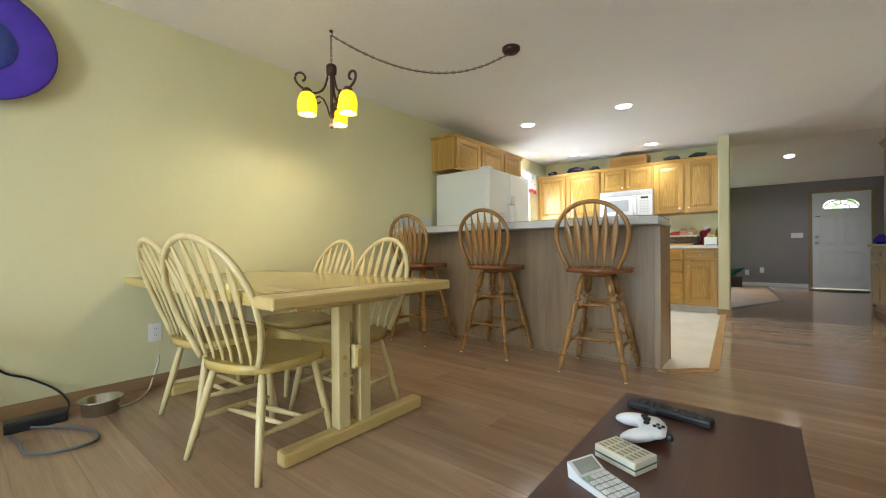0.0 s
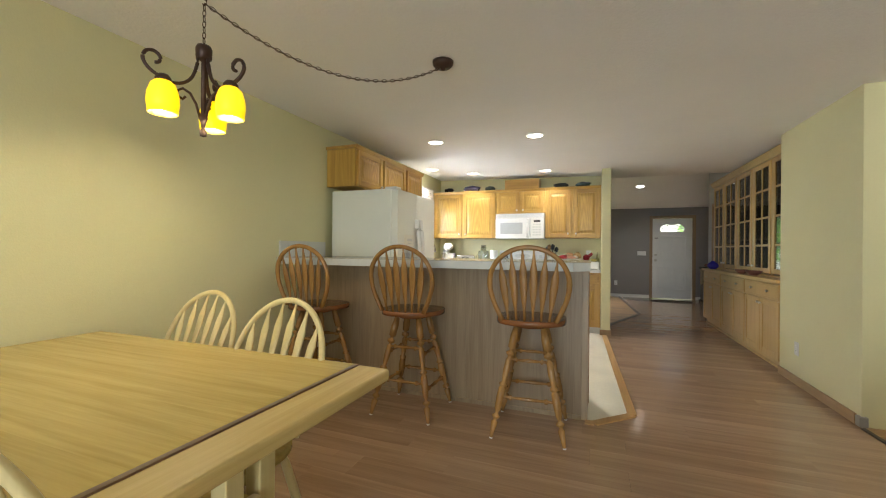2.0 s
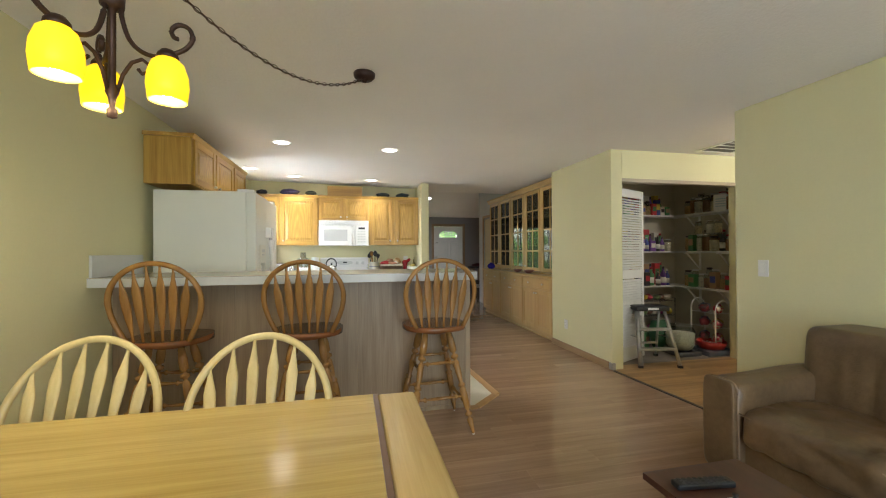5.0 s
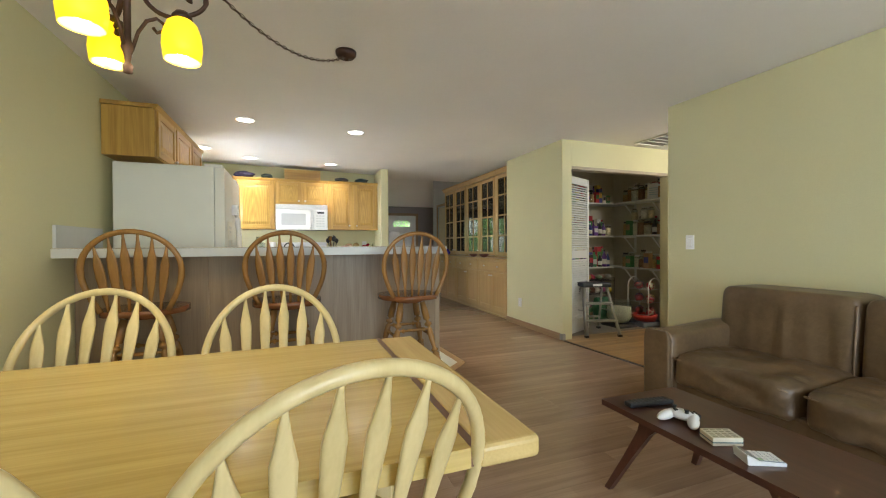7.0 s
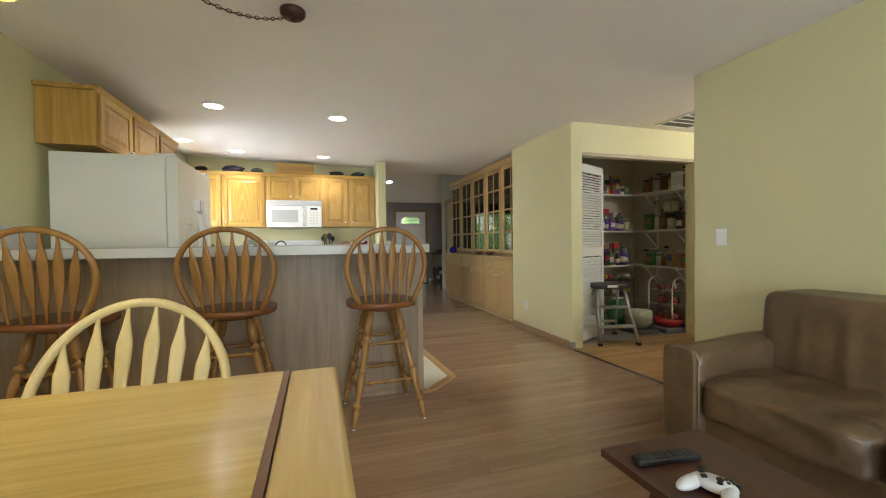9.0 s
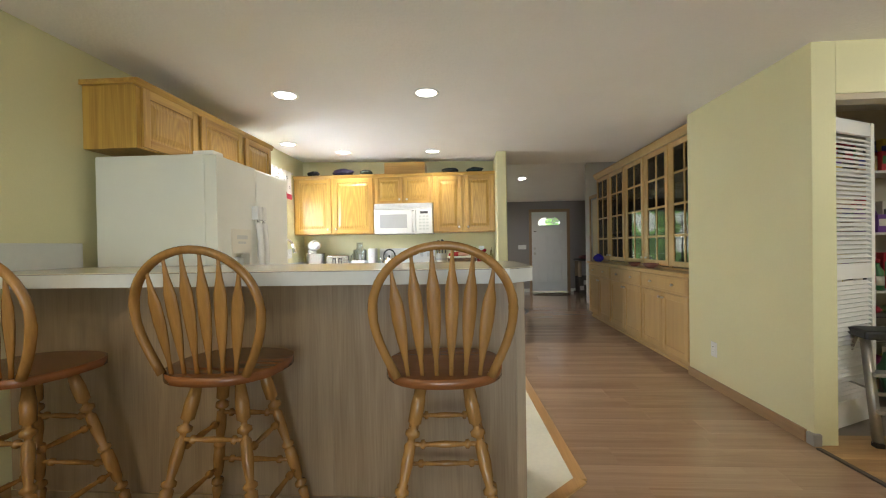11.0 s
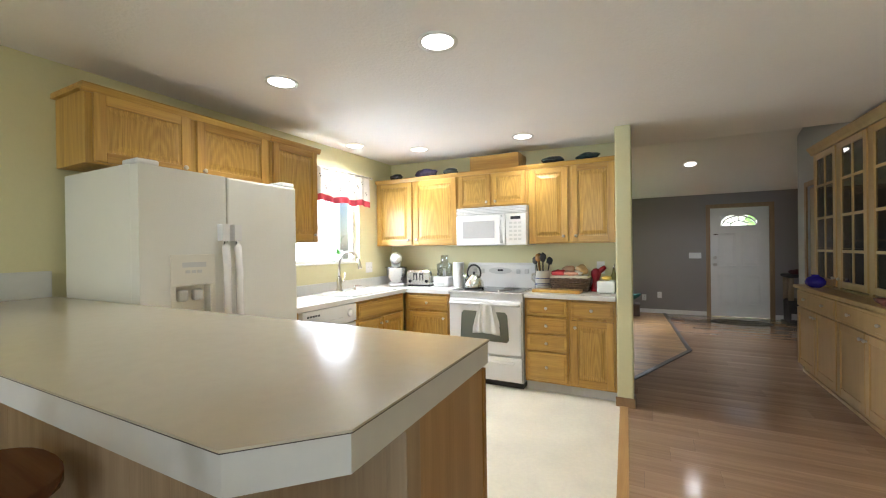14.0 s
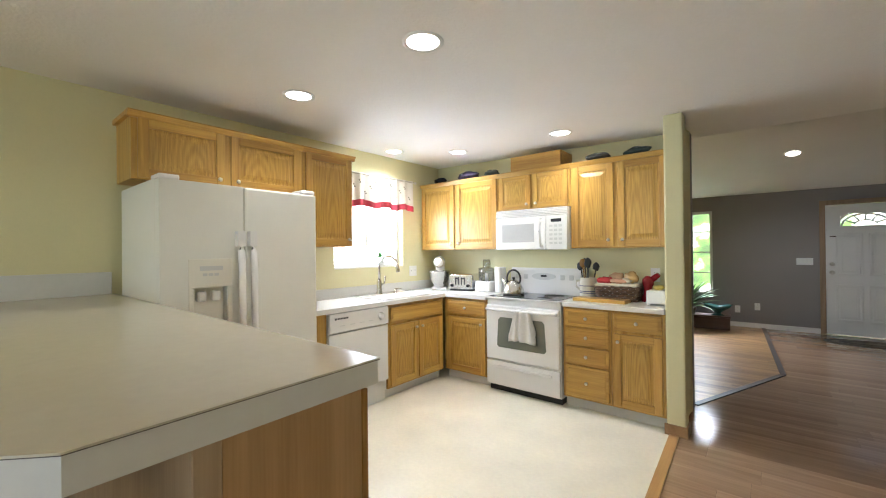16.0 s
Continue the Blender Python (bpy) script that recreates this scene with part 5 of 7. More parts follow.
# ---------------------------------------------------------------- long built-in cabinet
# local x runs south from its far end, front to the west
HY, HL = 8.72, 2.95
hb = thing("sideboard_cabinet", (1.195, HY, 0), -90, "long maple built-in base cabinet with drawers and panelled doors", "cabinet")
boxes("body", MAPLE, hb, (0, HL, 0.02, 0.42, 0.09, 0.875))
boxes("toe_kick", MAPLEY, hb, (0, HL, 0.06, 0.42, 0.004, 0.09))
boxes("base_strip", MAPLEY, hb, (0, HL, 0.045, 0.059, 0.004, 0.03))
for i in range(3):
    x0, x1 = i * HL / 3 + 0.012, (i + 1) * HL / 3 - 0.012
    m = (x0 + x1) / 2
    cab_drawer(hb, x0, x1, 0.70, 0.86, (x0 + 0.25, x1 - 0.25), MAPLE, 0.02)
    cab_door(hb, "door", x0, m - 0.003, 0.10, 0.685, m - 0.035, 0.635, MAPLE, MAPLE, 0.06, 0.02, raised=False)
    cab_door(hb, "door", m + 0.003, x1, 0.10, 0.685, m + 0.035, 0.635, MAPLE, MAPLE, 0.06, 0.02, raised=False)
ht = tagged(boxes("long_countertop", MAPLEY, None, (1.17, 1.618, HY - HL, HY + 0.02, 0.877, 0.91), soft=0.006), "maple top of the long built-in cabinet", "worktop")
hu = thing("glass_cabinet", (1.345, HY - 0.03, 0.0), -90, "maple display cabinet with five gridded glass doors", "cabinet")
L2 = HL - 0.03
boxes("side_panel", MAPLE, hu, (0, 0.02, 0.0, 0.27, 0.912, 2.25))
boxes("side_panel", MAPLE, hu, (L2 - 0.02, L2, 0.0, 0.27, 0.912, 2.25))
# back panel's dark brown carries the shade deep inside the cabinet
boxes("back_panel", mat("shaded_brown_cabinet_inside", (0.10, 0.065, 0.04), 0.5), hu, (0.02, L2 - 0.02, 0.255, 0.27, 0.912, 2.25))
boxes("bottom_panel", MAPLE, hu, (0.02, L2 - 0.02, 0.0, 0.254, 0.912, 0.93))
boxes("top_panel", MAPLE, hu, (0.02, L2 - 0.02, 0.0, 0.254, 2.235, 2.25))
for z in (1.35, 1.8):
    boxes("shelf", MAPLE, hu, (0.021, L2 - 0.021, 0.03, 0.25, z, z + 0.015))
bm = bmesh.new()
prism(bm, [(0.0, 2.235), (-0.025, 2.235), (-0.035, 2.262), (-0.06, 2.298), (-0.06, 2.315), (0.27, 2.315), (0.27, 2.2505), (0.0, 2.2505)], -0.03, L2)
for v in bm.verts:
    v.co = Vector((v.co.z, v.co.x, v.co.y))
part("crown", bm, MAPLEY, hu)
for i in range(5):
    x0, x1 = i * L2 / 5 + 0.03, (i + 1) * L2 / 5 - 0.03
    bm = bmesh.new()
    lattice(bm, x0, x1, 0.945, 2.225, 2, 4, 0.055, -0.022, -0.002)
    bevel(bm, 0.002, 1)
    d = part("door", bm, MAPLE, hu, "maple glazed door of two by four panes")
    for a in range(2):
        for b in range(4):
            wx, wz = (x1 - x0 - 0.11) / 2, (2.225 - 0.945 - 0.11) / 4
            px, pz = x0 + 0.055 + a * wx, 1.0 + b * wz
            pn = boxes("pane", HUTCHGLASS, d, (px + 0.002, px + wx - 0.002, -0.011, -0.009, pz + 0.002, pz + wz - 0.002))
    knob(d, x0 + 0.027 if i % 2 else x1 - 0.027, -0.022, 1.02)
    if i:
        boxes("divider", MAPLE, hu, (i * L2 / 5 - 0.028, i * L2 / 5 + 0.028, -0.012, 0.0, 0.93, 2.235))
# dishes inside and pieces on top
TEAL = mat("teal_glaze", (0.05, 0.16, 0.16), 0.15, vary=0.3, scale=12)
COBALT = mat("cobalt_glass", (0.03, 0.02, 0.30), 0.06, vary=0.3, scale=14)
TERRA = mat("brown_red_pottery", (0.16, 0.055, 0.04), 0.35, vary=0.3, scale=14)


def bowl(name, at, r, h, material, label, category="bowl"):
    bm = bmesh.new()
    lathe(bm, [(0.0, 0.0), (r * 0.45, 0.0), (r * 0.5, 0.006), (r * 0.85, h * 0.5), (r, h), (r * 0.95, h), (r * 0.78, h * 0.52), (r * 0.4, 0.014), (0.0, 0.012)], 24)
    ob = part(name, bm, material)
    ob.location = at
    return tagged(ob, label, category)


bm = bmesh.new()
lathe(bm, [(0.0, 0.0), (0.04, 0.0), (0.075, 0.03), (0.08, 0.06), (0.06, 0.095), (0.03, 0.11), (0.028, 0.12), (0.034, 0.125), (0.02, 0.122), (0.0, 0.10)], 24)
v = part("vase", bm, COBALT)
v.location = (1.25, 8.38, 0.911)
tagged(v, "small round cobalt blue glass vase on the sideboard", "vase")
bowl("bowl", (1.25, 7.05, 0.911), 0.075, 0.05, TERRA, "small brown-red pottery bowl on the sideboard")
bowl("bowl", (1.25, 6.62, 0.911), 0.085, 0.055, TERRA, "shallow brown-red pottery bowl on the sideboard")
bowl("bowl", (1.49, 6.1, 0.931), 0.11, 0.13, TEAL, "teal glazed bowl inside the display cabinet")
bowl("bowl", (1.49, 6.15, 1.366), 0.10, 0.12, TEAL, "dark glazed bowl inside the display cabinet")
bowl("bowl", (1.49, 7.3, 0.931), 0.09, 0.10, TERRA, "brown pottery bowl inside the display cabinet")

# ---------------------------------------------------------------- front room
box_w = thing("wooden_chest", (-0.62, 11.78, 0), 4, "dark wooden box standing on the floor", "chest")
DARKWOOD = wood("dark_old_wood", (0.05, 0.028, 0.02), (0.10, 0.055, 0.035), "x", rough=0.4)
boxes("body", DARKWOOD, box_w, (-0.27, 0.27, -0.15, 0.15, 0.0, 0.20), soft=0.006)
boxes("lid", DARKWOOD, box_w, (-0.28, 0.28, -0.16, 0.16, 0.203, 0.225), soft=0.006)
bm = bmesh.new()
lathe(bm, [(0.0, 0.0), (0.07, 0.0), (0.03, 0.03), (0.06, 0.06), (0.13, 0.10), (0.16, 0.15), (0.15, 0.15), (0.1, 0.10), (0.0, 0.07)], 20)
for v in bm.verts:
    v.co.x *= 1.35
    v.co.z += 0.05 * abs(v.co.x) * 4 * (v.co.z > 0.05)
sc = part("sculpted_dish", bm, TEAL)
sc.location = (-0.52, 11.78, 0.226)
tagged(sc, "teal glazed footed dish on the wooden box", "dish")
pot = thing("potted_plant", (-1.0, 11.75, 0), 0, "leafy green houseplant in a dark pot by the window", "plant")
bm = bmesh.new()
lathe(bm, [(0.0, 0.0), (0.13, 0.0), (0.17, 0.30), (0.18, 0.30), (0.18, 0.34), (0.16, 0.34), (0.15, 0.30), (0.0, 0.29)], 20)
part("pot", bm, DARKWOOD, pot)
LEAF = mat("houseplant_leaf", (0.05, 0.15, 0.025), 0.35, vary=0.3, scale=20)
rng = random.Random(5)


def leaves(bm, n, base, length, width, spread, droop, rng):
    for k in range(n):
        a = rng.uniform(0, 2 * math.pi)
        el = rng.uniform(0.3, 1.25)
        L = length * rng.uniform(0.7, 1.15)
        d = Vector((math.cos(a), math.sin(a), 0))
        side = Vector((-d.y, d.x, 0))
        pts = []
        for i in range(7):
            t = i / 6
            pts.append(Vector(base) + d * (L * t * math.cos(el) * spread) + Vector((0, 0, L * t * math.sin(el) - droop * L * t * t)))
        prev = None
        for i, p in enumerate(pts):
            w = width * math.sin(math.pi * min(1, 0.08 + 0.92 * i / 6)) + 0.001
            cur = (bm.verts.new(p - side * w), bm.verts.new(p + Vector((0, 0, -w * 0.3))), bm.verts.new(p + side * w))
            if prev:
                bm.faces.new((prev[0], prev[1], cur[1], cur[0])).smooth = True
                bm.faces.new((prev[1], prev[2], cur[2], cur[1])).smooth = True
            prev = cur


bm = bmesh.new()
leaves(bm, 46, (0, 0, 0.32), 0.75, 0.035, 0.9, 0.25, rng)
part("foliage", bm, LEAF, pot)
for px, s in ((-1.7, 0.9), (-2.3, 1.1)):
    pp = copy_thing(pot, pose(px, 11.7, 0, 0, 0, 70 * s))
rug = thing("oval_rug", (1.2, 11.62, 0), 0, "oval braided mat in front of the entrance door", "rug")
for k, (a, b) in enumerate(((0.44, 0.24), (0.36, 0.18), (0.28, 0.12), (0.2, 0.07))):
    bm = bmesh.new()
    prism(bm, [(a * math.cos(2 * math.pi * i / 40), b * math.sin(2 * math.pi * i / 40)) for i in range(40)], 0.001, 0.008 + 0.0012 * k)
    part("braid", bm, mat("mat_dark", (0.07, 0.065, 0.06), 0.9, bump=0.5) if k % 2 == 0 else mat("mat_light", (0.16, 0.14, 0.12), 0.9, bump=0.5), rug)
cat = thing("cat_tree", (2.0, 11.75, 0), 0, "dark carpeted cat tree with a patterned front", "cat tree")
CARPET = mat("dark_carpet", (0.055, 0.05, 0.05), 0.95, vary=0.5, scale=8, bump=0.8, bump_scale=160)
boxes("base", CARPET, cat, (-0.2, 0.2, -0.2, 0.2, 0.0, 0.05), soft=0.01)
boxes("house", CARPET, cat, (-0.17, 0.17, -0.17, 0.17, 0.05, 0.42), soft=0.02)
boxes("perch", CARPET, cat, (-0.2, 0.2, -0.2, 0.2, 0.78, 0.83), soft=0.02)
for x in (-0.14, 0.14):
    for y in (-0.14, 0.14):
        bm = bmesh.new()
        rod(bm, (x, y, 0.41), (x, y, 0.79), 0.04, 12)
        part("post", bm, mat("sisal_rope", (0.30, 0.24, 0.17), 0.9, bump=0.8, bump_scale=80), cat)
PATCH = mat("light_patch", (0.42, 0.40, 0.38), 0.9)
for x, z in ((-0.1, 0.15), (0.08, 0.12), (-0.02, 0.28), (0.1, 0.33)):
    boxes("patch", PATCH, cat, (x - 0.045, x + 0.045, -0.176, -0.168, z - 0.05, z + 0.05), soft=0.003)
bm = bmesh.new()
blob(bm, (0, 0, 0.87), (0.13, 0.12, 0.05), 2, 0.3)
part("cushion", bm, mat("dark_red_cloth", (0.10, 0.03, 0.035), 0.9), cat)
# hanging lamp of the front room, seen in the glass
pl = thing("pendant_lamp", (-0.9, 9.6, 0), 0, "small two-shade pendant lamp lit in the front room", "lamp")
bm = bmesh.new()
rod(bm, (0, 0, 1.95), (0, 0, 2.97), 0.008)
tube(bm, [(-0.12, 0, 1.90), (-0.06, 0, 1.96), (0, 0, 1.97), (0.06, 0, 1.96), (0.12, 0, 1.90)], 0.008)
part("stem", bm, BRONZE, pl)
for x in (-0.12, 0.12):
    bm = bmesh.new()
    lathe(bm, [(0.03, 1.91), (0.07, 1.87), (0.085, 1.82), (0.08, 1.80), (0.0, 1.80)], 18, (x, 0, 0))
    part("shade", bm, glow("lit_cream_shade", (1.0, 0.82, 0.5), 3.0), pl, "lit cream glass shade")


# ---------------------------------------------------------------- switches and outlets
def plate(name, at, rz, w, h, label, slots):
    """Wall plate facing local -y."""
    ob = thing(name, at, rz, label, name.split("_")[-1])
    boxes("cover", ENAMEL, ob, (-w / 2, w / 2, -0.007, -0.0005, -h / 2, h / 2), soft=0.002)
    for x, z, a, b in slots:
        boxes("rocker" if "switch" in name else "socket", WHITE, ob, (x - a, x + a, -0.011, -0.0072, z - b, z + b), soft=0.002)
        if "switch" not in name:
            for s in (-1, 1):
                boxes("slot", BLACK, ob, (x + s * 0.006 - 0.001, x + s * 0.006 + 0.001, -0.0117, -0.0112, z - 0.004, z + 0.006))
    return ob


OUT = ((0, 0.02, 0.014, 0.014), (0, -0.02, 0.014, 0.014))
plate("wall_outlet", (WX, 1.475, 0.355), 90, 0.075, 0.12, "white duplex outlet with a cord plugged in", OUT)
plate("light_switch", (1.42, 3.04, 1.13), -90, 0.075, 0.12, "white rocker light switch on the yellow wall", ((0, 0, 0.016, 0.033),))
plate("wall_outlet", (1.2, 5.40, 0.32), -90, 0.075, 0.12, "white duplex outlet low on the yellow wall", OUT)
plate("light_switch", (0.60, 12.2, 1.13), 0, 0.20, 0.11, "white triple switch plate beside the door", ((-0.05, 0, 0.012, 0.03), (0, 0, 0.012, 0.03), (0.05, 0, 0.012, 0.03)))
plate("wall_outlet", (0.0, 12.2, 0.36), 0, 0.075, 0.12, "white duplex outlet on the grey wall", OUT)
plate("wall_outlet", (-0.27, 12.2, 0.30), 0, 0.075, 0.12, "white duplex outlet on the grey wall", OUT)
plate("wall_outlet", (WX, 7.02, 1.13), 90, 0.12, 0.12, "white double outlet above the worktop", ((-0.028, 0.0, 0.014, 0.03), (0.028, 0.0, 0.014, 0.03)))
plate("wall_outlet", (-0.60, 7.5, 1.13), 0, 0.075, 0.12, "white outlet above the short worktop", OUT)

# ---------------------------------------------------------------- blue wall dish, cords, bowl by the wall
wp = thing("wall_dish", (WX + 0.035, 0.716, 1.945), 0, "large purple-blue glass dish hung on the yellow wall", "wall art")
bm = bmesh.new()
lathe(bm, [(0.0, 0.0), (0.15, 0.002), (0.157, 0.015), (0.285, 0.04), (0.298, 0.052), (0.285, 0.058), (0.15, 0.03), (0.0, 0.02)], 48)
d = part("dish", bm, mat("purple_blue_glass", (0.07, 0.03, 0.42), 0.12, vary=0.25, scale=9), wp)
d.matrix_basis = pose(0, 0, 0, 0, 90, 0)
bm = bmesh.new()
lathe(bm, [(0.0, 0.0), (0.145, 0.0), (0.145, 0.006), (0.0, 0.007)], 40)
d = part("centre", bm, mat("blue_glass", (0.06, 0.10, 0.55), 0.12, vary=0.25, scale=9), wp)
d.matrix_basis = pose(0.031, 0, 0, 0, 90, 0)
pb = thing("power_brick", (-2.84, 0.93, 0), 0, "black power adapter lying by the wall", "adapter")
boxes("body", BLACK, pb, (-0.045, 0.045, -0.14, 0.09, 0.0, 0.055), soft=0.008)
for nm, pts, r, m in (("black_cord", [(-3.09, 0.62, 0.62), (-3.08, 0.72, 0.40), (-3.06, 0.80, 0.26), (-3.05, 0.90, 0.20), (-3.02, 1.0, 0.12), (-2.94, 1.04, 0.06), (-2.86, 1.025, 0.03)], 0.006, BLACK), ("grey_cord", [(-2.72, 0.80, 0.02), (-2.60, 0.83, 0.012), (-2.45, 0.84, 0.012), (-2.36, 0.93, 0.012), (-2.36, 1.05, 0.012), (-2.48, 1.07, 0.012), (-2.66, 1.0, 0.012), (-2.77, 0.88, 0.02)], 0.007, mat("grey_rubber", (0.10, 0.095, 0.10), 0.5)), ("white_cord", [(-3.095, 1.48, 0.33), (-3.07, 1.50, 0.2), (-3.06, 1.46, 0.06), (-2.95, 1.40, 0.008), (-2.82, 1.30, 0.006), (-2.80, 1.20, 0.006)], 0.005, WHITE)):
    bm = bmesh.new()
    P = [Vector(p) for p in pts]
    fine_pts = []
    for i in range(len(P) - 1):
        p0, p1, p2, p3 = P[max(0, i - 1)], P[i], P[i + 1], P[min(len(P) - 1, i + 2)]
        for s in range(6):
            t = s / 6
            fine_pts.append(0.5 * (2 * p1 + (p2 - p0) * t + (2 * p0 - 5 * p1 + 4 * p2 - p3) * t * t + (3 * p1 - p0 - 3 * p2 + p3) * t ** 3))
    fine_pts.append(P[-1])
    tube(bm, fine_pts, r, 8)
    tagged(part(nm.replace("cord", "cable"), bm, m), nm.replace("cord", "cable").replace("_", " ") + " trailing along the floor by the wall", "cable")
wb = thing("pet_bowl", (-2.80, 1.15, 0), 0, "stainless steel pet bowl on the floor by the wall", "bowl")
bm = bmesh.new()
lathe(bm, [(0.0, 0.0), (0.08, 0.0), (0.085, 0.07), (0.10, 0.075), (0.10, 0.08), (0.082, 0.078), (0.074, 0.02), (0.0, 0.015)], 28)
part("bowl", bm, STEEL, wb)

# ---------------------------------------------------------------- things on the coffee table
T = 0.3725
rm = thing("remote_control", (-0.187, 2.0, T), -8, "long black remote control on the coffee table", "remote control")
boxes("body", BLACK, rm, (-0.115, 0.115, -0.024, 0.024, 0, 0.022), soft=0.006)
for i in range(9):
    for j in range(3):
        boxes("button", mat("dark_grey_rubber", (0.05, 0.05, 0.05), 0.6) if (i, j) == (0, 0) else bpy.data.materials["dark_grey_rubber"], rm, (-0.095 + 0.022 * i, -0.083 + 0.022 * i, -0.018 + 0.014 * j, -0.008 + 0.014 * j, 0.0222, 0.025))
gc = thing("game_controller", (-0.20, 1.82, T), -70, "white game controller with black thumbsticks on the coffee table", "controller")
CW = mat("matte_white_plastic", (0.72, 0.72, 0.73), 0.4, vary=0.01)
bm = bmesh.new()
blob(bm, (0, 0.005, 0.027), (0.062, 0.036, 0.021), 3)
for s in (-1, 1):
    q = bmesh.ops.create_icosphere(bm, subdivisions=3, radius=1.0)["verts"]
    for v in q:
        c = v.co.copy()
        v.co = Vector((s * (0.05 + 0.014 * -c.y), -0.030 + c.y * 0.052, 0.022 + c.z * 0.018 + 0.006 * c.y)) + Vector((c.x * 0.023, 0, 0))
for f in bm.faces:
    f.smooth = True
part("shell", bm, CW, gc)
boxes("bumper", BLACK, gc, (-0.058, 0.058, 0.028, 0.046, 0.014, 0.034), soft=0.008)
for x, y in ((-0.036, 0.012), (0.02, -0.012)):
    bm = bmesh.new()
    lathe(bm, [(0.009, 0.0), (0.006, 0.006), (0.0105, 0.011), (0.010, 0.014), (0.0, 0.012)], 14, (x, y, 0.043))
    part("thumbstick", bm, BLACK, gc)
for x, y in ((0.036, 0.024), (0.036, 0.004), (0.026, 0.014), (0.046, 0.014)):
    bm = bmesh.new()
    lathe(bm, [(0.0048, 0.0), (0.0045, 0.004), (0.0, 0.0048)], 10, (x, y, 0.043))
    part("button", bm, BLACK, gc)
boxes("dpad", BLACK, gc, (-0.031, -0.013, -0.014, -0.008, 0.043, 0.0485), (-0.025, -0.019, -0.020, -0.002, 0.043, 0.0484))
bk = thing("boxed_notepad", (-0.22, 1.645, T), -22, "small cream patterned box with a dark stripe, on the coffee table", "box")
boxes("body", mat("cream_card", (0.62, 0.58, 0.46), 0.6), bk, (-0.055, 0.055, -0.04, 0.04, 0, 0.03), soft=0.002)
boxes("stripe", mat("teal_band", (0.06, 0.12, 0.13), 0.5), bk, (-0.0555, 0.0555, -0.0405, 0.0405, 0.011, 0.015))
boxes("pattern", mat("olive_print", (0.28, 0.27, 0.18), 0.6), bk, *[(-0.048 + 0.0245 * i, -0.030 + 0.0245 * i, -0.033 + 0.014 * j, -0.026 + 0.014 * j, 0.0301, 0.0306) for i in range(4) for j in range(5)])
cl = thing("calculator", (-0.228, 1.505, T), -25, "white desk calculator with a tilted display, on the coffee table", "calculator")
bm = bmesh.new()
prism(bm, [(-0.075, 0.0), (0.07, 0.0), (0.07, 0.012), (-0.035, 0.018), (-0.078, 0.04), (-0.08, 0.034)], -0.045, 0.045)
for v in bm.verts:
    v.co = Vector((v.co.x, v.co.z, v.co.y))
bevel(bm, 0.003, 1)
part("body", bm, CW, cl)
sd = boxes("screen", mat("lcd_grey", (0.30, 0.30, 0.27), 0.2), cl, (-0.018, 0.018, -0.035, 0.035, 0, 0.002))
sd.matrix_basis = pose(-0.056, 0, 0.030, 0, 27, 0)
KEY = mat("key_white", (0.72, 0.72, 0.70), 0.4)
boxes("key_plate", mat("key_plate_grey", (0.22, 0.25, 0.28), 0.5), cl, (-0.031, 0.066, -0.041, 0.041, -0.001, 0.001)).matrix_basis = pose(0, 0, 0.0168, 0, 3.3, 0)
KEYG = mat("key_green", (0.35, 0.50, 0.30), 0.4)
for i in range(5):
    for j in range(4):
        boxes("key", KEYG if (i == 0 and j == 0) else KEY, cl, (-0.028 + 0.019 * i, -0.014 + 0.019 * i, -0.038 + 0.02 * j, -0.022 + 0.02 * j, 0.0135, 0.0215 - 0.0011 * i), soft=0.001)
cl.scale = (0.84, 0.84, 0.84)

# ---------------------------------------------------------------- kitchen things
WT = 0.9105
fc = thing("kitchen_faucet", (-2.98, 6.42, WT), 0, "brushed steel pull-down kitchen faucet at the sink", "faucet")
bm = bmesh.new()
lathe(bm, [(0.0, 0.0), (0.032, 0.0), (0.032, 0.008), (0.024, 0.03), (0.022, 0.11), (0.016, 0.13), (0.0, 0.13)], 16)
part("body", bm, STEEL, fc)
bm = bmesh.new()
tube(bm, [(0, 0, 0.12), (0.0, 0, 0.22), (0.012, 0, 0.29), (0.05, 0.01, 0.335), (0.11, 0.03, 0.34), (0.155, 0.045, 0.31), (0.17, 0.05, 0.28)], 0.011, 10)
part("spout", bm, STEEL, fc)
bm = bmesh.new()
turned(bm, (0.168, 0.049, 0.285), (0.185, 0.055, 0.20), [(0, 0.013), (0.4, 0.016), (0.9, 0.019), (1, 0.016)], 12)
part("spray_head", bm, STEEL, fc)
bm = bmesh.new()
tube(bm, [(0.0, 0.02, 0.08), (0.01, 0.05, 0.10), (0.015, 0.06, 0.16)], 0.008, 8)
part("lever", bm, STEEL, fc)
fc.scale = (1.18, 1.18, 1.18)
sd = thing("soap_pump", (-2.95, 6.62, WT), 0, "small brushed steel soap pump beside the faucet", "soap pump")
bm = bmesh.new()
lathe(bm, [(0.0, 0.0), (0.02, 0.0), (0.02, 0.01), (0.012, 0.02), (0.01, 0.05), (0.0, 0.052)], 12)
tube(bm, [(0, 0, 0.045), (0.03, 0.01, 0.05), (0.07, 0.025, 0.048)], 0.006, 8)
part("pump", bm, STEEL, sd)
sk = thing("sink", (-2.80, 6.48, WT), 0, "white double-bowl drop-in kitchen sink", "sink")
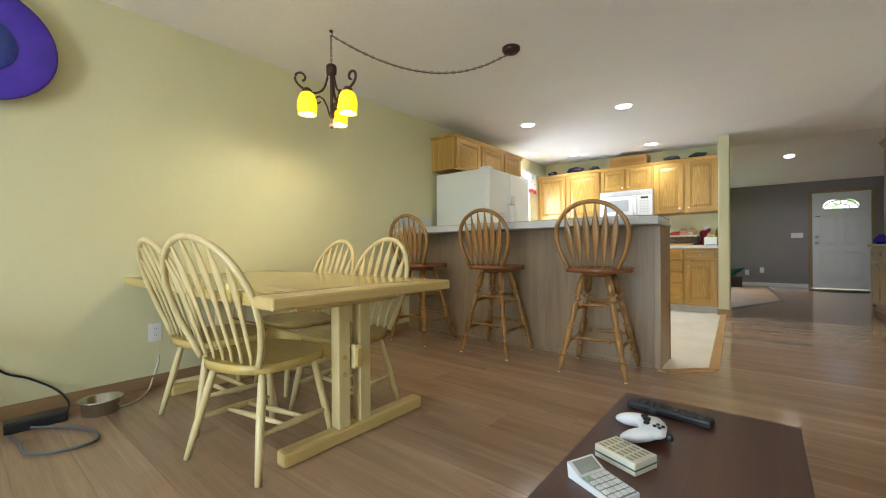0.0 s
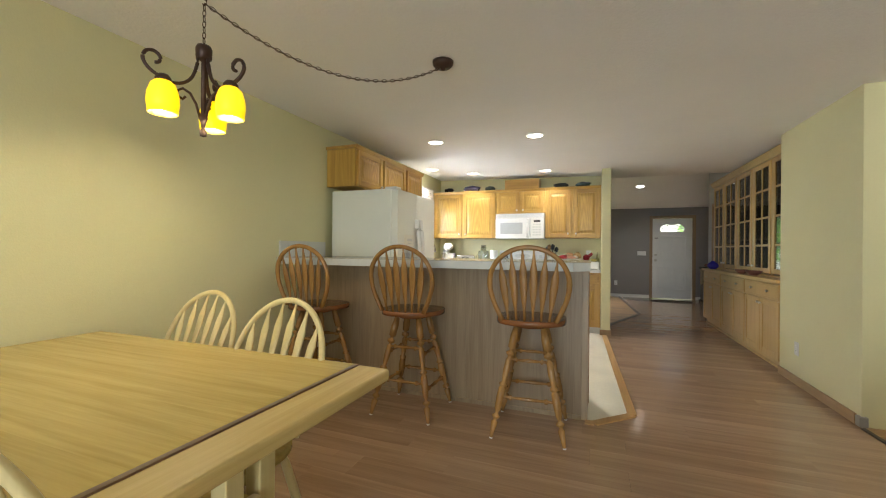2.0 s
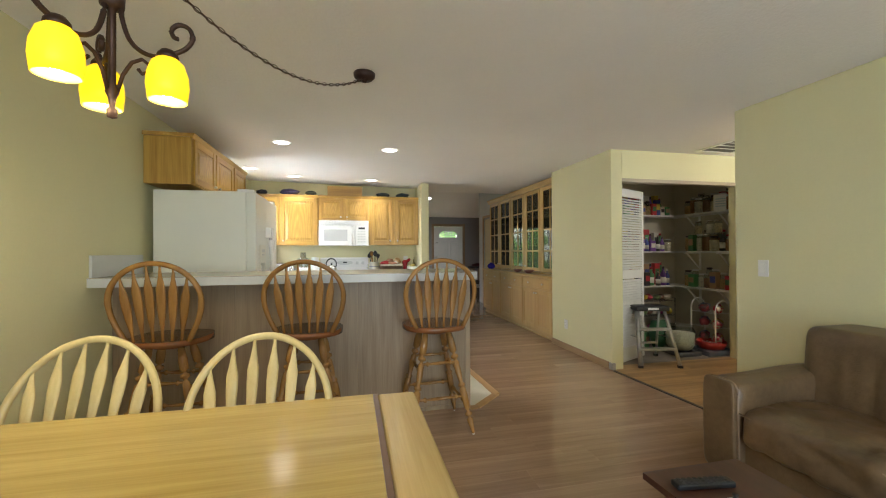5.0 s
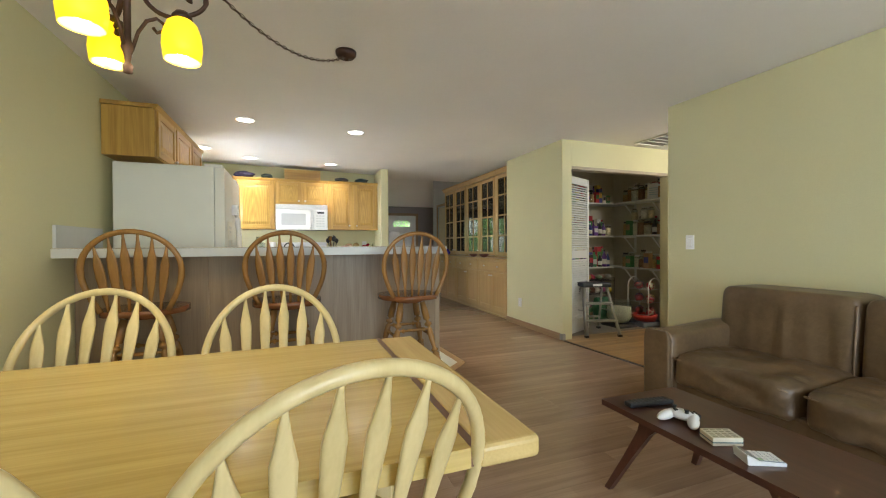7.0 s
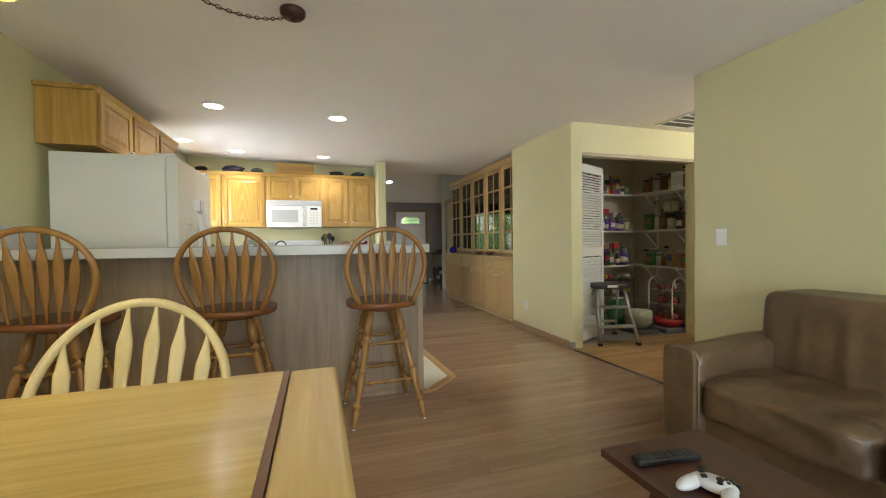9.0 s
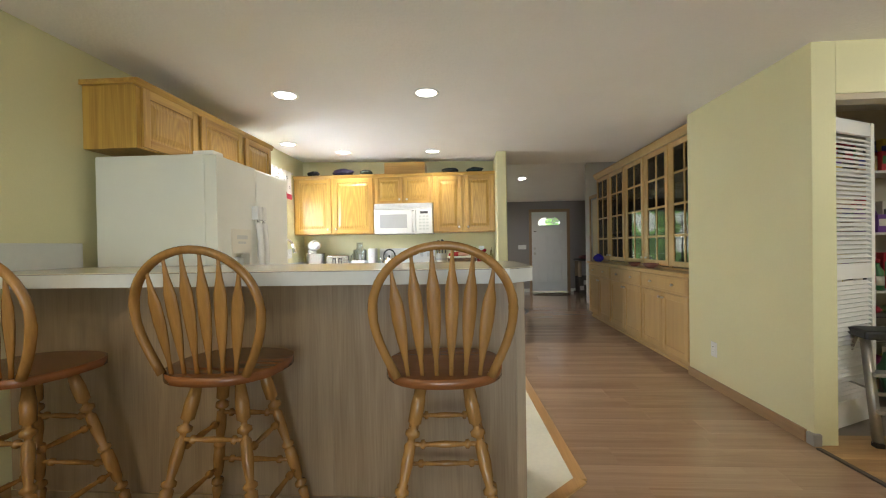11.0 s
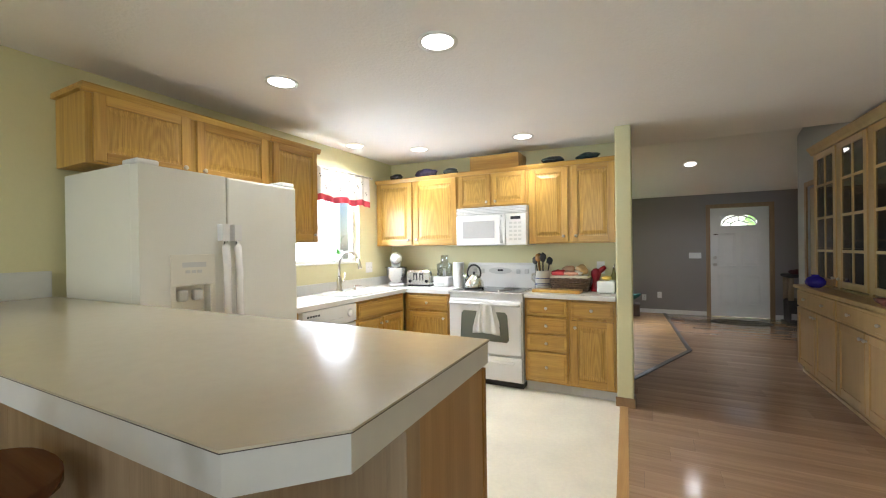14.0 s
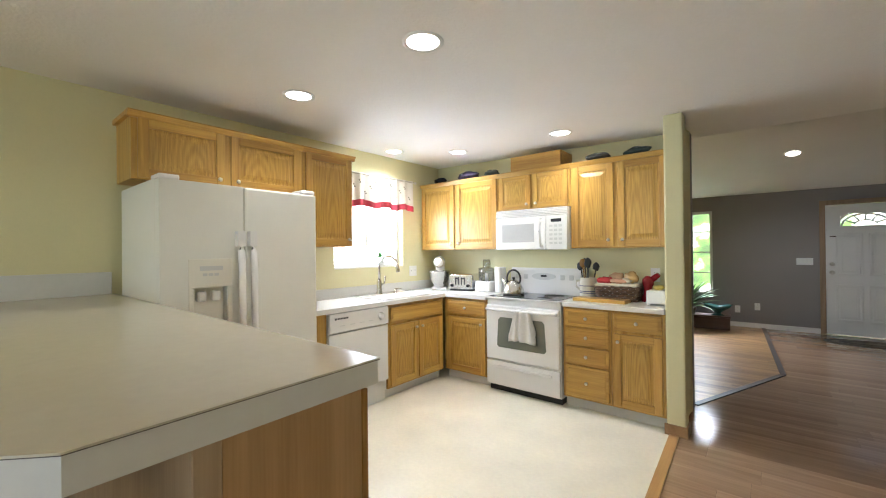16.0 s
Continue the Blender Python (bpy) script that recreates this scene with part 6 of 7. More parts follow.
boxes("rim", ENAMEL, sk, (-0.25, 0.24, -0.38, -0.34, 0.0, 0.010), (-0.25, 0.24, 0.34, 0.38, 0.0, 0.010), (-0.25, -0.15, -0.34, 0.34, 0.0, 0.010), (0.20, 0.24, -0.34, 0.34, 0.0, 0.010), (-0.15, 0.20, -0.02, 0.02, 0.0, 0.009), soft=0.003)
boxes("basin", ENAMEL, sk, (-0.149, 0.199, -0.339, 0.339, 0.0002, 0.002))
mx = thing("stand_mixer", (-2.84, 7.24, WT), 36, "white stand mixer with a steel bowl on the worktop", "mixer")
bm = bmesh.new()
box(bm, -0.08, 0.08, -0.17, 0.10, 0.0, 0.03)
bevel(bm, 0.02, 3)
part("base", bm, ENAMEL, mx)
bm = bmesh.new()
turned(bm, (0, 0.07, 0.02), (0, 0.06, 0.24), [(0, 0.06), (0.4, 0.045), (1, 0.05)], 16)
part("column", bm, ENAMEL, mx)
bm = bmesh.new()
blob(bm, (0, -0.03, 0.285), (0.062, 0.16, 0.062), 3)
part("head", bm, ENAMEL, mx)
bm = bmesh.new()
lathe(bm, [(0.0, 0.03), (0.05, 0.03), (0.055, 0.05), (0.095, 0.10), (0.11, 0.19), (0.115, 0.195), (0.105, 0.19), (0.088, 0.105), (0.0, 0.06)], 24, (0, -0.085, 0))
part("bowl", bm, STEEL, mx)
bm = bmesh.new()
lathe(bm, [(0.063, 0.0), (0.065, 0.01), (0.063, 0.02)], 20)
b = part("trim_band", bm, CHROME, mx)
b.matrix_basis = pose(0, -0.115, 0.285, 90, 0, 0) @ Matrix.Diagonal((0.8, 0.8, 1, 1))
mx.scale = (1.12, 1.12, 1.12)
ts = thing("toaster", (-2.52, 7.30, WT), 8, "chrome four-slice toaster on the worktop", "toaster")
bm = bmesh.new()
box(bm, -0.15, 0.15, -0.11, 0.13, 0.012, 0.19)
bevel(bm, 0.03, 4)
part("body", bm, CHROME, ts)
boxes("front_panel", STEEL, ts, (-0.14, 0.14, -0.114, -0.1105, 0.03, 0.17), soft=0.002)
boxes("base", BLACK, ts, (-0.14, 0.14, -0.10, 0.12, 0.0, 0.013))
for x in (-0.055, -0.02, 0.02, 0.055):
    boxes("slot", BLACK, ts, (x - 0.004, x + 0.004, -0.1165, -0.1145, 0.07, 0.15))
for x in (-0.1, 0.1):
    bm = bmesh.new()
    lathe(bm, [(0.018, 0.0), (0.016, 0.014), (0.0, 0.015)], 14)
    k = part("dial", bm, BLACK, ts)
    k.matrix_basis = pose(x, -0.114, 0.06, 90, 0, 0)
for x in (-0.038, 0.038):
    boxes("lever", BLACK, ts, (x - 0.015, x + 0.015, -0.13, -0.1145, 0.135, 0.148), soft=0.003)
fp = thing("food_processor", (-2.235, 7.32, WT), 0, "white food processor with a clear bowl on the worktop", "food processor")
bm = bmesh.new()
box(bm, -0.095, 0.095, -0.10, 0.10, 0.0, 0.115)
bevel(bm, 0.015, 3)
part("base", bm, ENAMEL, fp)
boxes("switch", EDGE, fp, (-0.05, 0.05, -0.105, -0.1005, 0.02, 0.05))
PLASTIC = glass("clear_plastic", (0.86, 0.88, 0.88), 0.05, 0.10)
bm = bmesh.new()
lathe(bm, [(0.085, 0.118), (0.092, 0.25), (0.092, 0.255), (0.06, 0.262), (0.045, 0.27), (0.042, 0.35), (0.038, 0.35), (0.04, 0.265), (0.083, 0.25), (0.078, 0.12)], 24)
part("bowl", bm, PLASTIC, fp)
bm = bmesh.new()
lathe(bm, [(0.0, 0.118), (0.02, 0.118), (0.015, 0.2), (0.0, 0.2)], 12)
part("hub", bm, ENAMEL, fp)
bm = bmesh.new()
tube(bm, [(-0.09, 0.05, 0.05), (-0.14, 0.08, 0.03), (-0.17, 0.12, 0.08), (-0.16, 0.165, 0.18), (-0.12, 0.17, 0.21)], 0.004, 8)
part("cord", bm, BLACK, fp)
pt = thing("paper_towel_roll", (-2.055, 7.31, WT), 0, "standing roll of white paper towel", "paper towel")
bm = bmesh.new()
lathe(bm, [(0.02, 0.0), (0.058, 0.0), (0.06, 0.01), (0.06, 0.265), (0.057, 0.27), (0.02, 0.27), (0.02, 0.0)], 24)
part("roll", bm, mat("paper_white", (0.80, 0.79, 0.77), 0.95, bump=0.4, bump_scale=120), pt)
kt = thing("kettle", (-1.80, 7.14, 0.918), 0, "steel whistling kettle with a black handle on the range", "kettle")
bm = bmesh.new()
lathe(bm, [(0.0, 0.0), (0.10, 0.0), (0.105, 0.015), (0.098, 0.06), (0.07, 0.11), (0.045, 0.135), (0.04, 0.14), (0.0, 0.15)], 28)
part("body", bm, STEEL, kt)
bm = bmesh.new()
lathe(bm, [(0.0, 0.175), (0.012, 0.172), (0.014, 0.16), (0.008, 0.148), (0.0, 0.146)], 12)
part("lid_knob", bm, BLACK, kt)
bm = bmesh.new()
tube(bm, [(0.075 * math.cos(a), 0, 0.16 + 0.085 * math.sin(a)) for a in [radians(d) for d in range(-30, 211, 15)]], 0.010, 8)
part("handle", bm, BLACK, kt)
bm = bmesh.new()
turned(bm, (-0.075, 0, 0.08), (-0.125, 0, 0.15), [(0, 0.025), (0.6, 0.016), (1, 0.014)], 12)
part("spout", bm, STEEL, kt)
cr = thing("utensil_crock", (-1.135, 7.36, WT), 0, "cream stoneware crock with blue bands holding black utensils", "crock")
CREAM = mat("cream_stoneware", (0.60, 0.57, 0.48), 0.3, vary=0.1)
bm = bmesh.new()
lathe(bm, [(0.0, 0.0), (0.07, 0.0), (0.075, 0.02), (0.08, 0.10), (0.07, 0.17), (0.074, 0.19), (0.066, 0.19), (0.06, 0.16), (0.06, 0.03), (0.0, 0.02)], 24)
part("jar", bm, CREAM, cr)
for z in (0.045, 0.06, 0.11):
    bm = bmesh.new()
    lathe(bm, [(0.074, z), (0.0805, z + 0.001), (0.0808, z + 0.007), (0.074, z + 0.008)], 24)
    part("band", bm, mat("blue_band", (0.05, 0.06, 0.16), 0.3), cr)
bm = bmesh.new()
tube(bm, [(-0.07, 0, 0.16), (-0.11, 0, 0.15), (-0.115, 0, 0.10), (-0.078, 0, 0.07)], 0.010, 8)
part("handle", bm, CREAM, cr)
for k in range(7):
    a = rng.uniform(0, 6.28)
    tip = Vector((0.075 * math.cos(a), 0.05 * math.sin(a), rng.uniform(0.27, 0.34)))
    bm = bmesh.new()
    rod(bm, (0.03 * math.cos(a), 0.03 * math.sin(a), 0.05), tip, 0.006, 8)
    blob(bm, tip, (0.032, 0.014, 0.042), 2, 0.3, k)
    part("utensil", bm, BLACK if k < 5 else STOOL, cr)
bs = thing("wicker_basket", (-0.86, 7.33, WT), 0, "dark wicker basket lined with cloth, full of snacks", "basket")
WICKER = mat("dark_wicker", (0.10, 0.055, 0.03), 0.6, vary=0.5, scale=60, bump=0.8, bump_scale=90)
for k in range(6):
    bm = bmesh.new()
    w, d, z = 0.165 + 0.003 * k, 0.095 + 0.003 * k, 0.012 + 0.021 * k
    tube(bm, [(w * math.copysign(min(1, abs(1.25 * math.cos(a))), math.cos(a)), d * math.copysign(min(1, abs(1.25 * math.sin(a))), math.sin(a)), z + 0.003 * math.sin(a * 20 + k * 3.14)) for a in [2 * math.pi * i / 60 for i in range(61)]], 0.0115, 6)
    part("woven_band", bm, WICKER, bs)
boxes("liner", mat("cream_cloth", (0.55, 0.50, 0.40), 0.9), bs, (-0.175, 0.175, -0.108, 0.108, 0.125, 0.15), soft=0.01)
for k, (x, y, z, s, col) in enumerate(((-0.10, -0.03, 0.17, (0.075, 0.05, 0.035), (0.45, 0.04, 0.04)), (-0.02, 0.03, 0.19, (0.07, 0.05, 0.05), (0.50, 0.30, 0.18)), (0.02, -0.05, 0.17, (0.09, 0.035, 0.022), (0.60, 0.30, 0.20)), (0.10, 0.02, 0.20, (0.06, 0.06, 0.05), (0.55, 0.36, 0.16)), (0.07, -0.04, 0.17, (0.05, 0.04, 0.03), (0.60, 0.52, 0.42)))):
    bm = bmesh.new()
    blob(bm, (0, 0, 0), s, 3, 0.35, k * 3.1)
    b = part("snack_bag", bm, mat("crinkled_wrapper", col, 0.25, vary=0.2, bump=0.6, bump_scale=60))
    b.location = (-0.86 + x, 7.33 + y, WT + z)
    tagged(b, "crinkled snack bag lying in the wicker basket", "snack bag")
rk = thing("red_grinder", (-0.63, 7.36, WT), 0, "shiny red pepper mill leaning by the basket", "pepper mill")
RED = mat("glossy_red", (0.28, 0.012, 0.02), 0.15)
bm = bmesh.new()
lathe(bm, [(0.0, 0.0), (0.05, 0.0), (0.052, 0.03), (0.035, 0.07), (0.032, 0.12), (0.045, 0.15), (0.045, 0.19), (0.02, 0.215), (0.0, 0.22)], 20)
part("body", bm, RED, rk)
bm = bmesh.new()
turned(bm, (0.0, 0, 0.16), (0.085, 0, 0.235), [(0, 0.018), (0.6, 0.026), (1, 0.018)], 12)
part("crank", bm, RED, rk)
wb = thing("white_crate", (-0.525, 7.22, WT), 0, "small white plastic crate with fruit", "crate")
boxes("box", ENAMEL, wb, (-0.075, 0.075, -0.08, 0.08, 0.008, 0.115), soft=0.012)
boxes("foot", ENAMEL, wb, (-0.07, -0.05, -0.07, 0.07, 0.0, 0.01))
boxes("foot", ENAMEL, wb, (0.05, 0.07, -0.07, 0.07, 0.0, 0.01))
bm = bmesh.new()
blob(bm, (0, 0, 0), (0.045, 0.03, 0.022), 2, 0.2)
fr2 = part("lemon", bm, mat("lemon_skin", (0.55, 0.42, 0.10), 0.4))
fr2.location = (-0.52, 7.23, WT + 0.134)
tagged(fr2, "pale yellow lemon on the white crate", "fruit")
cb = thing("cutting_board", (-0.95, 7.13, WT), -2, "thick wooden cutting board lying on the worktop", "cutting board")
boxes("board", OAKH, cb, (-0.22, 0.22, -0.075, 0.075, 0.0, 0.028), soft=0.004)
ob = thing("oil_bottle", (-0.475, 7.40, WT), 0, "slim clear oil bottle with a steel spout", "bottle")
bm = bmesh.new()
lathe(bm, [(0.0, 0.0), (0.03, 0.0), (0.03, 0.14), (0.012, 0.18), (0.011, 0.215), (0.0, 0.215)], 16)
part("body", bm, mat("oil_glass", (0.25, 0.22, 0.08), 0.1), ob)
bm = bmesh.new()
turned(bm, (0, 0, 0.215), (0.01, 0, 0.26), [(0, 0.008), (1, 0.004)], 8)
part("spout", bm, STEEL, ob)
# polished stones on the cabinets
for k, (x, w, col) in enumerate(((-2.82, 0.085, (0.02, 0.02, 0.022)), (-2.42, 0.14, (0.05, 0.04, 0.09)), (-2.11, 0.085, (0.06, 0.075, 0.06)), (-1.00, 0.105, (0.03, 0.035, 0.035)), (-0.68, 0.105, (0.03, 0.05, 0.05)))):
    bm = bmesh.new()
    blob(bm, (0, 0, 0), (w, 0.06, 0.038 if w < 0.13 else 0.05), 3, 0.25, k * 7.7)
    s = part("polished_stone", bm, mat("polished_dark_stone", col, 0.18, vary=0.6, scale=18))
    s.location = (x, 7.255, 2.146 + (0.036 if w < 0.13 else 0.048))
    tagged(s, "dark polished oval stone displayed on top of the cabinets", "stone", "stones on the cabinets")
# curtain and window plants
cv = thing("window_valance", (WX + 0.02, 5.95, 0), 90, "white valance with a red hem on a rod", "curtain")
bm = bmesh.new()
rod(bm, (-0.1, -0.035, 2.15), (1.06, -0.035, 2.15), 0.008)
blob(bm, (1.07, -0.035, 2.15), (0.016, 0.016, 0.016), 2)
part("rod", bm, NICKEL, cv)


def drape(bm, z0, z1, off):
    n, m = 90, 6
    g = []
    for i in range(n + 1):
        u = i / n
        row = []
        for j in range(m + 1):
            z = z0 + (z1 - z0) * j / m
            row.append(bm.verts.new((-0.08 + 1.10 * u, -0.035 - off + 0.016 * math.sin(u * 55 + 0.6 * math.sin(u * 9)) * (0.5 + 0.5 * (2.16 - z) / 0.3), z + 0.012 * math.sin(u * 23) * (z < 1.9))))
        g.append(row)
    for i in range(n):
        for j in range(m):
            bm.faces.new((g[i][j], g[i + 1][j], g[i + 1][j + 1], g[i][j + 1])).smooth = True


CLOTH = mat("thin_white_cotton", (0.80, 0.78, 0.74), 0.9)
bm = bmesh.new()
drape(bm, 2.165, 1.885, 0.0)
part("cloth", bm, CLOTH, cv)
bm = bmesh.new()
drape(bm, 1.885, 1.82, 0.0)
part("hem", bm, mat("red_cotton", (0.50, 0.05, 0.08), 0.9), cv)
DOT = mat("dark_print", (0.05, 0.06, 0.05), 0.9)
for k in range(14):
    u = 0.02 + 0.07 * k
    z = (2.08, 1.97, 2.03)[k % 3]
    bm = bmesh.new()
    for s in range(2):
        blob(bm, (u + 0.012 * s, -0.062, z - 0.02 * s), (0.008, 0.006, 0.008), 1)
    part("motif", bm, DOT, cv)
op = thing("orchid_pot", (WX - 0.055 + 0.03, 6.55, 1.211), 0, "small green plant in a white pot on the window sill", "plant")
bm = bmesh.new()
lathe(bm, [(0.0, 0.0), (0.035, 0.0), (0.045, 0.085), (0.04, 0.085), (0.0, 0.075)], 16)
part("pot", bm, ENAMEL, op)
bm = bmesh.new()
leaves(bm, 7, (0, 0, 0.075), 0.15, 0.02, 0.7, 0.4, rng)
part("foliage", bm, mat("orchid_leaf", (0.06, 0.22, 0.03), 0.35), op)
bm = bmesh.new()
tube(bm, [(0, 0, 0.08), (0.0, 0.01, 0.18), (0.01, 0.03, 0.25), (0.02, 0.06, 0.28)], 0.003, 6)
part("stem", bm, LEAF, op)

# ---------------------------------------------------------------- pantry
structure("trim_pantry_head", TAN, (1.335, 2.86, 4.478, 4.582, 2.005, 2.04), label="unfinished tan head track of the pantry opening")
SHELFMAT = mat("white_melamine", (0.70, 0.69, 0.66), 0.45)
SHELVES = ((0.735, 0.77), (1.215, 1.25), (1.72, 1.755))
for z0, z1 in SHELVES:
    sh = thing("pantry_shelf", (0, 0, 0), 0, "white L-shaped pantry shelf on brackets, full of jars", "shelf", "pantry shelves")
    bm = bmesh.new()
    prism(bm, [(1.95, 5.81), (1.95, 5.50), (2.94, 5.50), (2.94, 4.66), (3.235, 4.66), (3.235, 5.81)], z1 - 0.02, z1)
    bevel(bm, 0.002, 1)
    part("board", bm, SHELFMAT, sh)
    for y in (4.85, 5.35):
        bm = bmesh.new()
        box(bm, 2.97, 3.23, y - 0.012, y + 0.012, z1 - 0.035, z1 - 0.0205)
        box(bm, 3.215, 3.235, y - 0.012, y + 0.012, z1 - 0.26, z1 - 0.035)
        prism(bm, [(3.0, z1 - 0.035), (3.03, z1 - 0.035), (3.215, z1 - 0.23), (3.215, z1 - 0.25)], y - 0.004, y + 0.004)
        for v in [v for v in bm.verts if abs(v.co.z - (y - 0.004)) < 1e-6 or abs(v.co.z - (y + 0.004)) < 1e-6]:
            v.co = Vector((v.co.x, v.co.z, v.co.y))
        part("bracket", bm, WHITE, sh)
rng = random.Random(11)
FILL = [mat("jar_fill", c, 0.8, vary=0.35, scale=60) for c in ((0.70, 0.60, 0.40), (0.55, 0.36, 0.16), (0.40, 0.20, 0.08), (0.75, 0.70, 0.58), (0.28, 0.14, 0.07))]
LIDS = [STEEL, mat("dark_lid", (0.04, 0.03, 0.03), 0.4), mat("white_lid", (0.7, 0.7, 0.68), 0.4), mat("red_lid", (0.35, 0.02, 0.03), 0.35)]
PACKS = [mat("printed_pack", c, 0.45, vary=0.15) for c in ((0.16, 0.06, 0.28), (0.50, 0.04, 0.05), (0.06, 0.08, 0.30), (0.72, 0.68, 0.60), (0.08, 0.25, 0.09), (0.62, 0.46, 0.08), (0.045, 0.04, 0.04), (0.42, 0.26, 0.15))]


def jar(at, r, h, i):
    j = thing("storage_jar", at, 0, "glass storage jar of dry food with a lid", "jar", "jars in the pantry")
    bm = bmesh.new()
    lathe(bm, [(0.0, 0.0), (r * 0.95, 0.0), (r, h * 0.04), (r, h * 0.78), (r * 0.8, h * 0.88), (r * 0.8, h * 0.9), (0.0, h * 0.9)], 14)
    part("glass", bm, JARGLASS, j)
    bm = bmesh.new()
    f = rng.uniform(0.6, 0.84)
    lathe(bm, [(0.0, 0.006), (r * 0.9, 0.006), (r * 0.94, h * 0.05), (r * 0.94, h * f), (0.0, h * f * 1.02)], 14)
    part("contents", bm, FILL[i % 5], j)
    bm = bmesh.new()
    lathe(bm, [(0.0, h), (r * 0.8, h), (r * 0.84, h * 0.98), (r * 0.84, h * 0.9), (0.0, h * 0.9)], 14)
    part("lid", bm, LIDS[(0, 2, 1, 0, 2, 0, 1, 2, 3)[i % 9]], j)


def bottle(at, r, h, i):
    b = thing("bottle", at, 0, "dark glass bottle with a label in the pantry", "bottle", "bottles in the pantry")
    bm = bmesh.new()
    lathe(bm, [(0.0, 0.0), (r, 0.0), (r, h * 0.6), (r * 0.4, h * 0.76), (r * 0.36, h * 0.9), (0.0, h * 0.9)], 12)
    part("glass", bm, PACKS[(6, 0, 2, 4)[i % 4]], b)
    bm = bmesh.new()
    lathe(bm, [(r * 1.02, h * 0.15), (r * 1.02, h * 0.45)], 12)
    part("label", bm, PACKS[3], b)
    bm = bmesh.new()
    lathe(bm, [(r * 0.42, h * 0.88), (r * 0.42, h), (0.0, h)], 10)
    part("cap", bm, LIDS[i % 4], b)


def packet(at, w, d, h, i, rz=0):
    b = thing("food_packet", at, rz, "printed cardboard food packet on the pantry shelf", "packet", "packets in the pantry")
    boxes("carton", PACKS[i % 8], b, (-w / 2, w / 2, -d / 2, d / 2, 0, h), soft=0.003)
    boxes("print", PACKS[(i + 3) % 8], b, (-w * 0.4, w * 0.4, -d / 2 - 0.002, -d / 2 - 0.0005, h * 0.35, h * 0.75))


for si, (z0, z1) in enumerate(SHELVES):
    x, i = 2.0, 0
    while x < 2.88:                      # along the back wall, two deep
        kind = rng.random()
        w = rng.uniform(0.034, 0.048)
        front = rng.uniform(-0.02, 0.02)
        if (si < 2 and kind < 0.5):
            bottle((x + w, 5.56 + front, z1 + 0.001), w * 0.85, rng.uniform(0.19, 0.27), i)
        elif kind < 0.72:
            packet((x + w, 5.56 + front, z1 + 0.001), w * 1.8, 0.06, rng.uniform(0.12, 0.22), i + si)
        else:
            jar((x + w, 5.56, z1 + 0.001), w, rng.uniform(0.13, 0.19), i)
        if i % 2:
            packet((x + w, 5.70, z1 + 0.001), w * 1.9, 0.07, rng.uniform(0.24, 0.32), i + 2 * si)
        else:
            bottle((x + w, 5.70, z1 + 0.001), w * 0.85, rng.uniform(0.25, 0.32), i + 1)
        x += 2 * w + 0.004
        i += 1
    y = 5.42
    while y > 4.74:                      # along the side wall
        r = rng.uniform(0.042, 0.056)
        kind = rng.random()
        at = (3.02 + rng.uniform(0, 0.05), y - r, z1 + 0.001)
        if kind < 0.72:
            jar(at, r, rng.uniform(0.17, 0.23), i)
            jar((at[0] + 0.125, at[1] + 0.005, at[2]), r * 0.95, rng.uniform(0.22, 0.31), i + 2)
        elif kind < 0.88:
            packet(at, r * 1.7, r * 1.4, rng.uniform(0.15, 0.22), i, -90)
        else:
            bottle(at, r * 0.7, 0.24, i)
        y -= 2 * r + 0.006
        i += 1
pk = thing("paper_sign_card", (3.0, 4.80, 1.756), -60, "leaning white card with pale blue print on the pantry shelf", "card")
cd2 = boxes("card", mat("white_card", (0.75, 0.76, 0.76), 0.6), pk, (-0.09, 0.09, -0.003, 0.003, 0, 0.2))
boxes("print_lines", mat("pale_blue_print", (0.45, 0.55, 0.62), 0.6), pk, *[(-0.07, 0.06, -0.0045, -0.0032, 0.05 + 0.03 * i, 0.062 + 0.03 * i) for i in range(4)])
# louvred folding door
bf = thing("louvred_door", (1.40, 4.63, 0.012), 25, "white louvred folding door leaf standing open in the pantry", "door")
boxes("stile", WHITE, bf, (0.0, 0.045, -0.014, 0.014, 0, 1.95), soft=0.003)
boxes("stile", WHITE, bf, (0.515, 0.56, -0.014, 0.014, 0, 1.95), soft=0.003)
for z0, z1 in ((0.0, 0.16), (0.93, 1.03), (1.86, 1.95)):
    boxes("rail", WHITE, bf, (0.045, 0.515, -0.013, 0.013, z0, z1), soft=0.003)
slat_me = None
for z0, z1 in ((0.16, 0.93), (1.03, 1.86)):
    z = z0 + 0.018
    while z < z1 - 0.012:
        if slat_me is None:
            bm = bmesh.new()
            box(bm, 0.045, 0.515, -0.016, 0.016, -0.003, 0.003)
            s = part("slat", bm, WHITE, bf)
            slat_me = s.data
        else:
            s = new("slat", slat_me)
            s.parent = bf
        s.matrix_basis = pose(0, 0, z, 40, 0, 0)
        z += 0.029
# step ladder
sl = thing("step_ladder", (1.80, 4.64, 0.001), -14, "small grey aluminium step ladder with a black top, standing open", "ladder")
ALU = mat("dull_aluminium", (0.42, 0.41, 0.39), 0.4, metal=0.8, vary=0.15)
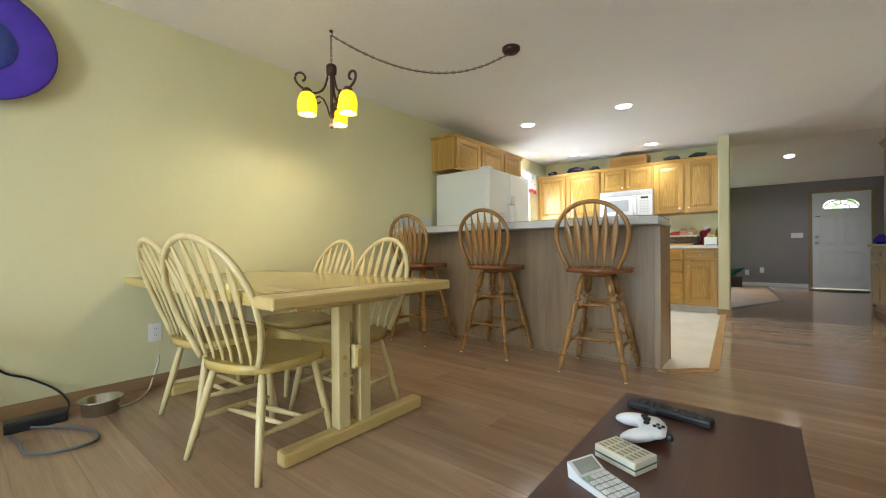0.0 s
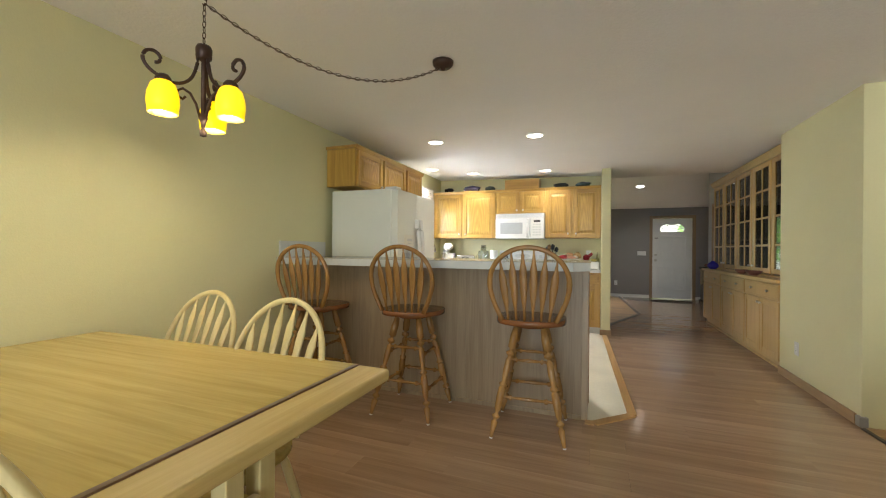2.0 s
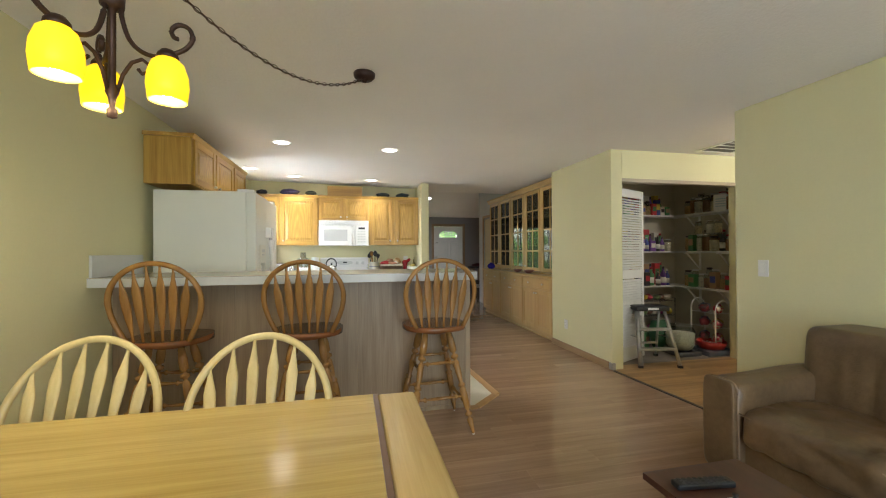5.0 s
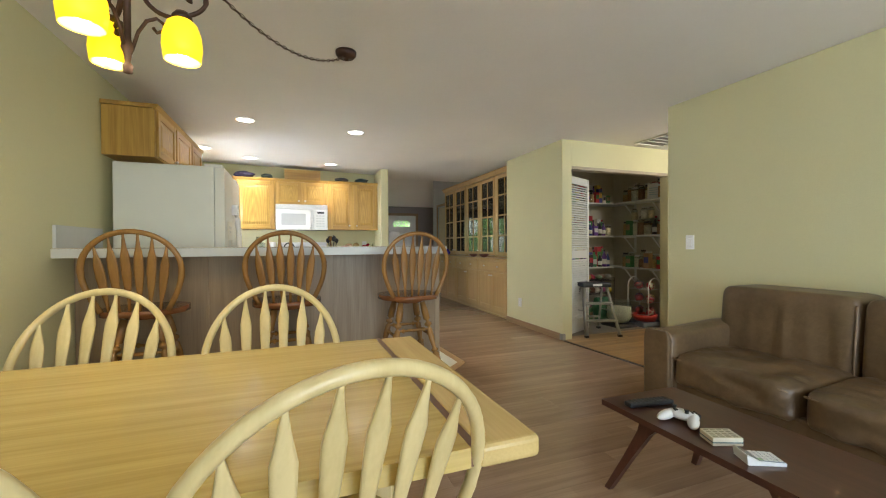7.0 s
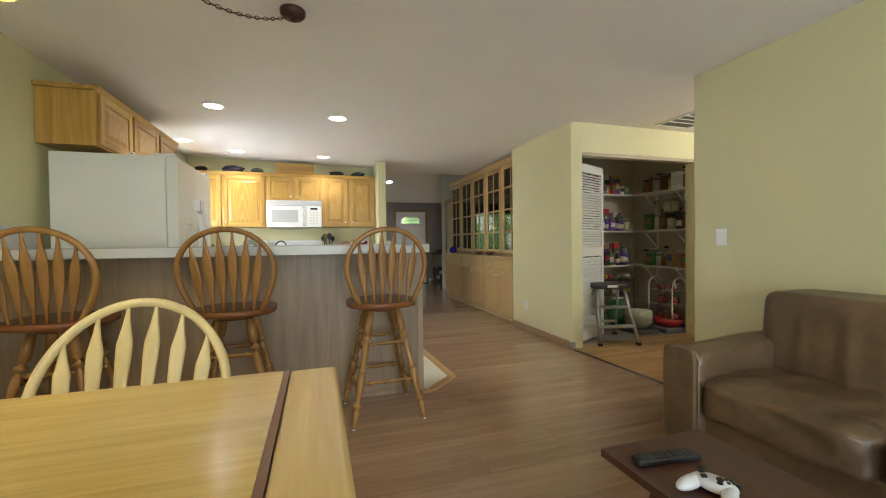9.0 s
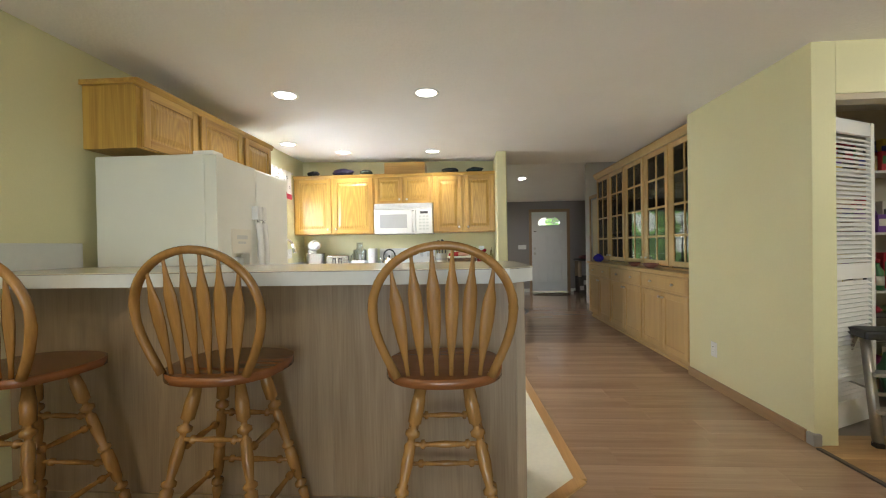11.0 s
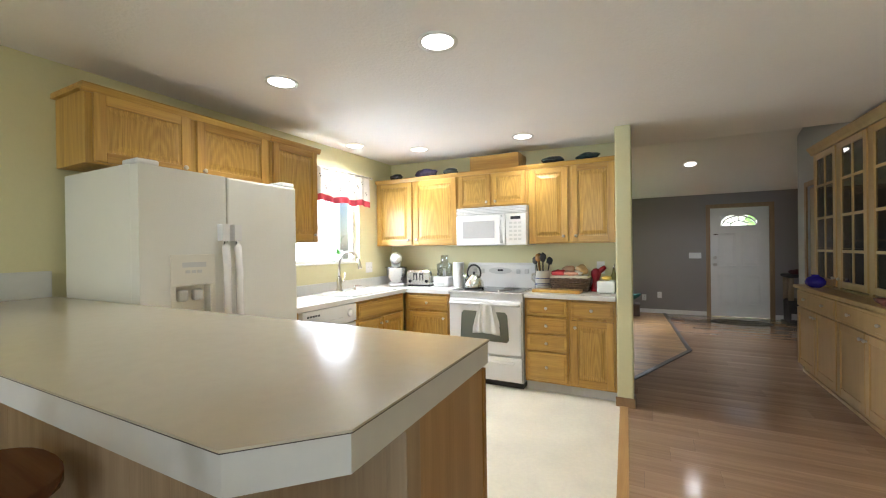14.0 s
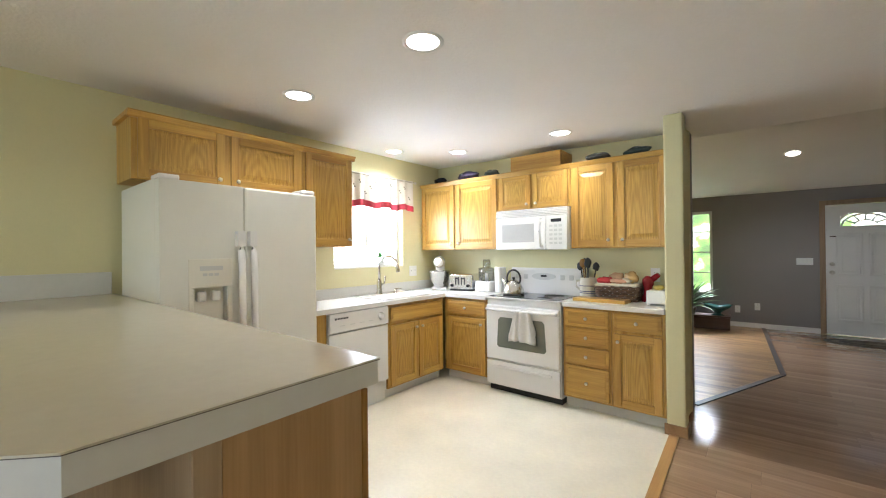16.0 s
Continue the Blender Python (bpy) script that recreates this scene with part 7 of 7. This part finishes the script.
for s in (-1, 1):
    bm = bmesh.new()
    tube(bm, [(s * 0.21, -0.24, 0.02), (s * 0.15, -0.03, 0.60)], 0.016, 4, 1.6)
    part("front_rail", bm, ALU, sl)
    bm = bmesh.new()
    tube(bm, [(s * 0.20, 0.26, 0.02), (s * 0.14, 0.05, 0.60)], 0.011, 4, 1.3)
    part("rear_rail", bm, ALU, sl)
    for y, dx in ((-0.24, 0.21), (0.26, 0.20)):
        boxes("rubber_foot", BLACK, sl, (s * dx - 0.022, s * dx + 0.022, y - 0.022, y + 0.022, 0.0, 0.028), soft=0.004)
    bm = bmesh.new()
    tube(bm, [(s * 0.178, -0.14, 0.30), (s * 0.175, 0.16, 0.28)], 0.006, 6)
    part("spreader", bm, ALU, sl)
for z, hw, y in ((0.20, 0.19, -0.175), (0.40, 0.168, -0.105)):
    boxes("tread", ALU, sl, (-hw, hw, y - 0.045, y + 0.05, z - 0.022, z), soft=0.004)
boxes("rear_bar", ALU, sl, (-0.185, 0.185, 0.195, 0.215, 0.16, 0.185))
boxes("top_step", BLACK, sl, (-0.185, 0.185, -0.10, 0.10, 0.585, 0.64), soft=0.015)
boxes("badge", WHITE, sl, (-0.06, 0.06, -0.103, -0.0995, 0.60, 0.625), soft=0.001)
# wire rack and clutter under the shelves
wr = thing("wire_rack", (3.02, 5.10, 0.001), 0, "white wire storage rack with arched ends, loaded with packets", "rack")
for y in (-0.36, 0.0):
    bm = bmesh.new()
    pts = [(-0.20, y, 0.0), (-0.20, y, 0.52)] + [(-0.09 - 0.11 * math.cos(a), y, 0.52 + 0.12 * math.sin(a)) for a in [math.pi * i / 10 for i in range(1, 10)]] + [(0.02, y, 0.52), (0.02, y, 0.0)]
    tube(bm, pts, 0.008, 8)
    part("end_frame", bm, WHITE, wr)
for z in (0.12, 0.30, 0.48):
    bm = bmesh.new()
    for k in range(5):
        tube(bm, [(-0.19 + 0.05 * k, -0.36, z), (-0.19 + 0.05 * k, 0.0, z)], 0.003, 5)
    part("wire_shelf", bm, WHITE, wr)
for k in range(22):
    col = k % 8
    bm = bmesh.new()
    blob(bm, (0, 0, 0), (0.06, 0.055, 0.05), 2, 0.5, k * 2.3)
    b = part("food_bag", bm, mat("plastic_bag", ((0.35, 0.03, 0.05), (0.45, 0.36, 0.05), (0.30, 0.05, 0.06), (0.05, 0.12, 0.20), (0.5, 0.45, 0.35), (0.32, 0.02, 0.04), (0.10, 0.06, 0.05), (0.22, 0.05, 0.12))[col], 0.3, vary=0.3, bump=0.5))
    b.location = (2.88 + 0.11 * (k % 2), 4.77 + 0.095 * (k % 4), (0.17, 0.35, 0.53)[k % 3] + 0.004)
    tagged(b, "soft plastic food bag on the wire rack", "bag", "bags on the rack")
wr2 = thing("wire_rack", (2.55, 5.60, 0.001), 0, "long black wire rack full of bags in the pantry", "rack")
for x in (-0.42, 0.36):
    bm = bmesh.new()
    tube(bm, [(x, -0.14, 0.0), (x, -0.14, 0.60), (x, 0.14, 0.60), (x, 0.14, 0.0)], 0.007, 6)
    part("end_frame", bm, BLACK, wr2)
for z in (0.14, 0.36, 0.56):
    bm = bmesh.new()
    for k in range(6):
        tube(bm, [(-0.42, -0.14 + 0.055 * k, z), (0.36, -0.14 + 0.055 * k, z)], 0.003, 5)
    part("wire_shelf", bm, BLACK, wr2)
BAGCOL = [mat("plastic_bag", c, 0.3, vary=0.3, bump=0.5) for c in ((0.38, 0.03, 0.05), (0.50, 0.36, 0.05), (0.30, 0.05, 0.16), (0.5, 0.46, 0.38), (0.16, 0.08, 0.05), (0.10, 0.16, 0.06))]
for lvl, z in enumerate((0.14, 0.36, 0.56)):
    for k in range(8):
        bm = bmesh.new()
        w = rng.uniform(0.045, 0.06)
        blob(bm, (0, 0, 0), (w, 0.06, 0.05 if lvl < 2 else 0.04), 2, 0.5, k * 3.7 + lvl)
        b = part("food_bag", bm, BAGCOL[(k * 5 + lvl * 2) % 6])
        b.location = (2.18 + 0.1 * k, 5.56 + rng.uniform(-0.03, 0.03), z + 0.05)
        tagged(b, "soft plastic food bag on the wire rack", "bag", "bags on the rack")
for k, (y, r0) in enumerate(((5.20, 0.045), (5.02, 0.05), (4.9, 0.044))):
    jar((3.05, y, 1.48), r0, 0.17, (0, 3, 0)[k])
bm = bmesh.new()
blob(bm, (0, 0, 0), (0.13, 0.11, 0.19), 3, 0.5, 4.4)
gb = part("green_shopping_bag", bm, mat("green_plastic_film", (0.05, 0.17, 0.08), 0.3, vary=0.4, scale=10, bump=0.8, bump_scale=30))
gb.location = (2.38, 5.16, 0.195)
tagged(gb, "crumpled green plastic shopping bag on the pantry floor", "bag")
bm = bmesh.new()
lathe(bm, [(0.0, 0.0), (0.13, 0.0), (0.17, 0.08), (0.17, 0.22), (0.14, 0.29), (0.145, 0.30), (0.135, 0.30), (0.16, 0.22), (0.16, 0.08), (0.12, 0.01), (0.0, 0.01)], 24)
gj = thing("glass_canister", (2.42, 4.86, 0.05), 0, "large clear glass canister half full of pale grain", "canister")
part("glass", bm, JARGLASS, gj)
bm = bmesh.new()
lathe(bm, [(0.0, 0.012), (0.12, 0.012), (0.155, 0.08), (0.155, 0.21), (0.0, 0.235)], 20)
part("contents", bm, FILL[3], gj)
tagged(boxes("low_crate", mat("dark_grey_plastic", (0.06, 0.06, 0.065), 0.5), None, (2.27, 2.58, 4.70, 5.04, 0.001, 0.05), soft=0.01), "low dark plastic tray under the canister", "tray")
bm = bmesh.new()
lathe(bm, [(0.0, 0.0), (0.13, 0.0), (0.16, 0.05), (0.16, 0.09), (0.15, 0.09), (0.14, 0.05), (0.0, 0.02)], 24)
rb = part("red_basin", bm, mat("red_plastic", (0.40, 0.025, 0.02), 0.35))
rb.location = (2.82, 4.80, 0.062)
tagged(rb, "red plastic basin on the pantry floor", "basin")
tagged(boxes("grey_tray", mat("blue_grey_plastic", (0.12, 0.13, 0.16), 0.5), None, (2.62, 3.0, 4.64, 4.95, 0.001, 0.06), soft=0.012), "blue-grey plastic tray under the red basin", "tray")
for k, (x, y, w, h) in enumerate(((1.98, 5.35, 0.16, 0.30), (2.15, 5.5, 0.14, 0.42), (2.68, 5.45, 0.2, 0.32), (2.2, 5.25, 0.12, 0.2))):
    packet((x, y, 0.001), w, 0.14, h, k + 1, 10 * k)
structure("floor_pantry", mat("scuffed_taupe_vinyl", (0.24, 0.21, 0.18), 0.5, vary=0.2), (1.335, 3.24, 4.60, 5.82, -0.0035, 0.001), label="pale floor of the pantry")
hl = thing("hall_ceiling_light", (2.75, 3.35, CEIL), 0, "lit flush ceiling light in the hall", "ceiling light")
bm = bmesh.new()
lathe(bm, [(0.0, -0.08), (0.10, -0.07), (0.15, -0.03), (0.15, 0.0), (0.0, 0.0)], 28)
part("diffuser", bm, glow("lit_diffuser", (1.0, 0.95, 0.85), 6.0), hl)

# ---------------------------------------------------------------- floor boards
rng = random.Random(3)
PW, PL = 0.192, 1.22


def in_kitchen(x0, x1, y0, y1):
    return x1 < -0.58 and y0 > 3.95 and y1 < 7.5


def front_edge(y):
    return -0.34 + (y - 7.69) * (0.61 / 1.51) if y < 9.2 else 0.27 - (y - 9.2) * (0.19 / 2.98)


planks = []
y = -2.3
while y < 12.2:
    x = -3.11 - rng.uniform(0, PL)
    while x < 2.4:
        x0, x1 = max(x, WX), min(x + PL, 2.3 if y > 10.2 else (1.66 if y > 4.45 else 1.42))
        y1 = min(y + PW, 12.2)
        if x1 - x0 > 0.03:
            if y > 7.62:
                x0 = max(x0, front_edge(min(y, y1)) - 0.02 if y < 9.1 else front_edge(y1) - 0.02)
            if 3.2 < y < 4.45:
                x1 = min(x1, 1.24)
            if x1 - x0 > 0.02 and not in_kitchen(x0, x1, y, y1) and not (x1 < -0.42 and 4.0 < y < 7.45):
                if x0 < -0.42 and 4.2 < y < 7.3:
                    x0 = -0.42
                planks.append((x0, x1, y, y1))
        x += PL
    y += PW
near = sorted(planks, key=lambda p: abs((p[0] + p[1]) / 2 + 0.4) + abs((p[2] + p[3]) / 2 - 3.2))
floor = tagged(new("floor"), "brown wood-look laminate floor in staggered planks", "floor", kind="structure")
shared = {}
G = 0.0004
for x0, x1, y0, y1 in near[:290]:
    key = (round(x1 - x0, 3), round(y1 - y0, 4))
    if key not in shared:
        bm = bmesh.new()
        w, d = key
        box(bm, G, w - G, G, d - G, -0.0035, 0.0)
        me = bpy.data.meshes.new("plank")
        bm.to_mesh(me)
        bm.free()
        me.materials.append(PLANK)
        shared[key] = me
    ob = new("plank", shared[key])
    ob.parent = floor
    ob.location = (x0, y0, 0.0)
verts, faces = [], []
for x0, x1, y0, y1 in near[290:]:
    b = len(verts)
    verts += [(x, yy, z) for z in (-0.0035, 0.0) for x, yy in ((x0 + G, y0 + G), (x1 - G, y0 + G), (x1 - G, y1 - G), (x0 + G, y1 - G))]
    faces += [(b + 4, b + 5, b + 6, b + 7), (b, b + 1, b + 5, b + 4), (b + 1, b + 2, b + 6, b + 5), (b + 2, b + 3, b + 7, b + 6), (b + 3, b, b + 4, b + 7)]
me = bpy.data.meshes.new("planks")
me.from_pydata(verts, [], faces)
me.materials.append(PLANKSTUFF)
ob = new("planks", me)
ob.parent = floor
tagged(ob, kind="stuff")


def strip_floor(name, rows, material, label):
    """Narrow hardwood strips along x; rows: y and the reach in x."""
    verts, faces = [], []
    for y0, y1, xa, xb in rows:
        x = xa
        while x < xb - 0.01:
            x2 = min(xb, x + rng.uniform(0.35, 1.0))
            b = len(verts)
            verts += [(u, v, z) for z in (-0.0035, 0.001) for u, v in ((x + 0.0006, y0 + 0.0006), (x2 - 0.0006, y0 + 0.0006), (x2 - 0.0006, y1 - 0.0006), (x + 0.0006, y1 - 0.0006))]
            faces += [(b + 4, b + 5, b + 6, b + 7), (b, b + 1, b + 5, b + 4), (b + 1, b + 2, b + 6, b + 5), (b + 2, b + 3, b + 7, b + 6), (b + 3, b, b + 4, b + 7)]
            x = x2
    me = bpy.data.meshes.new("strips")
    me.from_pydata(verts, [], faces)
    me.materials.append(material)
    fl = tagged(new(name), label, "floor", kind="structure")
    ob = new("strips", me)
    ob.parent = fl
    tagged(ob, kind="stuff")


SW = 0.057
rows = []
y = 7.66
while y < 12.2:
    y1 = min(y + SW, 12.2)
    rows.append((y, y1, -3.11, front_edge((y + y1) / 2)))
    y = y1
strip_floor("floor_front_room", rows, HARDWOOD, "striped hardwood floor of the front room")
rows = []
y = 2.1
while y < 4.6:
    y1 = min(y + SW, 4.6)
    rows.append((y, y1, 1.25 - 0.05 * (y - 3.2) if y < 4.44 else 1.34, 4.5))
    y = y1
strip_floor("floor_hall", rows, HARDWOOD, "striped hardwood floor of the hall")

# ---------------------------------------------------------------- low stand by the wall
tv = thing("media_stand", (0, 0, 0), 0, "low blond wooden stand against the yellow wall", "stand")
boxes("top", PINEY, tv, (-3.07, -2.74, -0.7, 0.66, 0.50, 0.53), soft=0.004)
boxes("shelf", PINEY, tv, (-3.07, -2.76, -0.68, 0.64, 0.22, 0.24), soft=0.003)
boxes("back_panel", PINEY, tv, (-3.08, -3.07, -0.68, 0.64, 0.10, 0.50))
for y in (-0.66, 0.64):
    for x in (-3.04, -2.77):
        bm = bmesh.new()
        tube(bm, [(x, y, 0.50), (x, y + (0.10 if y > 0 else -0.05), 0.0)], 0.02, 4)
        part("leg", bm, PINE, tv)
